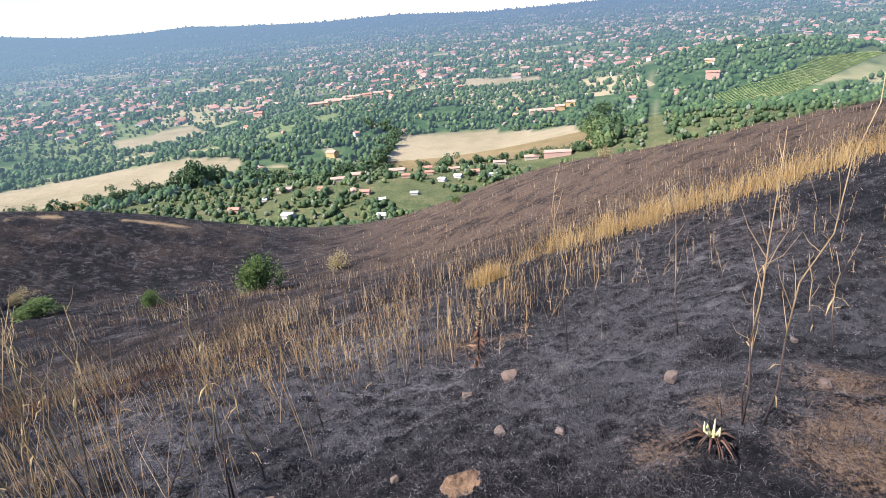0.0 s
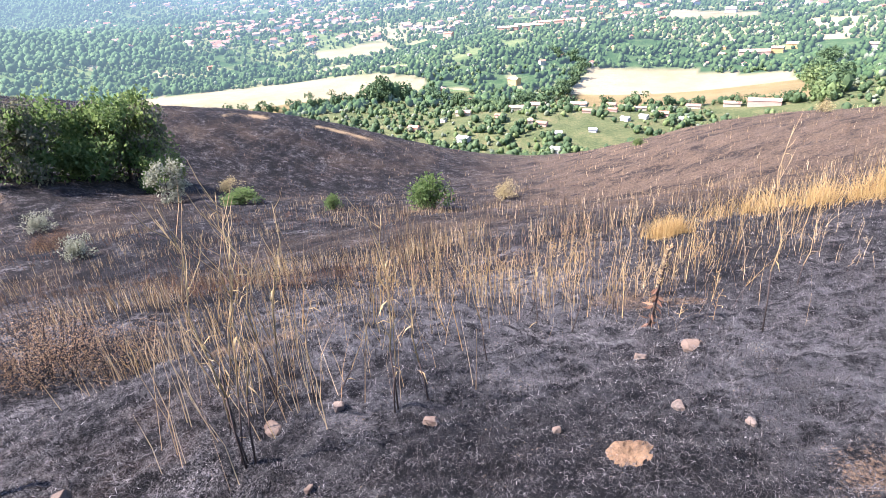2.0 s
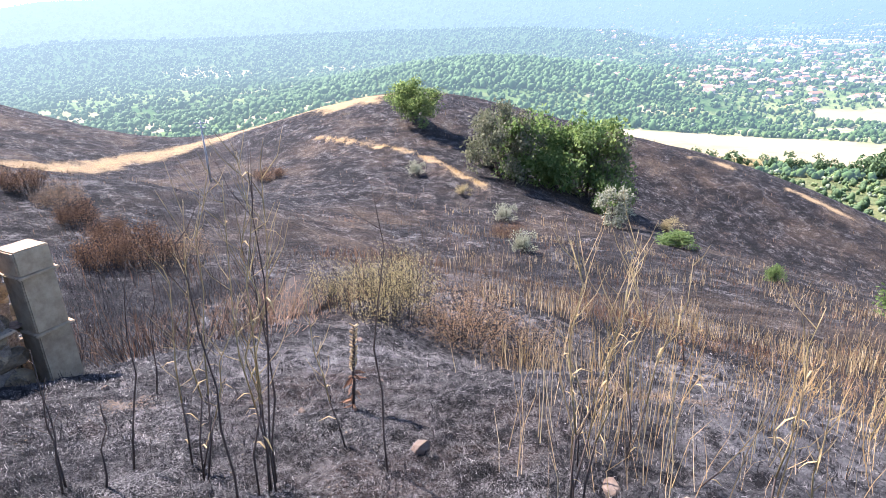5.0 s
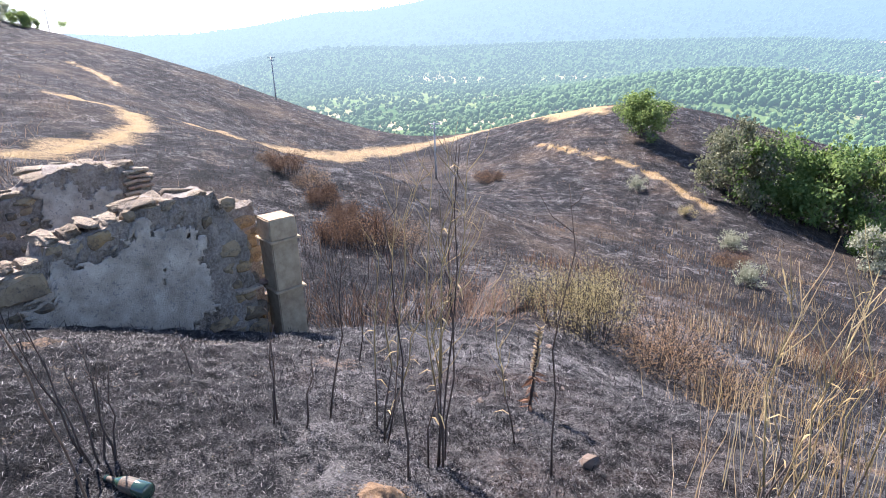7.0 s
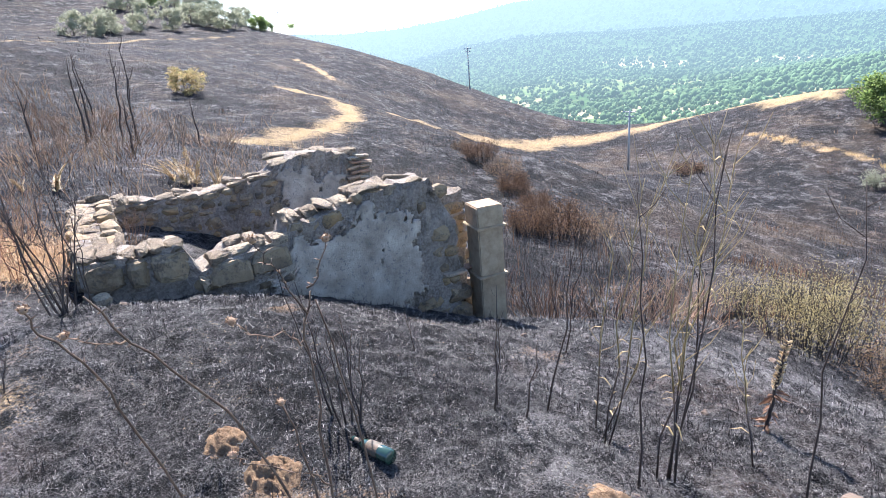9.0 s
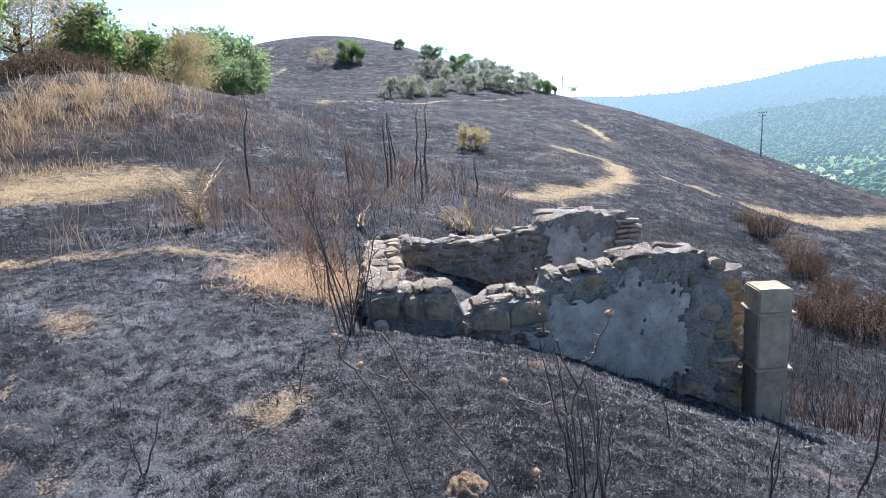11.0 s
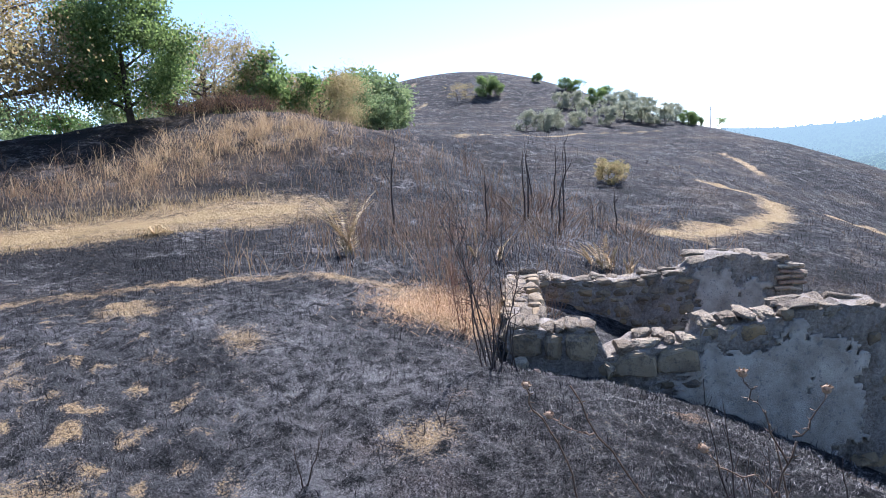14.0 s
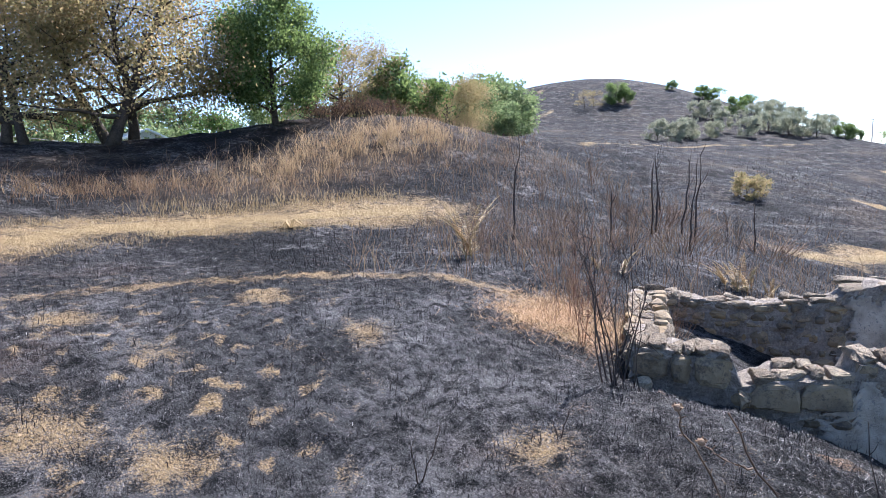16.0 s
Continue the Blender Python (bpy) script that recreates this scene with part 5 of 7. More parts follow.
def wood(name, label, n, az0, az1, r0, r1, size, flakes, mats, seed, keep, lumps=1):
    """Many trees as lumpy crowns of one mesh each kind of green."""
    rng = np.random.default_rng(seed)
    az = rng.uniform(az0, az1, n) + rng.normal(size=n) * 4
    r = np.exp(rng.uniform(math.log(r0), math.log(r1), n))
    x, y = polar(az, r)
    z = land(x, y)
    ok = keep(x, y, z, az, r)
    x, y, z, r = x[ok], y[ok], z[ok], r[ok]
    kind = rng.choice(len(mats), len(x), p=[0.5, 0.36, 0.14] if len(mats) == 3 else None)
    kind = np.where(waves(x, y, 60, seed + 1) > 0.3, 0, kind)
    geos = [Geo() for _ in mats]
    n = len(x)
    s = size * rng.uniform(0.5, 1.3, n) * np.where(kind == 0, 1.15, 0.85)
    for k in range(lumps):
        o = rng.normal(size=(n, 3)) * s[:, None] * 0.36 * (k > 0)
        w = s * (1.0 if k == 0 else rng.uniform(0.5, 0.8, n))
        c = np.stack([x + o[:, 0], y + o[:, 1], z + s * 0.6 + o[:, 2] * 0.6], 1)
        half = np.stack([w * 0.62, w * 0.62, w * rng.uniform(0.55, 0.95, n)], 1)
        for j in range(len(mats)):
            geos[j].blobs(c[kind == j], half[kind == j], 1, 0.3, rng)
            if flakes:
                geos[j].tufts(c[kind == j], half[kind == j], flakes, 0.3, rng)
    for g, m, word in zip(geos, mats, ("dark", "fresh", "grey")):
        if g.f:
            tagged(new(name, g.mesh(name, m, True)), "%s %s" % (word, label), "woods", kind="stuff")


free = lambda x, y, z, az, r: (z < -42) & ~open_land(x, y)
gardens = lambda x, y, z, az, r: free(x, y, z, az, r) & ((waves(x, y, 34, 33) > -0.3) | (r > 400)) & ((from_line(x, y, [(-57, 340), (0, 328), (85, 300)]) > 9) | (r < 300))
wood("valley_trees", "green trees and hedges between valley gardens", 7500, -42, 42, 165, 470, 2.1, 12, WOODS, 41, gardens, 2)
wood("valley_trees", "green woods around the valley's houses", 19000, -42, 46, 380, 1000, 2.7, 5, WOODS_MID, 42, lambda x, y, z, az, r: free(x, y, z, az, r) & (waves(x, y, 90, 34) + 0.6 * waves(x, y, 26, 39) > -0.5), 1)
wood("valley_trees", "small green trees across the far plain", 17000, -42, 50, 900, 2400, 4.0, 0, WOODS_MID, 43, lambda x, y, z, az, r: free(x, y, z, az, r) & (waves(x, y, 160, 35) + 0.6 * waves(x, y, 60, 40) > -0.2), 1)
wood("far_trees", "hazy trees of the distant plain", 9000, -44, 50, 2200, 4300, 7.0, 0, WOODS_FAR, 46, lambda x, y, z, az, r: (waves(x, y, 300, 37) > -0.35), 1)
clearing = lambda x, y: (np.hypot((x + 855) / 190, (y - 95) / 165) < 1 + 0.25 * waves(x, y, 120, 38)) & (waves(x, y, 60, 36) > -0.35)
wood("wooded_hills", "dense green wood on far hill slopes", 13000, 41, 112, 220, 800, 3.4, 0, WOODS_FAR, 44, lambda x, y, z, az, r: (z < -42) & ~clearing(x, y) & ~(open_land(x, y)), 1)
wood("wooded_hills", "dense green wood on the far ridge", 22000, 42, 113, 650, 1900, 4.3, 0, WOODS_FAR, 45, lambda x, y, z, az, r: ~clearing(x, y), 1)
wood("wooded_hills", "hazy wood on the far mountain", 8000, 42, 113, 1800, 4300, 8.5, 0, WOODS_FAR, 48, lambda x, y, z, az, r: waves(x, y, 300, 49) > -0.5, 1)
wood("valley_trees", "orchard trees between far valley gardens", 1500, 66, 94, 620, 1200, 3.2, 0, WOODS_MID, 47, lambda x, y, z, az, r: clearing(x, y), 1)

# hedges and tree lines along field edges
def tree_line(pts, step, size, seed, mat, label):
    rng, g = np.random.default_rng(seed), Geo()
    for (x0, y0), (x1, y1) in zip(pts[:-1], pts[1:]):
        n = max(int(math.hypot(x1 - x0, y1 - y0) / step), 1)
        for i in range(n):
            t = (i + rng.uniform(0, 1)) / n
            x, y, s = x0 + (x1 - x0) * t + rng.normal() * 2, y0 + (y1 - y0) * t + rng.normal() * 2, size * rng.uniform(0.5, 1.2)
            g.blob((x, y, float(land(x, y)) + s * 0.42), (s * 0.26, s * 0.26, s * 0.4), 1, 0.2, rng)
            o = rng.normal(size=(3, 3)) * s * 0.28
            c = np.array([x, y, float(land(x, y)) + s * 0.5]) + o * np.array([1, 1, 0.6])
            g.tufts(c, np.full((3, 3), s * 0.34), 60, 0.19, rng)
    tagged(new("tree_line", g.mesh("tree_line", mat)), label, "trees", kind="stuff")


tree_line([(-57, 348), (-30, 343), (0, 334), (30, 332), (60, 322), (80, 312)], 5, 6.5, 51, WOODS[0], "row of dark trees below a stubble field")
tree_line([(-60, 350), (-45, 420), (-34, 470), (-60, 500)], 4, 9, 52, WOODS[0], "dense strip of dark trees between stubble fields")
tree_line([(-240, 318), (-195, 345), (-160, 378), (-120, 372), (-95, 358), (-62, 345)], 4, 8, 53, WOODS[0], "thick dark hedge of trees below the pale field")
tree_line([(-168, 372), (-150, 380)], 2, 13, 54, WOODS[0], "tall dark trees at the pale field's edge")
tree_line([(-300, 292), (-270, 305), (-240, 318)], 5, 6, 55, WOODS[1], "green hedge of trees below the pale field")
tree_line([(95, 318), (105, 380), (112, 430), (130, 470)], 4, 10, 56, WOODS[0], "dense dark wood beside the valley road")
tree_line([(82, 305), (92, 345), (98, 385)], 4, 9, 57, WOODS[1], "green trees beside the valley road")

# vine rows
rng = np.random.default_rng(61)
rows = Geo()
for k in range(62):
    x0, y0 = 176 + k * 2.9, 366 + k * 2.0
    for j in range(14):
        x, y = x0 + j * 1.3, y0 + j * 5.2
        if inside(np.array([x]), np.array([y]), VINEYARD)[0]:
            rows.blob((x, y, float(land(x, y)) + 0.8), (0.5, 3.0, 0.55), 1, 0.2, rng)
tagged(new("vine_rows", rows.mesh("vine_rows", WOODS[1])), "green vineyard rows on a valley slope", "vineyard", kind="stuff")

# houses
WALLS = [plain_mat("house_wall_%s" % n, a, b, 0.8, 0.9, 0.1) for n, a, b in (("cream", (0.42, 0.36, 0.27), (0.55, 0.48, 0.37)), ("white", (0.40, 0.38, 0.34), (0.52, 0.49, 0.45)), ("pink", (0.45, 0.28, 0.21), (0.56, 0.37, 0.28)), ("ochre", (0.46, 0.30, 0.13), (0.56, 0.38, 0.17)))]
ROOFS = [plain_mat("roof_%s" % n, a, b, 1.5, 0.9, 0.3) for n, a, b in (("terracotta", (0.33, 0.15, 0.095), (0.50, 0.26, 0.18)), ("pale_tile", (0.38, 0.22, 0.155), (0.50, 0.33, 0.24)), ("grey_sheet", (0.55, 0.54, 0.50), (0.72, 0.71, 0.68)))]


def house(w, d, h, pitch, wall, roof):
    """Walls and gabled roof of a house: two meshes."""
    g = Geo()
    top = w * 0.5 * pitch
    g.v = [(-w / 2, -d / 2, -3), (w / 2, -d / 2, -3), (w / 2, d / 2, -3), (-w / 2, d / 2, -3), (-w / 2, -d / 2, h), (w / 2, -d / 2, h), (w / 2, d / 2, h), (-w / 2, d / 2, h), (0, -d / 2, h + top), (0, d / 2, h + top)]
    g.f = [(0, 1, 5, 4), (1, 2, 6, 5), (2, 3, 7, 6), (3, 0, 4, 7), (4, 5, 8), (6, 7, 9)]
    q = Geo()
    e, t = 0.5, 0.25
    for s in (-1, 1):
        a = [(s * (w / 2 + e), -d / 2 - e, h - e * pitch), (0, -d / 2 - e, h + top), (0, d / 2 + e, h + top), (s * (w / 2 + e), d / 2 + e, h - e * pitch)]
        q.add(a + [(x, y, z + t) for x, y, z in a], [(0, 1, 2, 3), (4, 7, 6, 5), (0, 3, 7, 4), (0, 4, 5, 1), (2, 6, 7, 3)])
    return g.mesh("wall", WALLS[wall]), q.mesh("roof", ROOFS[roof])


KITS = [house(8, 11, 5.6, 0.42, 0, 0), house(9, 9, 6.2, 0.4, 1, 0), house(7, 14, 3.4, 0.38, 0, 1), house(10, 16, 8.8, 0.36, 2, 0), house(9, 13, 5.8, 0.4, 3, 1), house(6, 8, 3.0, 0.36, 1, 2), house(13, 34, 6.5, 0.3, 2, 1), house(6, 9, 3.0, 0.4, 2, 0)]
SAY = ["cream house with terracotta gable roof", "white house with terracotta roof", "low cream farm building with pale tiled roof", "tall pink house with terracotta roof", "ochre house with pale tiled roof", "white garden shed with grey sheet roof", "long pink building with pale tiled roof", "small pink cottage with terracotta roof"]


def put_house(k, x, y, turn, scale=1.0, where="in the valley"):
    ob = thing("house", "%s %s" % (SAY[k], where), "house", "valley houses", (x, y, float(land(x, y))), turn)
    for nm, me in zip(("wall", "roof"), KITS[k]):
        part(nm, me, None, ob).scale = (scale * 0.6,) * 3
    return ob


for k, x, y, tn, s in ((7, -101.6, 274.4, 80, 1.0), (5, -71.1, 255, 70, 1.1), (5, -27.5, 240, 75, 1.0), (2, -44.7, 278.9, 10, 0.6), (7, -38.6, 274.2, 80, 0.9), (2, -47.6, 320.8, 85, 1.1), (2, -56.7, 309.7, 95, 0.9), (6, 61.1, 316, 80, 0.7), (2, 47.8, 320, 85, 0.9), (2, -26.4, 326, 85, 1.0), (7, -9.5, 330, 80, 0.9), (5, -1.6, 286.8, 60, 0.8), (5, 6.6, 292, 60, 0.8), (7, 15, 297.6, 80, 1.0), (2, -83, 300, 88, 0.9), (7, -62, 290, 75, 0.7), (5, -15, 268, 80, 0.7), (5, -30, 262, 95, 0.8), (7, -20, 300, 85, 0.8), (2, 30, 318, 85, 0.8), (5, -90, 286, 80, 0.6), (5, 24, 290, 70, 0.8), (7, -8, 305, 80, 0.8), (2, 5, 312, 88, 0.7)):
    put_house(k, x, y, tn, s, "among valley gardens")
for k, x, y, tn in ((4, 98.9, 498, 80), (6, 83.4, 494, 85), (4, 110, 505, 70), (6, -125, 640, 95), (6, -110, 655, 90), (6, -92, 668, 85), (6, -100, 640, 100), (3, -186, 632, 80), (3, -75, 660, 90), (6, -60, 680, 80), (4, -80, 430, 60), (3, 215, 480, 70), (4, 230, 520, 60), (1, 150, 470, 70), (3, 255, 640, 60)):
    put_house(k, x, y, tn, 1.0, "below the hill")
rng = np.random.default_rng(71)
count = 0
while count < 190:
    az, r = rng.uniform(-40, 46), math.exp(rng.uniform(math.log(380), math.log(1500)))
    x, y = (float(v) for v in polar(az, r))
    town = math.exp(-((az - 7) / 9) ** 2) * math.exp(-((r - 900) / 330) ** 2)
    if rng.uniform() > 0.22 + town or open_land(np.array([x]), np.array([y]))[0]:
        continue
    put_house(int(rng.choice([0, 0, 1, 1, 2, 3, 4, 7])), x, y, rng.uniform(0, 180), rng.uniform(0.5, 0.8), "of the spread-out town")
    count += 1
far_walls, far_roofs = Geo(), Geo()
for _ in range(6000):
    az, r = rng.uniform(-42, 46), math.exp(rng.uniform(math.log(700), math.log(4300)))
    x, y = (float(v) for v in polar(az, r))
    patch = float(waves(np.array([x]), np.array([y]), 420, 72)[0])
    if rng.uniform() > 0.22 + 1.1 * max(patch, 0):
        continue
    z, w, d, h, a = float(land(x, y)), rng.uniform(5, 9), rng.uniform(6, 12), rng.uniform(1.8, 4.0), rng.uniform(0, 3.14)
    c, s = math.cos(a), math.sin(a)
    spin = lambda u, v, q: (x + u * c - v * s, y + u * s + v * c, z + q)
    far_walls.add([spin(u, v, q) for q in (-2, h) for u, v in ((-w / 2, -d / 2), (w / 2, -d / 2), (w / 2, d / 2), (-w / 2, d / 2))], [(0, 1, 5, 4), (1, 2, 6, 5), (2, 3, 7, 6), (3, 0, 4, 7)])
    far_roofs.add([spin(-w / 2 - 0.5, -d / 2, h), spin(0, -d / 2, h + w * 0.26), spin(0, d / 2, h + w * 0.26), spin(-w / 2 - 0.5, d / 2, h), spin(w / 2 + 0.5, -d / 2, h), spin(w / 2 + 0.5, d / 2, h)], [(0, 1, 2, 3), (1, 4, 5, 2), (0, 4, 1), (3, 2, 5)])
far_town = thing("distant_town", "pale distant town spread over the plain", "town")
tagged(far_town, kind="stuff")
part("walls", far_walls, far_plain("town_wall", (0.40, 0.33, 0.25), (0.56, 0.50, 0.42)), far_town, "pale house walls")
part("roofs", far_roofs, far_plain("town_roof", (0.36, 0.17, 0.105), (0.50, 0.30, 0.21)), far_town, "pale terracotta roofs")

# ---- plants and small things ----
GOLD_STALKS = (
    (0.84, 3.30, 1.23, -0.04, 0.01),
    (1.50, 3.13, 0.91, -0.05, 0.02),
    (1.39, 4.77, 0.66, 0.05, -0.01),
    (1.23, 1.81, 1.20, 0.03, -0.02),
    (1.26, 1.86, 0.65, -0.00, 0.00),
    (1.28, 1.76, 1.26, 0.17, -0.11),
    (2.05, 2.51, 0.54, -0.04, 0.03),
    (2.19, 2.87, 0.52, -0.07, 0.05),
    (-0.28, 3.46, 0.79, 0.09, 0.01),
    (-0.68, 4.33, 0.85, 0.07, 0.01),
    (-0.53, 3.54, 0.61, 0.01, 0.00),
    (0.48, 4.59, 0.62, -0.06, 0.00),
    (-0.02, 4.24, 0.66, -0.01, -0.00),
    (-0.66, 2.60, 0.78, -0.09, -0.03),
    (-1.72, 1.73, 1.12, 0.16, 0.16),
    (-1.74, 1.80, 1.18, -0.03, -0.03),
    (-0.97, 1.99, 0.86, 0.08, 0.04),
    (-1.46, 2.07, 0.71, 0.05, 0.04),
    (-1.36, 2.16, 0.41, 0.19, 0.12),
)
GOLD_STALKS_B = (
    (-1.53, 1.55, 1.14, 0.14, 0.13),
    (-1.50, 1.56, 0.82, -0.04, -0.04),
)
PALE_STALKS = (
    (-1.50, 1.54, 1.21, -0.03, -0.03),
    (-1.47, 1.57, 1.11, 0.09, 0.08),
    (-0.96, 2.01, 1.03, 0.04, 0.02),
    (-0.84, 2.11, 0.77, -0.05, -0.02),
    (-2.58, 0.27, 1.43, 0.03, 0.25),
    (-2.62, 0.26, 1.37, 0.02, 0.15),
    (-2.69, 0.26, 0.89, 0.04, 0.31),
    (-2.30, 0.45, 1.44, 0.03, 0.17),
    (-2.28, 0.49, 1.41, 0.00, 0.03),
    (-1.66, 2.06, 1.18, -0.03, -0.03),
    (-1.67, 2.03, 1.08, 0.16, 0.13),
    (-2.28, 0.50, 1.51, 0.02, 0.08),
    (-2.33, 0.50, 1.43, 0.05, 0.16),
    (-2.77, 0.23, 1.09, 0.01, 0.05),
    (-2.54, 0.94, 0.89, -0.04, -0.11),
)
CHAR_STEMS = (
    (-2.36, 0.54, 1.40, 0.02, 0.10),
    (-2.83, -0.02, 1.04, 0.00, 0.18),
    (-2.23, 0.51, 1.49, 0.02, 0.11),
    (-2.14, 1.00, 1.40, 0.01, 0.03),
    (-2.12, 0.34, 1.28, -0.00, -0.04),
    (-2.74, -0.28, 0.69, -0.00, 0.03),
    (-2.32, -1.02, 0.78, 0.06, -0.12),
    (-2.25, -0.91, 0.44, -0.02, 0.05),
    (-2.27, -0.94, 0.54, 0.01, -0.02),
    (-2.26, -0.87, 0.57, 0.01, -0.02),
    (-2.25, -0.87, 0.44, -0.02, 0.06),
    (-2.24, -0.95, 0.74, 0.04, -0.09),
    (-2.68, -0.29, 0.55, -0.00, 0.07),
    (-4.37, 0.15, 1.06, 0.01, 0.17),
    (-2.66, -0.13, 0.44, 0.00, 0.07),
    (-7.43, -0.55, 1.91, 0.00, -0.02),
    (-3.39, -0.85, 0.33, 0.01, -0.04),
    (-6.34, -2.15, 0.99, 0.08, -0.22),
    (-6.90, -2.14, 1.01, 0.04, -0.12),
)
CHAR_STEMS_B = (
    (-6.71, -2.14, 0.84, -0.00, 0.02),
    (-3.65, -3.28, 1.28, 0.11, -0.12),
    (-3.67, -3.36, 0.88, -0.06, 0.06),
    (-3.61, -3.40, 1.13, 0.14, -0.14),
    (-3.54, -3.44, 0.57, -0.11, 0.12),
    (-2.38, -2.85, 0.19, -0.05, 0.04),
    (-2.38, -2.86, 0.13, 0.03, -0.03),
    (-1.43, -2.95, 0.31, -0.11, 0.06),
    (-1.42, -2.96, 0.21, 0.03, -0.01),
)
STAKES = (
    (-14.23, -10.55, 2.21, -0.12, 0.16),
    (-12.39, -10.10, 1.91, -0.03, 0.04),
    (-8.26, -10.52, 2.32, -0.13, 0.08),
    (-17.69, -13.95, 2.01, 0.11, -0.14),
    (-23.31, -16.65, 2.51, -0.16, 0.23),
    (-13.33, -9.52, 2.21, -0.04, 0.06),
    (-12.88, -10.36, 1.88, -0.03, 0.04),
    (-9.9, -9.2, 1.2, 0.06, 0.05),
    (-11.4, -8.3, 1.1, -0.05, 0.02),
    (-15.5, -9.2, 1.3, 0.05, -0.04),
)
MULLEINS = (
    (0.24, 3.92, 0.70, 0.09, -0.00),
    (-3.03, 1.17, 0.59, 0.02, 0.05),
    (-3.04, 1.28, 0.54, -0.01, -0.03),
    (-4.85, 6.80, 0.86, -0.11, -0.08),
    (-2.99, 1.35, 0.57, 0.01, 0.03),
)
FERNS = (
    (-5.59, -8.33, 1.01, 0.35, -0.22),
    (-8.72, -5.55, 0.66, 0.14, -0.23),
    (-9.04, -5.23, 0.38, -0.02, 0.03),
    (-8.97, -5.55, 0.43, -0.02, 0.04),
    (-8.75, -5.78, 0.38, 0.26, -0.38),
    (-5.53, -8.41, 1.17, -0.13, 0.09),
    (-6.94, -6.30, 0.38, -0.02, 0.02),
    (-6.75, -6.63, 0.24, 0.04, -0.04),
)


def bent(base, h, lean, rng, n=6, sway=0.04):
    """A stem's line from the ground to its tip."""
    p0, tip = Vector(base), Vector((base[0] + lean[0], base[1] + lean[1], base[2] + h))
    pts = []
    for i in range(n + 1):
        t = i / n
        q = p0.lerp(tip, t) + Vector(rng.normal(size=3)) * sway * h * (0.15 + 0.4 * t) * (0 < i < n)
        pts.append(q)
    return pts


def stalk(rows, name, label, stem_mat, leaf_mats, thick, leaves, twigs, seed, dark_foot=False):
    """Single dead stalks with torn leaves and side shoots."""
    rng = np.random.default_rng(seed)
    random.seed(seed)
    for x, y, h, lx, ly in rows:
        z = gz(x, y) - 0.02
        ob = thing(name, label, "dry plant", name + "s", (x, y, z))
        pts = bent((0, 0, 0), h + 0.02, (lx, ly), rng)
        g = Geo()
        size = [thick * (1.15 - 0.85 * i / 6) for i in range(7)]
        if dark_foot:
            foot = Geo()
            foot.tube([tuple(p) for p in pts[:3]], size[:3], 6)
            part("foot", foot, STALK_CHAR, ob, "charred stem foot", smooth=True)
        g.tube([tuple(p) for p in pts[2 * dark_foot:]], size[2 * dark_foot:], 6)
        part("stem", g, stem_mat, ob, smooth=True)
        for k in range(twigs):
            t = rng.uniform(0.35, 1.0)
            i = min(int(t * 6), 5)
            p = pts[i].lerp(pts[i + 1], t * 6 - i)
            a = rng.uniform(0, 6.28)
            d = Vector((math.cos(a) * 0.55, math.sin(a) * 0.55, rng.uniform(0.4, 1.1)))
            w = h * rng.uniform(0.06, 0.2)
            q = p + d * w * 0.6 + Vector(rng.normal(size=3)) * 0.012
            g = Geo()
            g.tube([tuple(p), tuple(q), tuple(q + (d + Vector((0, 0, 0.5))).normalized() * w * 0.5)], [thick * 0.42, thick * 0.3, thick * 0.12], 4, False)
            part("side_shoot", g, stem_mat, ob)
        for k in range(leaves):
            t = rng.uniform(0.05, 0.95)
            i = min(int(t * 6), 5)
            p = pts[i].lerp(pts[i + 1], t * 6 - i)
            a = rng.uniform(0, 6.28)
            g = Geo()
            d = Vector((math.cos(a), math.sin(a), rng.uniform(-0.9, 0.7))).normalized()
            w, long = rng.uniform(0.004, 0.010), rng.uniform(0.03, 0.10)
            mid = p + d * long * 0.5
            end = mid + (d + Vector((0, 0, -0.9))).normalized() * long * 0.6
            s = d.cross(Vector((0, 0, 1))).normalized() * w / 2
            n = Vector((0, 0, 0.0012))
            ring = lambda c, k2: [tuple(c + s * k2), tuple(c + n + s * k2 * 0.1), tuple(c - s * k2)]
            g.add(ring(p, 0.5) + ring(mid, 1.0) + ring(end, 0.15), [(0, 1, 4, 3), (1, 2, 5, 4), (3, 4, 7, 6), (4, 5, 8, 7)])
            part("leaf", g, leaf_mats, ob)


STALK_GOLD = plain_mat("gold_stalk", (0.22, 0.14, 0.06), (0.52, 0.38, 0.20), 11, 0.6, 0.3, 0.002)
STALK_STRAW = plain_mat("straw_stalk", (0.14, 0.10, 0.05), (0.44, 0.33, 0.15), 20, 0.6, 0.3, 0.002)
STALK_CHAR = plain_mat("char_stalk", (0.018, 0.015, 0.014), (0.115, 0.082, 0.062), 12, 0.85, 0.4, 0.003)
stalk(GOLD_STALKS + GOLD_STALKS_B, "dry_stalk", "tall golden dry stalk with torn pale leaves on burnt ground", STALK_GOLD, LEAF_DRY, 0.0040, 2, 7, 5, True)
stalk(PALE_STALKS, "bleached_stalk", "tall bleached dry stalk with hanging leaves on burnt ground", STALK_STRAW, LEAF_DRY, 0.0045, 4, 11, 6, True)
stalk(CHAR_STEMS + CHAR_STEMS_B, "charred_weed", "thin charred black weed standing in burnt grass", STALK_CHAR, BROWN, 0.005, 0, 4, 7)
stalk(STAKES, "charred_stake", "tall charred stake-like dead stem on the burnt bank", STALK_CHAR, BROWN, 0.026, 0, 3, 8)


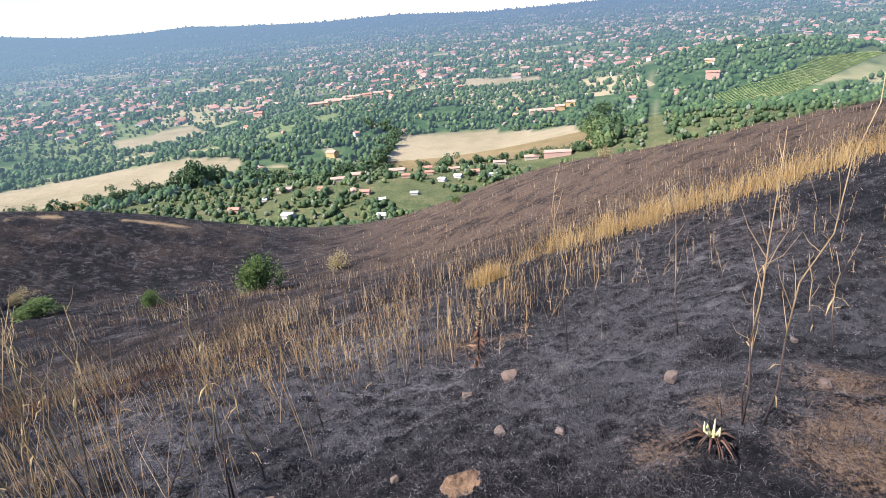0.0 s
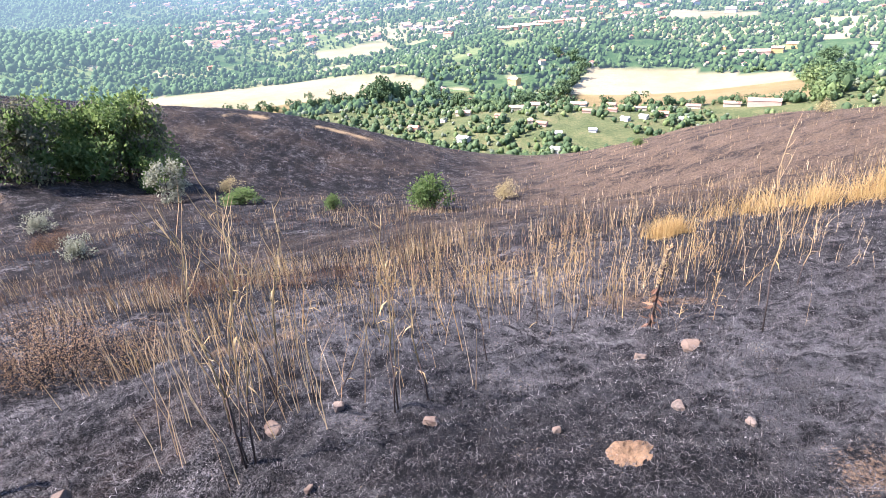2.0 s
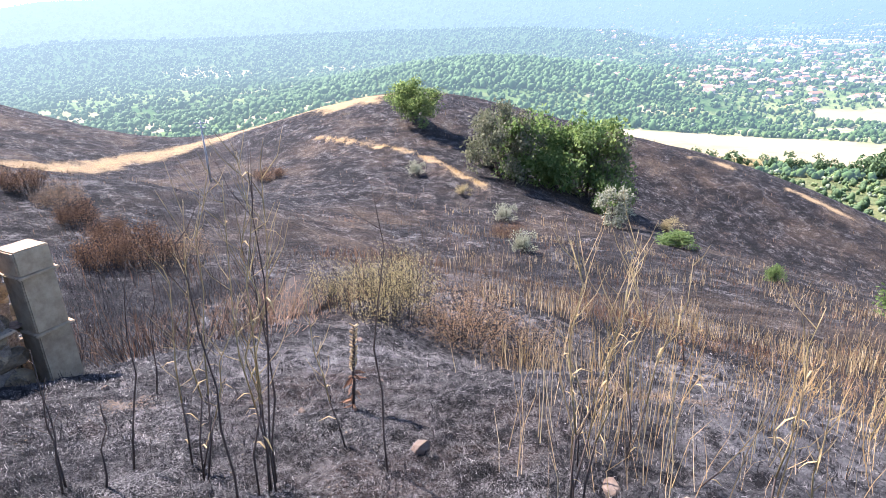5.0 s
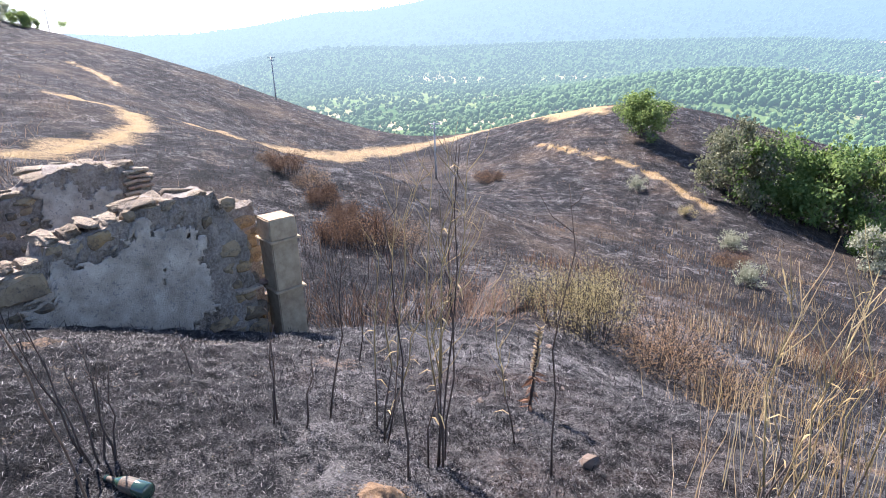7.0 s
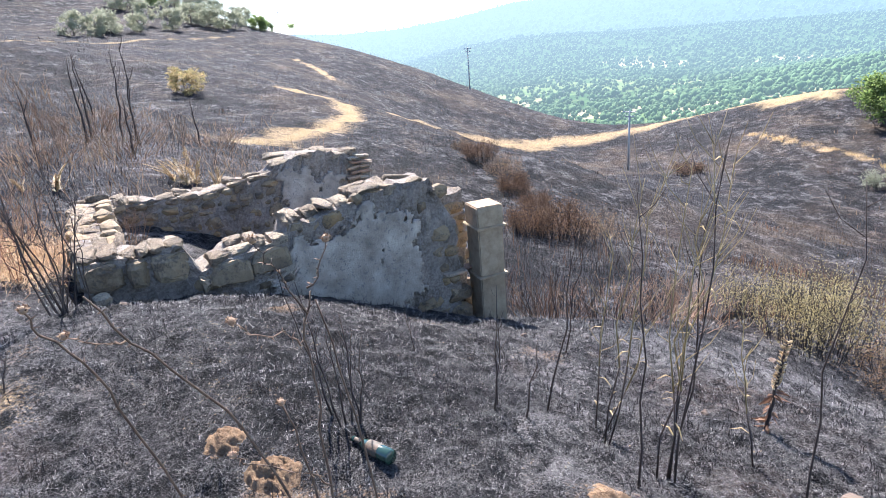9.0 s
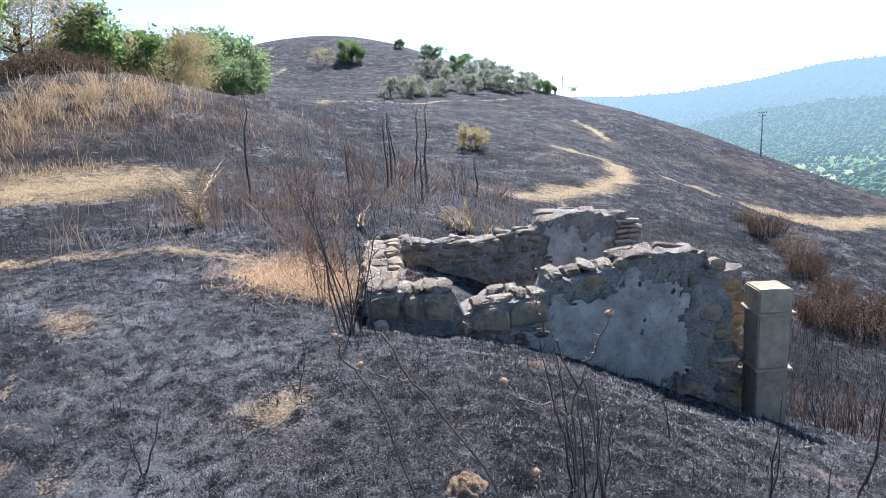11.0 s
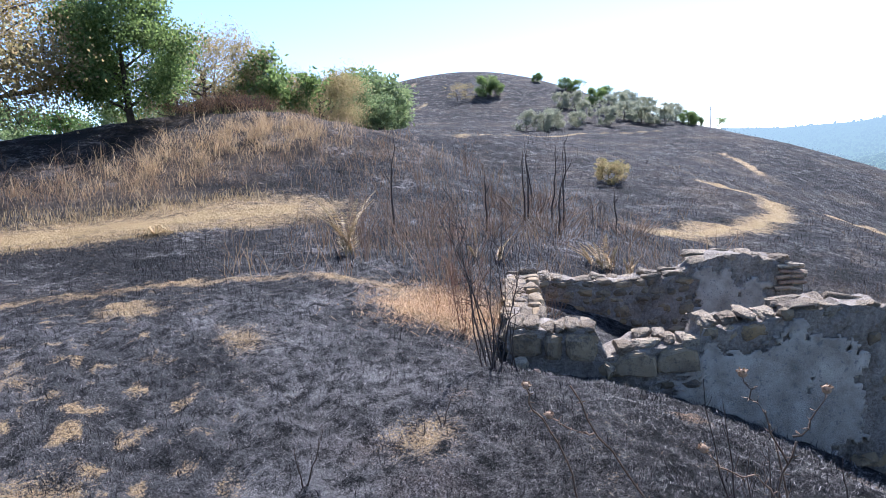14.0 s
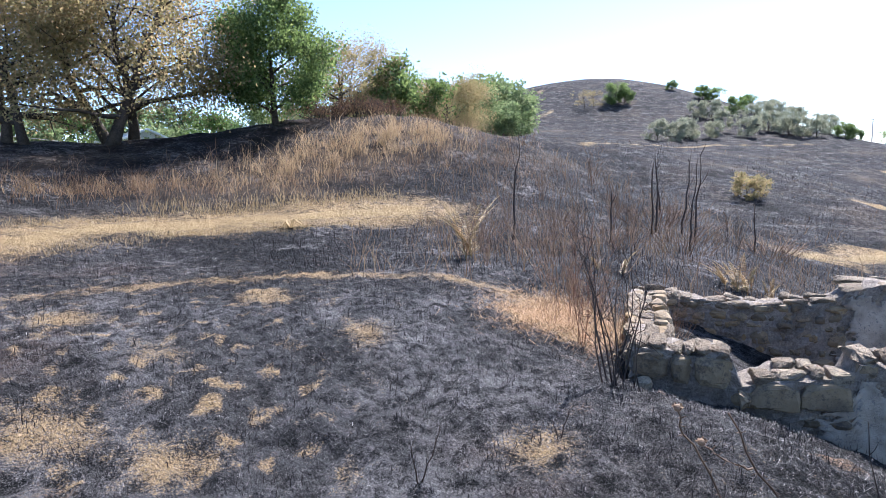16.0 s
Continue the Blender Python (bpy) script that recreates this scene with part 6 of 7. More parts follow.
def mullein(rows):
    rng = np.random.default_rng(9)
    for x, y, h, lx, ly in rows:
        ob = thing("mullein", "dried mullein spike with scorched seed heads", "dry plant", "mulleins", (x, y, gz(x, y) - 0.02))
        pts = bent((0, 0, 0), h, (lx, ly), rng, 6, 0.015)
        g = Geo()
        g.tube([tuple(p) for p in pts], [0.012, 0.012, 0.011, 0.010, 0.010, 0.009, 0.006], 6)
        part("stem", g, STALK_CHAR, ob, smooth=True)
        spike, rags = Geo(), Geo()
        for k in range(90):
            t = rng.uniform(0.5, 1.0)
            i = min(int(t * 6), 5)
            p = pts[i].lerp(pts[i + 1], t * 6 - i)
            a = rng.uniform(0, 6.28)
            d = Vector((math.cos(a), math.sin(a), 0.7))
            spike.tube([tuple(p), tuple(p + d * 0.025)], [0.006, 0.003], 4)
        for k in range(26):
            t = rng.uniform(0.05, 0.55)
            i = min(int(t * 6), 5)
            p = pts[i].lerp(pts[i + 1], t * 6 - i)
            a = rng.uniform(0, 6.28)
            rags.leaf(p, Vector((math.cos(a), math.sin(a), rng.uniform(-1.2, 0.1))), rng.uniform(0.04, 0.09), 0.025, bend=-0.3)
        part("seed_spike", spike, STRAW, ob)
        part("withered_leaves", rags, RUST, ob)


mullein((MULLEINS[0], MULLEINS[1], MULLEINS[3]))


def fern(rows):
    rng = np.random.default_rng(10)
    for x, y, h, lx, ly in rows:
        ob = thing("dry_fern", "dried golden fern beside the ruin's burnt bank", "fern", "dry ferns", (x, y, gz(x, y) - 0.02))
        for f in range(5):
            a, g = rng.uniform(0, 6.28), Geo()
            hh = h * rng.uniform(0.75, 1.1)
            out = Vector((math.cos(a), math.sin(a), 0)) * hh * 0.45 + Vector((lx, ly, 0)) * 0.5
            pts = [out * (t**1.5) + Vector((0, 0, hh * (t - 0.25 * t * t) * 1.2)) for t in np.linspace(0, 1, 9)]
            g.tube([tuple(p) for p in pts], [0.007 * (1.1 - 0.09 * i) for i in range(9)], 4)
            for i in range(2, 25):
                t = i / 25
                j = min(int(t * 8), 7)
                p = pts[j].lerp(pts[j + 1], t * 8 - j)
                side = out.cross(Vector((0, 0, 1))).normalized()
                for s in (-1, 1):
                    g.leaf(p, side * s + Vector((0, 0, 0.15)) + Vector(rng.normal(size=3)) * 0.15, hh * 0.26 * (1.05 - t), 0.022, up=pts[j + 1] - pts[j], bend=0.1)
            part("frond", g, STRAW, ob)


fern(FERNS)

# burnt scrub
def scrub_kit(seed, stems, leaves, foot_mat, leaf_m, leaf, upright=0.35):
    """Many thin upright burnt stems with withered leaves at their heads, one metre high."""
    rng, wood, crown = np.random.default_rng(seed), Geo(), Geo()
    for k in range(stems):
        a, d = rng.uniform(0, 6.28), math.sqrt(rng.uniform(0, 1)) * 0.62
        base = Vector((math.cos(a) * d, math.sin(a) * d, -0.06))
        h = rng.uniform(0.55, 1.0) * (1.05 - 0.35 * d)
        tip = base + Vector((math.cos(a) * upright * d + rng.normal() * 0.12, math.sin(a) * upright * d + rng.normal() * 0.12, h))
        mid = base.lerp(tip, 0.55) + Vector(rng.normal(size=3)) * 0.03
        wood.tube([tuple(base), tuple(mid), tuple(tip)], [0.007, 0.005, 0.0025], 3, False)
        for _ in range(3):
            q = mid.lerp(tip, rng.uniform(0, 0.7))
            wood.tube([tuple(q), tuple(q + Vector((rng.normal() * 0.09, rng.normal() * 0.09, rng.uniform(0.04, 0.16))))], [0.004, 0.002], 3, False)
        for _ in range(leaves // stems):
            p = mid.lerp(tip, rng.uniform(-0.2, 1.05)) + Vector(rng.normal(size=3)) * 0.085
            crown.leaf(p, Vector(rng.normal(size=3)), leaf * rng.uniform(0.6, 1.4), leaf * 0.6, bend=0.2)
    return wood.mesh("brushwood", foot_mat), crown.mesh("foliage", leaf_m)


BRAMBLE = scrub_kit(31, 60, 3000, CHAR, OLIVE, 0.026)
RUST_SCRUB = scrub_kit(32, 80, 3600, CHAR, RUST_PALE, 0.028, 0.6)
BURNT_HEDGE = scrub_kit(33, 110, 4200, CHAR, RUST_DARK, 0.045, 0.35)
TWIGS = scrub_kit(34, 44, 220, TWIG, RUST_PALE, 0.022, 0.7)


def plant_scrub(kit, name, label, x, y, h, wide, turn=0.0):
    ob = thing(name, label, "shrub", name + "s", (x, y, gz(x, y)), turn)
    for nm, me in zip(("brushwood", "foliage"), kit):
        part(nm, me, None, ob).scale = (wide, wide, h)


for i, (kit, x, y, h, w) in enumerate(((BRAMBLE, -6.5, 2.9, 1.0, 0.62), (BRAMBLE, -7.0, 3.4, 1.05, 0.7), (RUST_SCRUB, -6.0, 3.7, 0.62, 0.66), (RUST_SCRUB, -5.5, 4.3, 0.55, 0.62), (BRAMBLE, -7.6, 2.75, 0.95, 0.6), (RUST_SCRUB, -6.6, 4.2, 0.6, 0.8), (BRAMBLE, -8.6, 3.9, 0.9, 0.8), (TWIGS, -7.9, 1.9, 0.6, 0.9), (TWIGS, -7.3, 0.9, 0.6, 0.8), (TWIGS, -7.6, 0.1, 0.7, 0.7), (TWIGS, -6.6, 1.4, 0.5, 0.7))):
    plant_scrub(kit, "scorched_scrub", ("scorched olive scrub on charred stems", "rust-brown scorched scrub on charred stems", "bare charred brush on a burnt slope")[0 if kit is BRAMBLE else 1 if kit is RUST_SCRUB else 2], x, y, h, w, 40 * i)
for i, (x, y, h, w) in enumerate(((-15.2, 0.5, 1.15, 1.0), (-15.8, 1.4, 0.95, 0.9), (-14.6, -0.3, 0.9, 0.7), (-18.9, 0.2, 0.6, 0.5), (-20.4, -0.2, 0.85, 0.7), (-22.4, -0.9, 1.0, 0.8), (-23.9, -1.3, 1.2, 0.9), (-25.9, -2.5, 1.0, 1.0), (-28.0, -3.5, 0.7, 0.6), (-62.0, 14.9, 1.5, 2.0), (-9.6, -24.6, 0.9, 1.2), (-11.8, -25.6, 1.1, 1.4), (-13.6, -26.6, 1.0, 1.3), (-16.0, -27.0, 0.8, 1.0), (-29.5, 21.5, 1.0, 1.2))):
    plant_scrub(RUST_SCRUB if i in (1, 3, 6, 8) else BURNT_HEDGE, "burnt_bush", "dense burnt brown bush with a black foot", x, y, h, w, 70 * i)
for i, (x, y, h, w) in enumerate(((-9.4, -8.8, 0.8, 1.2), (-10.8, -8.0, 0.7, 1.1), (-8.0, -9.6, 0.9, 1.0), (-12.5, -9.5, 0.8, 1.4), (-7.2, -8.2, 0.7, 0.9), (-13.8, -11.2, 0.9, 1.6), (-10.2, -11.4, 0.9, 1.3), (-16, -12.5, 0.8, 1.8), (-5.2, -5.4, 0.9, 0.5), (-5.6, -6.2, 0.8, 0.6), (-7.8, -11.2, 0.7, 1.0), (-18.5, -10.4, 0.6, 1.5), (-15.0, -8.6, 0.6, 1.5), (-5.75, -4.55, 0.55, 0.4), (-6.4, -3.0, 0.5, 0.45), (-4.95, -3.95, 0.45, 0.3))):
    plant_scrub(TWIGS, "dead_brush", "bare brown dead brush on the burnt bank", x, y, h * 0.8, w * 0.85, 55 * i)


def bare_shrub(seed, stems, height):
    """A leafless shrub: leaning stems that fork twice into fine twigs."""
    rng, wood = np.random.default_rng(seed), Geo()
    for k in range(stems):
        a = rng.uniform(0, 6.28)
        p = Vector((math.cos(a), math.sin(a), 0)) * 0.05 * height * rng.uniform(0, 1) + Vector((0, 0, -0.05))
        d = Vector((math.cos(a) * rng.uniform(0, 0.4), math.sin(a) * rng.uniform(0, 0.4), 1)).normalized()
        h = height * rng.uniform(0.5, 1.0)
        pts = [p]
        for i in range(6):
            d = (d + Vector(rng.normal(size=3)) * 0.09).normalized()
            pts.append(pts[-1] + d * h / 6)
        r0 = 0.0048 * height * rng.uniform(0.6, 1.2)
        wood.tube([tuple(q) for q in pts], [r0 * (1 - 0.13 * i) for i in range(7)], 4, False)
        for q in pts[2:]:
            for _ in range(2):
                e = (d + Vector(rng.normal(size=3)) * 0.55).normalized()
                m = q + e * h * rng.uniform(0.08, 0.22)
                wood.tube([tuple(q), tuple(q.lerp(m, 0.5) + Vector(rng.normal(size=3)) * 0.01), tuple(m)], [r0 * 0.45, r0 * 0.35, r0 * 0.2], 3, False)
                for _ in range(2):
                    g2 = (e + Vector(rng.normal(size=3)) * 0.6).normalized()
                    b = q.lerp(m, rng.uniform(0.4, 1.0))
                    wood.tube([tuple(b), tuple(b + g2 * h * rng.uniform(0.04, 0.12))], [r0 * 0.28, r0 * 0.14], 3, False)
    return wood


RED_TWIG = plain_mat("reddish_twig", (0.16, 0.075, 0.045), (0.38, 0.20, 0.12), 14, 0.85, 0.3, 0.002)
BARE_DARK = [bare_shrub(140 + i, 8, 1.0).mesh("brushwood", STALK_CHAR) for i in range(2)]
BARE_THIN = bare_shrub(146, 7, 1.0).mesh("brushwood", STALK_CHAR)
BARE_RED = bare_shrub(147, 7, 1.0).mesh("brushwood", RED_TWIG)
BARE_BROWN = [bare_shrub(150 + i, 10, 1.0).mesh("brushwood", TWIG) for i in range(2)]
for i, (mesh, x, y, h) in enumerate((
    (BARE_THIN, -3.50, -3.42, 1.75), (BARE_RED, -4.2, -4.45, 1.25), (BARE_BROWN[0], -7.6, -10.8, 1.3), (BARE_BROWN[1], -9.0, -10.0, 1.2), (BARE_BROWN[0], -10.3, -9.0, 1.1), (BARE_DARK[0], -11.2, -9.8, 1.3), (BARE_BROWN[1], -12.0, -11.0, 1.5),
    (BARE_BROWN[0], -9.6, -12.4, 1.4), (BARE_BROWN[1], -13.5, -12.2, 1.3), (BARE_BROWN[0], -15.2, -11.6, 1.2), (BARE_BROWN[1], -8.2, -8.6, 0.9), (BARE_DARK[1], -16.4, -10.6, 1.2), (BARE_BROWN[0], -17.8, -13.0, 1.4),
    (BARE_BROWN[1], -6.6, -9.4, 0.9), (BARE_DARK[0], -14.3, -9.0, 1.0), (BARE_BROWN[0], -12.6, -14.4, 1.6), (BARE_BROWN[1], -16.6, -16.2, 1.6), (BARE_DARK[1], -19.6, -12.2, 1.0), (BARE_BROWN[1], -5.2, -7.4, 0.7),
    (BARE_DARK[0], -7.7, -0.6, 0.9), (BARE_DARK[1], -7.3, 0.6, 0.8), (BARE_DARK[0], -8.4, 1.2, 0.9), (BARE_BROWN[0], -7.6, 1.7, 0.8), (BARE_DARK[1], -9.2, 0.2, 0.8), (BARE_DARK[0], -6.9, -0.1, 0.8), (BARE_BROWN[1], -8.9, 2.0, 0.9), (BARE_DARK[1], -10.2, 1.0, 0.9))):
    ob = thing("bare_shrub", "leafless fire-killed shrub with fine brown and black twigs", "shrub", "bare shrubs", (x, y, gz(x, y)), 47 * i)
    part("brushwood", mesh, None, ob).scale = (h * 0.9, h * 0.9, h)

RED_TWIGS = scrub_kit(35, 18, 200, TWIG, STRAW_RED, 0.024, 0.5)
for x, y, h, w, tn in ((-4.25, -4.75, 1.05, 0.34, 0), (-4.55, -4.3, 0.85, 0.3, 80), (-4.9, -5.2, 0.55, 0.5, 150)):
    plant_scrub(RED_TWIGS, "dead_weed", "tall reddish dead weeds beside the ruin's corner", x, y, h, w, tn)

# fields of stalks and grass
BANK_GOLD = leaf_mat("bank_gold", ((0.0, (0.20, 0.12, 0.06)), (0.5, (0.38, 0.25, 0.13)), (1.0, (0.58, 0.43, 0.25))), 0.4, 0.7)
def near_eye(x, y):
    return np.hypot(x, y) < 1.5


def blades(name, label, n, draw, height, width, mat, seed, lean=0.25, flat=0.0, curl=False):
    """Upright or lying blades, three points each, in one mesh. draw gives places."""
    rng = np.random.default_rng(seed)
    x, y, k = draw(rng, n)
    keep = ~near_eye(x, y)
    x, y, k = x[keep], y[keep], k[keep]
    n = len(x)
    z = ground_z(x, y)
    h = height * k * rng.uniform(0.55, 1.3, n)
    w = np.maximum(width * k, np.hypot(x, y) / 1900) * rng.uniform(0.7, 1.3, n)
    a, b = rng.uniform(0, 2 * np.pi, n), rng.uniform(0, 2 * np.pi, n)
    out = h * (lean * rng.normal(size=n) if not flat else flat * rng.uniform(0.6, 1.6, n))
    s = np.stack([np.cos(b) * w / 2, np.sin(b) * w / 2, 0 * w], 1)
    p = np.stack([x, y, z - 0.01], 1)
    side = np.stack([np.cos(a) * out, np.sin(a) * out, 0 * out], 1)
    rise = np.stack([0 * h, 0 * h, h], 1)
    tip = p + side + rise
    if curl:
        over = np.stack([-np.sin(a), np.cos(a), 0 * a], 1) * (rng.normal(size=n) * out * 0.35)[:, None]
        mid = p + side * 0.55 + rise * 1.1 + over
        tip = p + side + rise * 0.5
        verts = np.stack([p - s, p + s, mid + s * 0.9, mid - s * 0.9, tip + s * 0.3, tip - s * 0.3], 1).reshape(-1, 3)
        k = (np.arange(n) * 6)[:, None]
        quads = np.concatenate([k + np.array([[0, 1, 2, 3]]), k + np.array([[3, 2, 4, 5]])], 1).ravel().astype(np.int32)
    elif flat:
        verts = np.stack([p - s, p + s, tip + s * 0.25, tip - s * 0.25], 1).reshape(-1, 3)
        quads = np.arange(4 * n, dtype=np.int32)
    else:
        kink = rng.normal(size=(n, 3)) * h[:, None] * 0.05
        mid = p + side * 0.3 + rise * 0.55 + kink
        verts = np.stack([p - s, p + s, mid + s * 0.8, mid - s * 0.8, tip + s * 0.25, tip - s * 0.25], 1).reshape(-1, 3)
        k = (np.arange(n) * 6)[:, None]
        quads = np.concatenate([k + np.array([[0, 1, 2, 3]]), k + np.array([[3, 2, 4, 5]])], 1).ravel().astype(np.int32)
    me = bpy.data.meshes.new(name)
    me.vertices.add(len(verts))
    me.vertices.foreach_set("co", verts.ravel())
    me.loops.add(len(quads))
    me.loops.foreach_set("vertex_index", quads)
    me.polygons.add(len(quads) // 4)
    me.polygons.foreach_set("loop_start", np.arange(0, len(quads), 4, dtype=np.int32))
    me.polygons.foreach_set("loop_total", np.full(len(quads) // 4, 4, np.int32))
    me.update(calc_edges=True)
    me.materials.append(mat)
    return tagged(new(name, me), label, "grass", kind="stuff")


def ring(az0, az1, r0, r1, keep=None, grow_r=0.0):
    """Places between two bearings and two distances, denser near."""
    def draw(rng, n):
        az, r = rng.uniform(az0, az1, n), np.exp(rng.uniform(math.log(r0), math.log(r1), n))
        x, y = polar(az, r)
        ok = np.ones(n, bool) if keep is None else keep(x, y, rng)
        in_hut = inside_hut(x, y)
        ok &= ~in_hut
        return x[ok], y[ok], (r[ok] / r0) ** grow_r
    return draw


def inside_hut(x, y):
    s = (x - HUT_A.x) * HUT_U.x + (y - HUT_A.y) * HUT_U.y
    d = (x - HUT_A.x) * HUT_V.x + (y - HUT_A.y) * HUT_V.y
    return (s > -0.03) & (s < 3.7) & (d > -0.05) & (d < 3.0)


def along(pts, spread, size=1.0, tuft=0.0):
    """Places along a line; tuft breaks them into tufts of uneven height."""
    def draw(rng, n):
        k = rng.integers(0, len(pts) - 1, n)
        t = rng.uniform(0, 1, n)
        p = np.array(pts, float)
        q = p[k] + (p[k + 1] - p[k]) * t[:, None] + rng.normal(size=(n, 2)) * spread
        x, y, z = q[:, 0], q[:, 1], np.full(n, size)
        if tuft:
            w = waves(x, y, tuft, 130, 2)
            ok = w > rng.uniform(-0.45, 0.55, n)
            x, y, z = x[ok], y[ok], z[ok] * (0.75 + 0.6 * w[ok])
        return x, y, z
    return draw


def round_spot(cx, cy, spread, size=1.0):
    def draw(rng, n):
        return cx + rng.normal(size=n) * spread, cy + rng.normal(size=n) * spread, np.full(n, size)
    return draw


black = lambda x, y, rng: (from_line(x, y, TRACK_NEAR) > 1.2) & (from_line(x, y, THATCH) > 0.3)
patchy = lambda lo, scale, seed: (lambda x, y, rng: black(x, y, rng) & (waves(x, y, scale, seed) > lo))
burnt_land = lambda x, y, rng: (land(x, y) > -38) & (from_line(x, y, TRACK_FAR) > 1.5) & (from_line(x, y, TRACK_BEND) > 1.5) & (from_line(x, y, TRACK_NEAR) > 1.5)
blades("burnt_stubble", "black and grey burnt grass stubble", 190000, ring(-46, 186, 1.5, 6, black, 0.4), 0.013, 0.0013, BLADE_BURNT, 81, flat=1.9, curl=True)
blades("burnt_stubble", "grey burnt grass stubble farther off", 120000, ring(-46, 186, 6, 24, black, 0.3), 0.026, 0.0036, BLADE_BURNT, 80, flat=1.5)
blades("burnt_stubble", "short upright charred grass tufts", 60000, ring(-46, 186, 1.6, 22, patchy(-0.1, 0.8, 82), 0.45), 0.040, 0.003, CHAR, 83, 0.5)
blades("pale_litter", "pale dead grass litter on burnt ground", 52000, ring(-46, 186, 1.6, 12, patchy(-0.15, 1.6, 84), 0.5), 0.007, 0.0012, PALE_ASH, 85, flat=2.3, curl=True)
# stalks over the burnt slopes
clumpy = lambda x, y, rng: (waves(x, y, 1.1, 120, 2) + 0.6 * waves(x, y, 4, 121) > rng.uniform(0.0, 1.0, len(x)))
slope_belt = lambda x, y, rng: burnt_land(x, y, rng) & (waves(x, y, 5.0, 86) + 0.5 * waves(x, y, 1.3, 87, 2) > rng.uniform(-0.5, 0.6, len(x)))
blades("dry_stalk_field", "field of thin golden dry stalks on the burnt slope", 500, ring(-8, 52, 4.0, 11, clumpy, 0.25), 0.42, 0.0042, GOLD, 88, 0.12)
blades("dry_stalk_field", "field of thin straw stalks on the burnt slope", 700, ring(-44, 20, 5.5, 14, clumpy, 0.2), 0.36, 0.0042, STRAW, 89, 0.12)
blades("dry_stalk_field", "dry brown stalks on the far burnt slope", 9000, ring(-46, 22, 11, 112, slope_belt, 0.12), 0.36, 0.010, BROWN, 90, 0.15)
blades("dry_stalk_field", "straw-coloured stalks on the far burnt slope", 5000, ring(-46, 24, 11, 112, slope_belt, 0.12), 0.40, 0.012, STRAW, 91, 0.15)
blades("dry_stalk_field", "thin dead stalks over the gully and spur", 8000, ring(18, 66, 9, 105, slope_belt, 0.15), 0.36, 0.01, BROWN, 92, 0.15)
blades("dry_stalk_field", "straw stalks along the gully's terraces", 8000, ring(14, 60, 9, 50, patchy(0.25, 9, 93), 0.1), 0.42, 0.01, STRAW, 94, 0.15)
blades("dry_stalk_field", "rust-coloured dead growth in the gully", 9000, ring(20, 75, 8, 40, patchy(0.3, 6, 95), 0.1), 0.24, 0.012, RUST, 96, 0.4)
def weeds(name, label, n, draw, height, thick, mat, seed):
    """Clumps of thin dead weeds: charred feet, branching dry tops."""
    rng = np.random.default_rng(seed)
    xs, ys, ks = draw(rng, n)
    feet, tops = Geo(), Geo()
    for x, y, k in zip(xs, ys, ks):
        for _ in range(rng.integers(1, 6)):
            px, py = x + rng.normal() * 0.07, y + rng.normal() * 0.07
            r = math.hypot(px, py)
            if r < 1.8:
                continue
            h, w = height * k * rng.uniform(0.45, 1.25), max(thick, r / 4200)
            p = Vector((px, py, gz(px, py) - 0.02))
            d = Vector((rng.normal() * 0.13, rng.normal() * 0.13, 1)).normalized()
            pts = [p]
            for i in range(5):
                d = (d + Vector(rng.normal(size=3)) * 0.06).normalized()
                pts.append(pts[-1] + d * h / 5)
            feet.tube([tuple(q) for q in pts[:3]], [w, w * 0.9, w * 0.8], 3, False)
            tops.tube([tuple(q) for q in pts[2:]], [w * 0.8, w * 0.7, w * 0.55, w * 0.3], 3, False)
            for _ in range(7):
                t = rng.uniform(1.8, 5)
                i = min(int(t), 4)
                q = pts[i].lerp(pts[i + 1], t - i)
                e = (d + Vector(rng.normal(size=3)) * 0.5).normalized()
                m = q + e * h * rng.uniform(0.06, 0.2)
                tops.tube([tuple(q), tuple(m)], [w * 0.55, w * 0.35], 3, False)
                f = Vector(rng.normal(size=3)).normalized()
                tops.leaf(m, f, 0.012, 0.006)
    ob = tagged(thing(name, label, "dry plant"), kind="stuff")
    part("feet", feet, STALK_CHAR, ob, "charred stem feet")
    part("stems", tops, mat, ob, "branching dry stems")


weeds("dry_weeds", "clumps of branching golden dead weeds on the burnt slope", 420, ring(-10, 52, 3.6, 11, clumpy, 0.2), 0.46, 0.0022, GOLD, 161)
weeds("dry_weeds", "clumps of branching straw-coloured dead weeds", 420, ring(-44, 20, 4.5, 13, clumpy, 0.2), 0.40, 0.0022, STRAW, 162)
weeds("dry_weeds", "rust-coloured dead weeds across the slope", 330, ring(2, 48, 6.5, 14, patchy(0.05, 2.5, 163), 0.1), 0.34, 0.0025, RUST_PALE, 164)
STEM_OCHRE = leaf_mat("ochre_stems", ((0.0, (0.09, 0.052, 0.032)), (0.6, (0.22, 0.135, 0.08)), (1.0, (0.38, 0.26, 0.16))), 0.25, 0.8)
thicket = lambda x, y, rng: burnt_land(x, y, rng) & (waves(x, y, 5, 131) + 0.5 * waves(x, y, 1.4, 132, 2) > rng.uniform(-0.6, 0.7, len(x)))
blades("dead_stems", "thin brown dead stems standing over the burnt bank", 2300, ring(110, 152, 8, 30, thicket, 0.15), 0.5, 0.006, STEM_OCHRE, 133, 0.7)
blades("dead_stems", "reddish brown dead stems over the burnt bank", 1900, ring(114, 158, 8, 34, thicket, 0.15), 0.42, 0.007, RUST_PALE, 134, 0.8)
blades("dead_stems", "charred thin stems below the ruin", 2200, ring(78, 100, 6.6, 14, thicket, 0.1), 0.45, 0.005, CHAR, 135, 0.3)
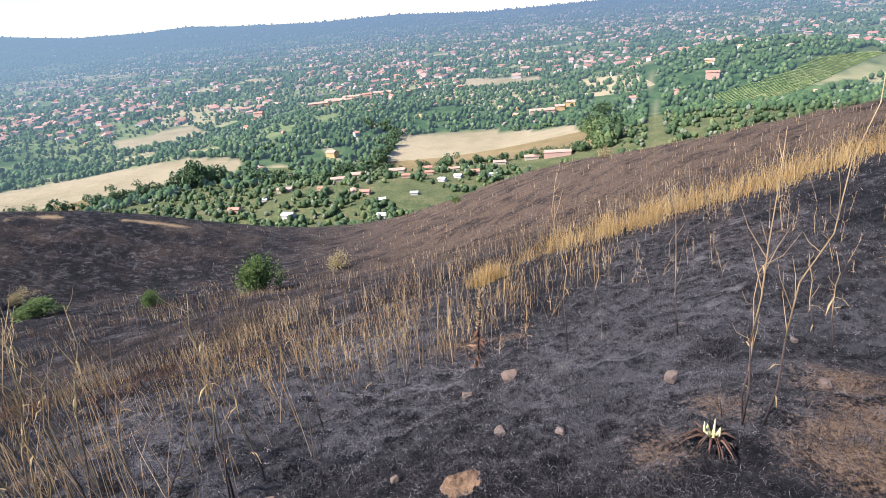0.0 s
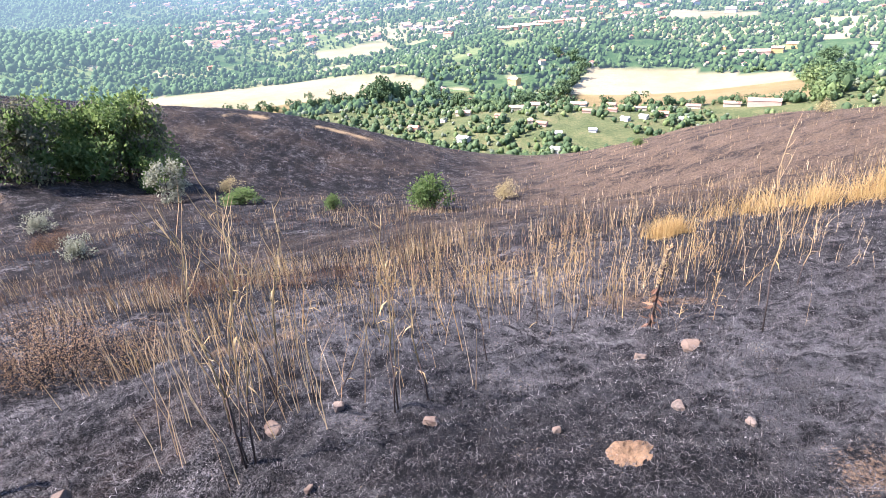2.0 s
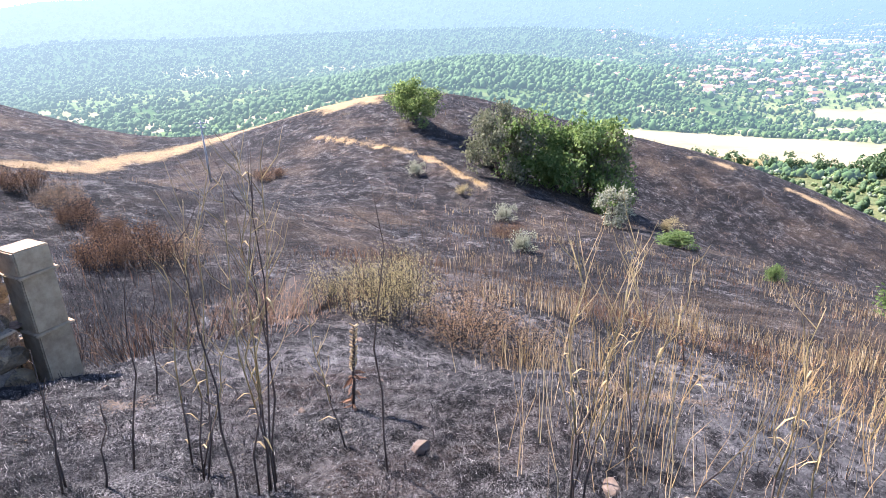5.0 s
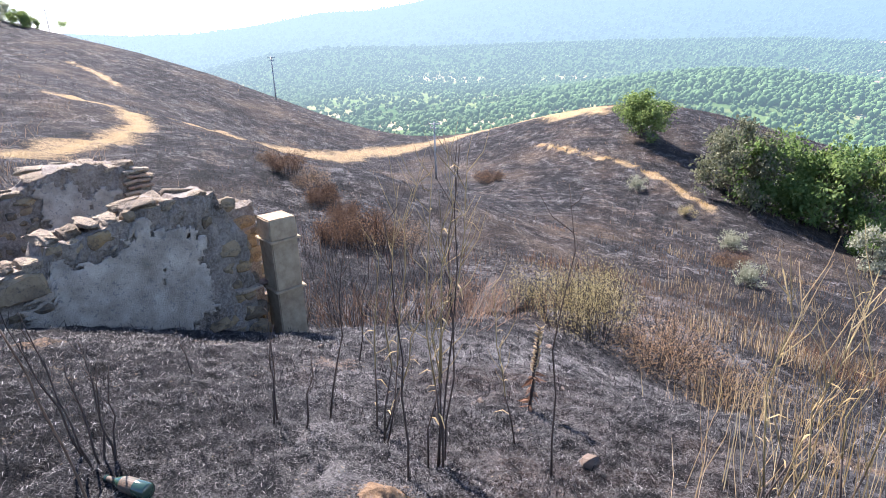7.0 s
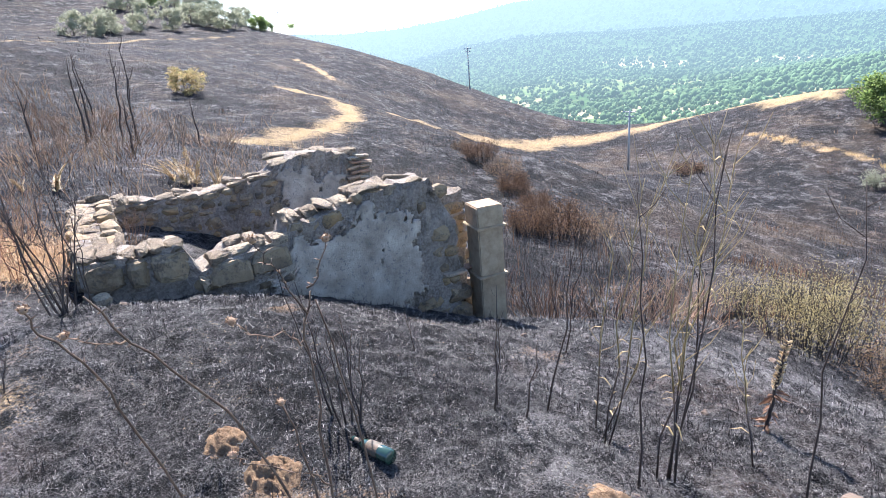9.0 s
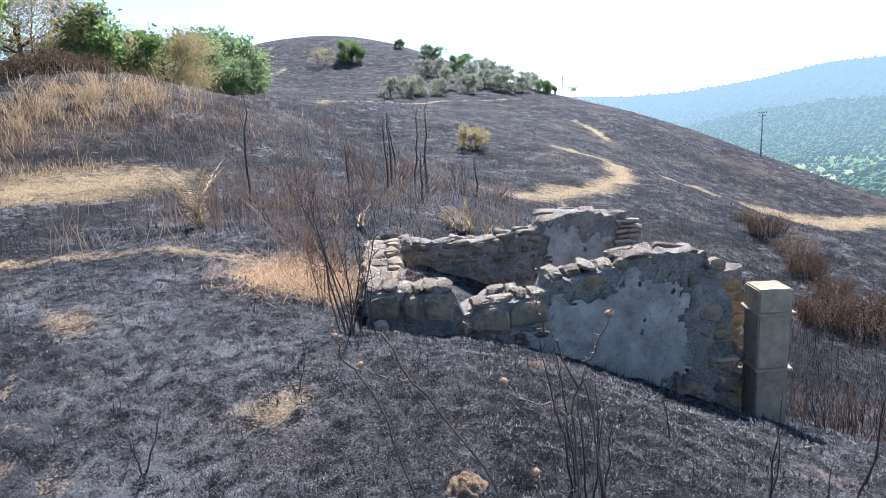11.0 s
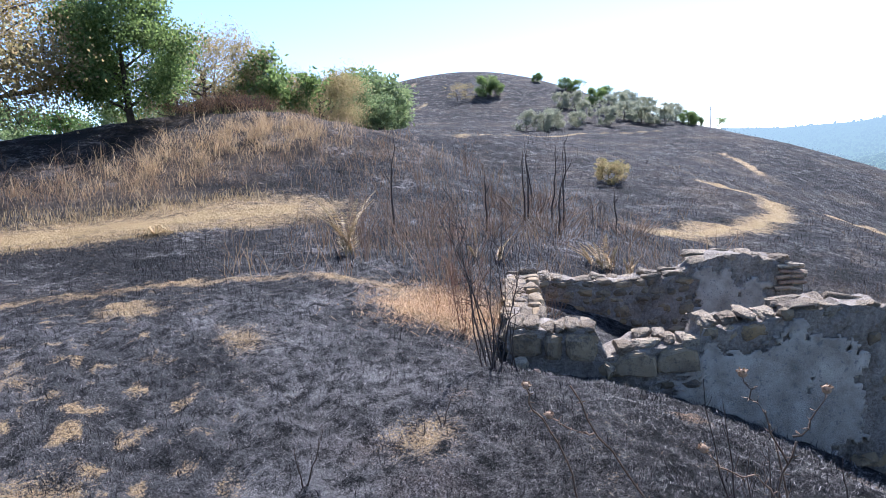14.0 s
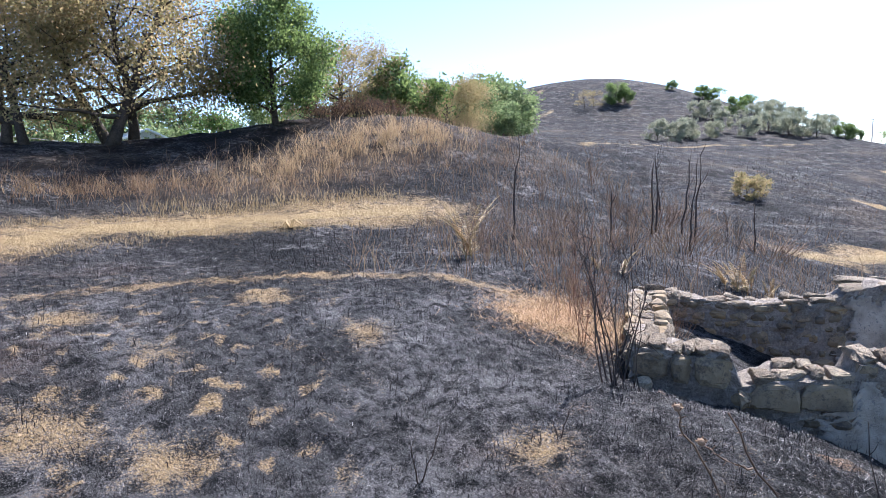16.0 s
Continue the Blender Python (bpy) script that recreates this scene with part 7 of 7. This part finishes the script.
blades("dead_stems", "reddish dead stems below the ruin", 1300, ring(60, 96, 7.5, 16, thicket, 0.1), 0.40, 0.006, RUST, 136, 0.35)
blades("burnt_brush", "charred brush over the burnt slopes", 15000, ring(24, 150, 9, 130, lambda x, y, rng: burnt_land(x, y, rng) & (waves(x, y, 7, 97) > rng.uniform(-0.6, 0.8, len(x))), 0.2), 0.17, 0.008, BROWN, 98, 0.5)
blades("burnt_brush", "black twigs over the burnt slopes", 15000, ring(24, 165, 9, 110, burnt_land, 0.2), 0.15, 0.008, CHAR, 99, 0.5)
blades("golden_grass", "dense golden dry grass along the slope's edge", 4200, along([(1.9, 11.0), (3.2, 10.3), (4.4, 10.4)], 0.42, 1.0, 0.7), 0.40, 0.005, GOLD, 100, 0.6)
blades("golden_grass", "dense golden dry grass higher on the slope", 5600, along([(4.4, 10.5), (5.5, 9.8), (6.6, 10.1), (8.2, 10.4), (10, 11)], 0.5, 1.0, 0.8), 0.42, 0.005, GOLD, 101, 0.6)
blades("golden_grass", "small golden grass tuft on the slope", 900, round_spot(0.75, 9.4, 0.16), 0.30, 0.006, GOLD, 102, 0.5)
gold_belt = [(-1.9, 2.5), (-1.4, 3.3), (-0.9, 4.0), (-0.2, 4.6), (0.6, 5.6), (1.4, 7.0), (2.2, 8.8)]
blades("golden_grass", "golden stalks with dry tops across the slope", 520, along(gold_belt, 0.42, 1.0, 0.7), 0.60, 0.0042, GOLD, 103, 0.14)
blades("golden_grass", "fine golden shoots across the slope", 900, along(gold_belt, 0.5, 1.0, 0.6), 0.30, 0.003, STRAW, 104, 0.3)
blades("bleached_grass", "pale dry grass clump on burnt ground", 80, round_spot(-1.75, 2.05, 0.25), 0.55, 0.004, STRAW, 105, 0.22)
blades("bleached_grass", "pale dry grass clump on burnt ground", 80, round_spot(-3.4, 3.0, 0.35), 0.45, 0.004, STRAW, 106, 0.22)
# the bank below the oaks
blades("bank_grass", "tall brown dry grass on the bank", 7500, along([(-4.5, -19.2), (-8.3, -20.8), (-11, -21.2), (-13.0, -20.6)], 1.0, 1.0, 1.6), 0.48, 0.006, BANK_GOLD, 107, 0.85)
blades("bank_grass", "dark brown dead growth on the bank", 5000, along([(1, -20), (-3, -20.2), (-7, -19.6), (-12, -18.4), (-15, -18)], 1.3, 1.0, 1.8), 0.36, 0.007, STEM_OCHRE, 108, 0.9)
blades("bank_grass", "rust-brown dry grass on the bank", 2600, along([(3, -19.9), (0, -19.8), (-3.5, -19.8)], 0.5, 1.0, 1.2), 0.4, 0.007, RUST_PALE, 109, 0.9)
blades("bank_grass", "bleached grass tufts beside the track", 700, along([(-1.8, -17.2), (-4.5, -17.0), (-8, -16.4)], 0.4), 0.25, 0.008, STRAW, 110, 0.5)
blades("track_grass", "short straw grass on the track's edge", 6000, along([(8, -11.2), (1, -12.1), (-1.8, -13.7), (-4, -13.9), (-8.4, -13.4)], 0.35), 0.06, 0.005, STRAW, 111, 0.8)
blades("track_grass", "short straw grass on the track's far edge", 3500, along([(6, -14.8), (1.2, -15.3), (-2.2, -16.6), (-5.3, -16.6), (-8.4, -16.2)], 0.3), 0.07, 0.005, STRAW, 112, 0.8)
blades("thatch", "flattened straw along a worn footpath", 3500, along(THATCH, 0.16, 1.0, 0.8), 0.025, 0.004, STRAW_RED, 113, flat=3.0)
blades("thatch", "tangle of reddish dry straw beside the ruin", 5200, round_spot(-4.5, -5.0, 0.38), 0.055, 0.004, STRAW_RED, 114, flat=2.6, curl=True)
blades("dead_brush_tangle", "reddish dead shoots beside the ruin", 130, round_spot(-4.7, -4.9, 0.4), 0.4, 0.004, STRAW_RED, 115, 0.9)
blades("gold_path_grass", "golden dry grass strip across the spur", 1100, along(GOLD_PATH, 0.35, 1.0, 3.0), 0.22, 0.012, GOLD, 116, 0.5)
blades("meadow_grass", "green and straw grass beyond the burnt bank", 9000, along([(8, -32), (-2, -32), (-10, -33.5)], 1.2), 0.28, 0.012, MEADOW, 117, 0.4)

# dry thistles close to the path
def thistle(label, lines, heads, thick=0.0042):
    base = lines[0][0]
    ob = thing("dry_thistle", label, "thistle", "dry thistles", (base[0], base[1], gz(base[0], base[1]) - 0.02))
    o = ob.matrix_world.translation
    rng = np.random.default_rng(13)
    for k, line in enumerate(lines):
        pts = [Vector(p) - o for p in line]
        if k == 0:
            pts[0].z = 0
        fine = []
        for a, b in zip(pts[:-1], pts[1:]):
            for t in (0.0, 0.33, 0.66):
                fine.append(a.lerp(b, t) + Vector(rng.normal(size=3)) * 0.0025)
        fine.append(pts[-1])
        g = Geo()
        n = len(fine)
        g.tube([tuple(p) for p in fine], [thick * ((1.15 if k == 0 else 0.75) - 0.5 * i / n) for i in range(n)], 6)
        for p in fine[1:-1]:
            for _ in range(2):
                d = Vector(rng.normal(size=3)).normalized()
                g.tube([tuple(p), tuple(p + d * 0.012)], [0.0014, 0.0003], 3)
        part("stem" if k == 0 else "branch", g, STALK_THISTLE, ob, smooth=True)
    for p in heads:
        g = Geo()
        c = Vector(p) - o
        vs, fs = BALLS[2]
        g.add([tuple(c + Vector(v) * 0.0075) for v in vs], fs)
        for _ in range(30):
            d = Vector(rng.normal(size=3)).normalized()
            d.z = abs(d.z) * 0.8 + d.z * 0.2
            g.leaf(c + d * 0.006, d, 0.006, 0.0035)
        part("seed_head", g, HEAD_TAN, ob, "dry papery thistle head")


STALK_THISTLE = plain_mat("thistle_stem", (0.045, 0.028, 0.02), (0.19, 0.125, 0.08), 25, 0.8, 0.4, 0.002)
thistle("dry brown thistle with papery heads on burnt ground",
        [[(-0.95, -0.46, 0), (-0.947, -0.461, 0.69), (-0.947, -0.462, 0.85), (-0.951, -0.454, 0.96), (-0.947, -0.462, 1.045), (-0.957, -0.441, 1.131)],
         [(-0.957, -0.441, 1.131), (-0.965, -0.42, 1.169), (-0.972, -0.404, 1.219)],
         [(-0.95, -0.456, 1.09), (-0.939, -0.479, 1.16), (-0.929, -0.499, 1.202), (-0.922, -0.513, 1.237)],
         [(-0.946, -0.464, 1.03), (-0.932, -0.494, 1.058), (-0.906, -0.542, 1.075), (-0.892, -0.564, 1.102)],
         [(-0.947, -0.461, 0.72), (-0.889, -0.467, 0.79), (-0.839, -0.555, 0.849), (-0.826, -0.575, 0.876)]],
        [(-0.972, -0.404, 1.224), (-0.922, -0.513, 1.242), (-0.892, -0.564, 1.105), (-0.826, -0.575, 0.88)], 0.0026)
thistle("leaning bare charred thistle stem on burnt ground", [[(-1.33, -0.46, 0), (-1.304, -0.515, 0.552), (-1.293, -0.543, 0.782), (-1.281, -0.572, 0.969)]], [], 0.0032)
thistle("short dry thistle with a small head", [[(-1.03, -0.52, 0), (-1.024, -0.532, 0.622), (-1.018, -0.545, 0.759), (-1.008, -0.564, 0.859)]], [(-1.008, -0.564, 0.864)], 0.003)
thistle("leaning dry thistle stem with a small head", [[(-0.98, -0.70, 0), (-0.924, -0.777, 0.697), (-0.885, -0.821, 0.932), (-0.866, -0.842, 1.039), (-0.828, -0.879, 1.118), (-0.82, -0.887, 1.16)]], [(-0.82, -0.887, 1.165)], 0.0026)
thistle("long leaning thistle stem with a side head", [[(-1.12, -0.5, 0), (-1.041, -0.607, 0.6), (-1.009, -0.66, 0.803), (-0.965, -0.725, 0.942), (-0.917, -0.785, 1.054), (-0.882, -0.825, 1.16)], [(-0.917, -0.786, 1.051), (-0.884, -0.823, 1.066), (-0.851, -0.857, 1.096)]], [(-0.851, -0.857, 1.1)], 0.003)

# bottle on the ash
bx, by = -2.085, -0.77
BOTTLE_GLASS = Nodes("bottle_glass", 0.12, 0.5)
BOTTLE_GLASS.put(BOTTLE_GLASS.bsdf.inputs["Base Color"], (0.02, 0.045, 0.03))
BOTTLE_GLASS.put(BOTTLE_GLASS.bsdf.inputs["Coat Weight"], 0.4)
LABEL = plain_mat("burnt_label", (0.025, 0.038, 0.026), (0.15, 0.09, 0.06), 45, 0.6)
bottle = thing("glass_bottle", "dark green glass bottle lying on burnt grass", "bottle", at=(bx, by, gz(bx, by) + 0.036))
bottle.rotation_mode = "XYZ"
bottle.scale = (0.78, 0.78, 0.82)
bottle.rotation_euler = (0, radians(86), math.atan2(0.22, 0.15))


def lathe(profile, sides=24):
    g = Geo()
    for z, r in profile:
        g.v.extend((r * math.cos(2 * math.pi * k / sides), r * math.sin(2 * math.pi * k / sides), z) for k in range(sides))
    for i in range(len(profile) - 1):
        for k in range(sides):
            m = (k + 1) % sides
            g.f.append((i * sides + k, i * sides + m, (i + 1) * sides + m, (i + 1) * sides + k))
    g.f.append(tuple(range(sides))[::-1])
    g.f.append(tuple(range((len(profile) - 1) * sides, len(profile) * sides)))
    return g


part("body", lathe([(0.155, 0.036), (0.15, 0.041), (0.02, 0.041), (-0.03, 0.036), (-0.075, 0.020), (-0.10, 0.0145), (-0.145, 0.0135)][::-1]), BOTTLE_GLASS.mat, bottle, smooth=True)
part("neck_ring", lathe([(-0.155, 0.014), (-0.152, 0.0165), (-0.14, 0.0165), (-0.138, 0.014)]), BOTTLE_GLASS.mat, bottle, smooth=True)
part("label", lathe([(-0.02, 0.0372), (0.015, 0.0418), (0.075, 0.0418)]), LABEL, bottle, "scorched paper label")
part("neck_foil", lathe([(-0.135, 0.0142), (-0.10, 0.0152), (-0.08, 0.0195)]), LABEL, bottle, "scorched foil on the neck")

# burnt rosette with a pale heart
rng = np.random.default_rng(17)
agave = thing("burnt_rosette", "burnt rosette plant with a pale yellow heart", "plant", at=(1.06, 1.70, gz(1.06, 1.70)))
for k in range(24):
    a, long = k * 2.4 + rng.uniform(-0.5, 0.5), rng.uniform(0.05, 0.13)
    d = Vector((math.cos(a), math.sin(a), 0))
    g = Geo()
    pts = [d * 0.015 + Vector((0, 0, 0.03)), d * long * 0.45 + Vector((0, 0, 0.03 + rng.uniform(0, 0.04))), d * long * 0.8 + Vector((0, 0, 0.03)), d * long + Vector((0, 0, 0.004))]
    g.tube([tuple(p) for p in pts], [0.008, 0.006, 0.004, 0.002], 5)
    part("burnt_leaf", g, RUST_CHAR if k % 3 else STALK_CHAR, agave, smooth=True)
for k in range(7):
    a = k * 0.9
    g = Geo()
    d = Vector((math.cos(a), math.sin(a), 0))
    g.tube([tuple(d * 0.01 + Vector((0, 0, 0.03))), tuple(d * 0.028 + Vector((0, 0, 0.055))), tuple(d * 0.03 + Vector((0, 0, 0.07 + 0.025 * (k % 2))))], [0.006, 0.006, 0.0015], 5)
    part("heart_leaf", g, HEART, agave, "pale yellow unburnt leaf", True)

# loose stones and earth heaps
LOOSE = piece_mat("field_stone", ((0.0, (0.085, 0.055, 0.038)), (0.5, (0.14, 0.097, 0.068)), (1.0, (0.20, 0.16, 0.125))), 20)
EARTH = plain_mat("bare_earth", (0.085, 0.052, 0.030), (0.28, 0.178, 0.098), 40, 0.95, 1.0, 0.03)
LOOSE_MESH = [stone_mesh("field_stone", 120 + i, LOOSE, 0.3) for i in range(5)]
for i, (x, y, w, h) in enumerate(((0.43, 3.01, 0.15, 0.08), (1.12, 2.27, 0.10, 0.06), (0.28, 2.10, 0.08, 0.05), (-0.77, 1.95, 0.10, 0.06), (-1.26, 1.98, 0.07, 0.05), (-2.24, 1.22, 0.14, 0.10), (-1.54, 1.82, 0.14, 0.07), (-1.27, 2.0, 0.07, 0.04), (2.13, 3.41, 0.07, 0.05), (0.15, 2.83, 0.09, 0.05), (-3.95, -3.30, 0.14, 0.10), (-1.11, 1.42, 0.05, 0.03), (0.54, 2.01, 0.06, 0.04), (-0.2, 1.9, 0.05, 0.03), (1.9, 2.6, 0.06, 0.04), (-3.2, 0.9, 0.07, 0.04), (-3.6, 1.6, 0.06, 0.04), (1.75, 2.1, 0.09, 0.05), (-5.0, -0.2, 0.08, 0.05), (-5.6, 2.2, 0.12, 0.07), (-28.2, 38.9, 0.5, 0.5))):
    ob = new("field_stone", LOOSE_MESH[i % 5])
    ob.matrix_world = pose(x, y, gz(x, y) + h * 0.22, 0, 0, 57 * i) @ Matrix.Diagonal((w * 0.75, w * 0.55, h * 0.75, 1))
    tagged(ob, "rough brown stone lying on burnt ground", "stone", "loose stones")


def heap(x, y, wide, high, seed):
    g = Geo()
    rng = np.random.default_rng(seed)
    n = 26
    for i in range(n + 1):
        for j in range(n + 1):
            u, v = (i / n - 0.5) * 2, (j / n - 0.5) * 2
            d = math.hypot(u, v) * (1 + 0.25 * noise.noise(Vector((u * 2, v * 2, seed))))
            px, py = u * wide, v * wide
            k = max(1 - d * d, 0)
            bump = 0.7 * noise.noise(Vector((u * 5, v * 5, seed + 2))) + 0.7 * noise.noise(Vector((u * 13, v * 13, seed + 4)))
            g.v.append((px, py, gz(x + px, y + py) - gz(x, y) - 0.012 + high * k * (1 + bump)))
    for i in range(n):
        for j in range(n):
            a = i * (n + 1) + j
            g.f.append((a, a + n + 1, a + n + 2, a + 1))
    ob = new("earth_mound", g.mesh("earth_mound", EARTH, True))
    ob.location = (x, y, gz(x, y))
    tagged(ob, "small heap of crumbly brown earth", "earth heap", "earth heaps")


for i, (x, y, w, h) in enumerate(((-2.06, -1.43, 0.11, 0.05), (-1.90, -1.14, 0.125, 0.06), (0.09, 1.75, 0.10, 0.03), (-1.96, 0.22, 0.13, 0.03))):
 heap(x, y, w, h, 3 + i)

# dark broken ledge of earth below the ruin
ledge = new("earth_ledge", stone_mesh("earth_ledge", 133, CHAR_EARTH, 0.2, 3))
ledge.matrix_world = pose(-8.75, 2.5, gz(-8.75, 2.5) + 0.02, 4, -6, 150) @ Matrix.Diagonal((1.7, 0.8, 0.75, 1))
tagged(ledge, "blackened overhanging earth ledge on the slope", "ledge")

# flattened pale leaves of a dead strap-leaved plant beside the track
rng = np.random.default_rng(18)
strap = thing("flattened_plant", "flattened pale dry strap leaves beside the track", "plant", at=(-4.32, -13.75, gz(-4.32, -13.75)))
for k in range(26):
    a, long = rng.uniform(0, 6.28), rng.uniform(0.25, 0.6)
    d = Vector((math.cos(a), math.sin(a) * 0.6, 0))
    side = d.cross(Vector((0, 0, 1))).normalized() * 0.022
    g = Geo()
    lift = rng.uniform(0.05, 0.22)
    row = [d * 0.04 + Vector((0, 0, 0.03)), d * long * 0.5 + Vector((0, 0, lift)), d * long + Vector((rng.normal() * 0.08, rng.normal() * 0.08, 0.03))]
    g.add([tuple(c + side * w2 + Vector((0, 0, z2))) for c, w in zip(row, (1.0, 0.9, 0.1)) for w2, z2 in ((w, 0.0), (0.0, -0.008), (-w, 0.0))], [(0, 1, 4, 3), (1, 2, 5, 4), (3, 4, 7, 6), (4, 5, 8, 7)])
    part("strap_leaf", g, STRAW, strap)

# poles, fence and shed
POLE_GREY = plain_mat("pole_grey", (0.30, 0.29, 0.27), (0.46, 0.45, 0.42), 6, 0.8)


def power_pole(x, y, h, label):
    ob = thing("utility_pole", label, "pole", "utility poles", (x, y, gz(x, y) - 0.1), 60)
    g = Geo()
    g.tube([(0, 0, 0), (0, 0, h * 0.5), (0, 0, h)], [0.13, 0.11, 0.085], 10)
    part("post", g, POLE_GREY, ob, smooth=True)
    for z, w in ((h - 0.25, 0.75), (h - 0.75, 0.55)):
        g = Geo()
        g.box((-w, -0.05, z - 0.05), (w, 0.05, z + 0.05))
        arm = part("crossarm", g, POLE_GREY, ob)
        for s in (-1, 1):
            g = Geo()
            g.tube([(s * w * 0.9, 0, z + 0.05), (s * w * 0.9, 0, z + 0.25)], [0.05, 0.03], 6)
            part("insulator", g, WALLS[1], arm)


power_pole(-70.3, 10.3, 6.9, "grey concrete utility pole on the burnt slope")
power_pole(-112.0, -11.7, 7.5, "grey utility pole behind the burnt shoulder")
power_pole(-138.0, -56.6, 5.5, "thin mast on the burnt hilltop")
fence = thing("wire_fence", "grey wire fence behind the oaks", "fence", at=(0, 0, 0))
fence_at = [(9.0, -33.4), (5.5, -33.6), (2.1, -33.9), (-1.2, -34.3), (-4.0, -34.8), (-6.5, -35.3), (-8.3, -35.6), (-10.0, -35.8), (-12.0, -36.2)]
for (x, y), (u, v) in zip(fence_at[:-1], fence_at[1:]):
    g = Geo()
    g.tube([(x, y, gz(x, y) - 0.1), (x, y, gz(x, y) + 1.25)], [0.035, 0.03], 6)
    part("post", g, POLE_GREY, fence)
    for k in range(5):
        g = Geo()
        g.tube([(x, y, gz(x, y) + 0.2 + 0.24 * k), (u, v, gz(u, v) + 0.2 + 0.24 * k)], [0.011, 0.011], 3)
        part("wire", g, POLE_GREY, fence)
shed = thing("white_shed", "low white shed beyond the fence", "shed", at=(-5.8, -59.7, gz(-5.8, -59.7)), turn=20)
for nm, me in zip(("wall", "roof"), KITS[5]):
    part(nm, me, None, shed).scale = (0.6, 0.6, 0.7)

# ---- the stones of the walls ----
for me, name, parent, at, size, tilt, label in PIECES:
    ob = new(name, me)
    ob.parent = parent
    ob.location, ob.scale = at, size
    ob.rotation_euler = [radians(a) for a in tilt]
    if label:
        tagged(ob, label)
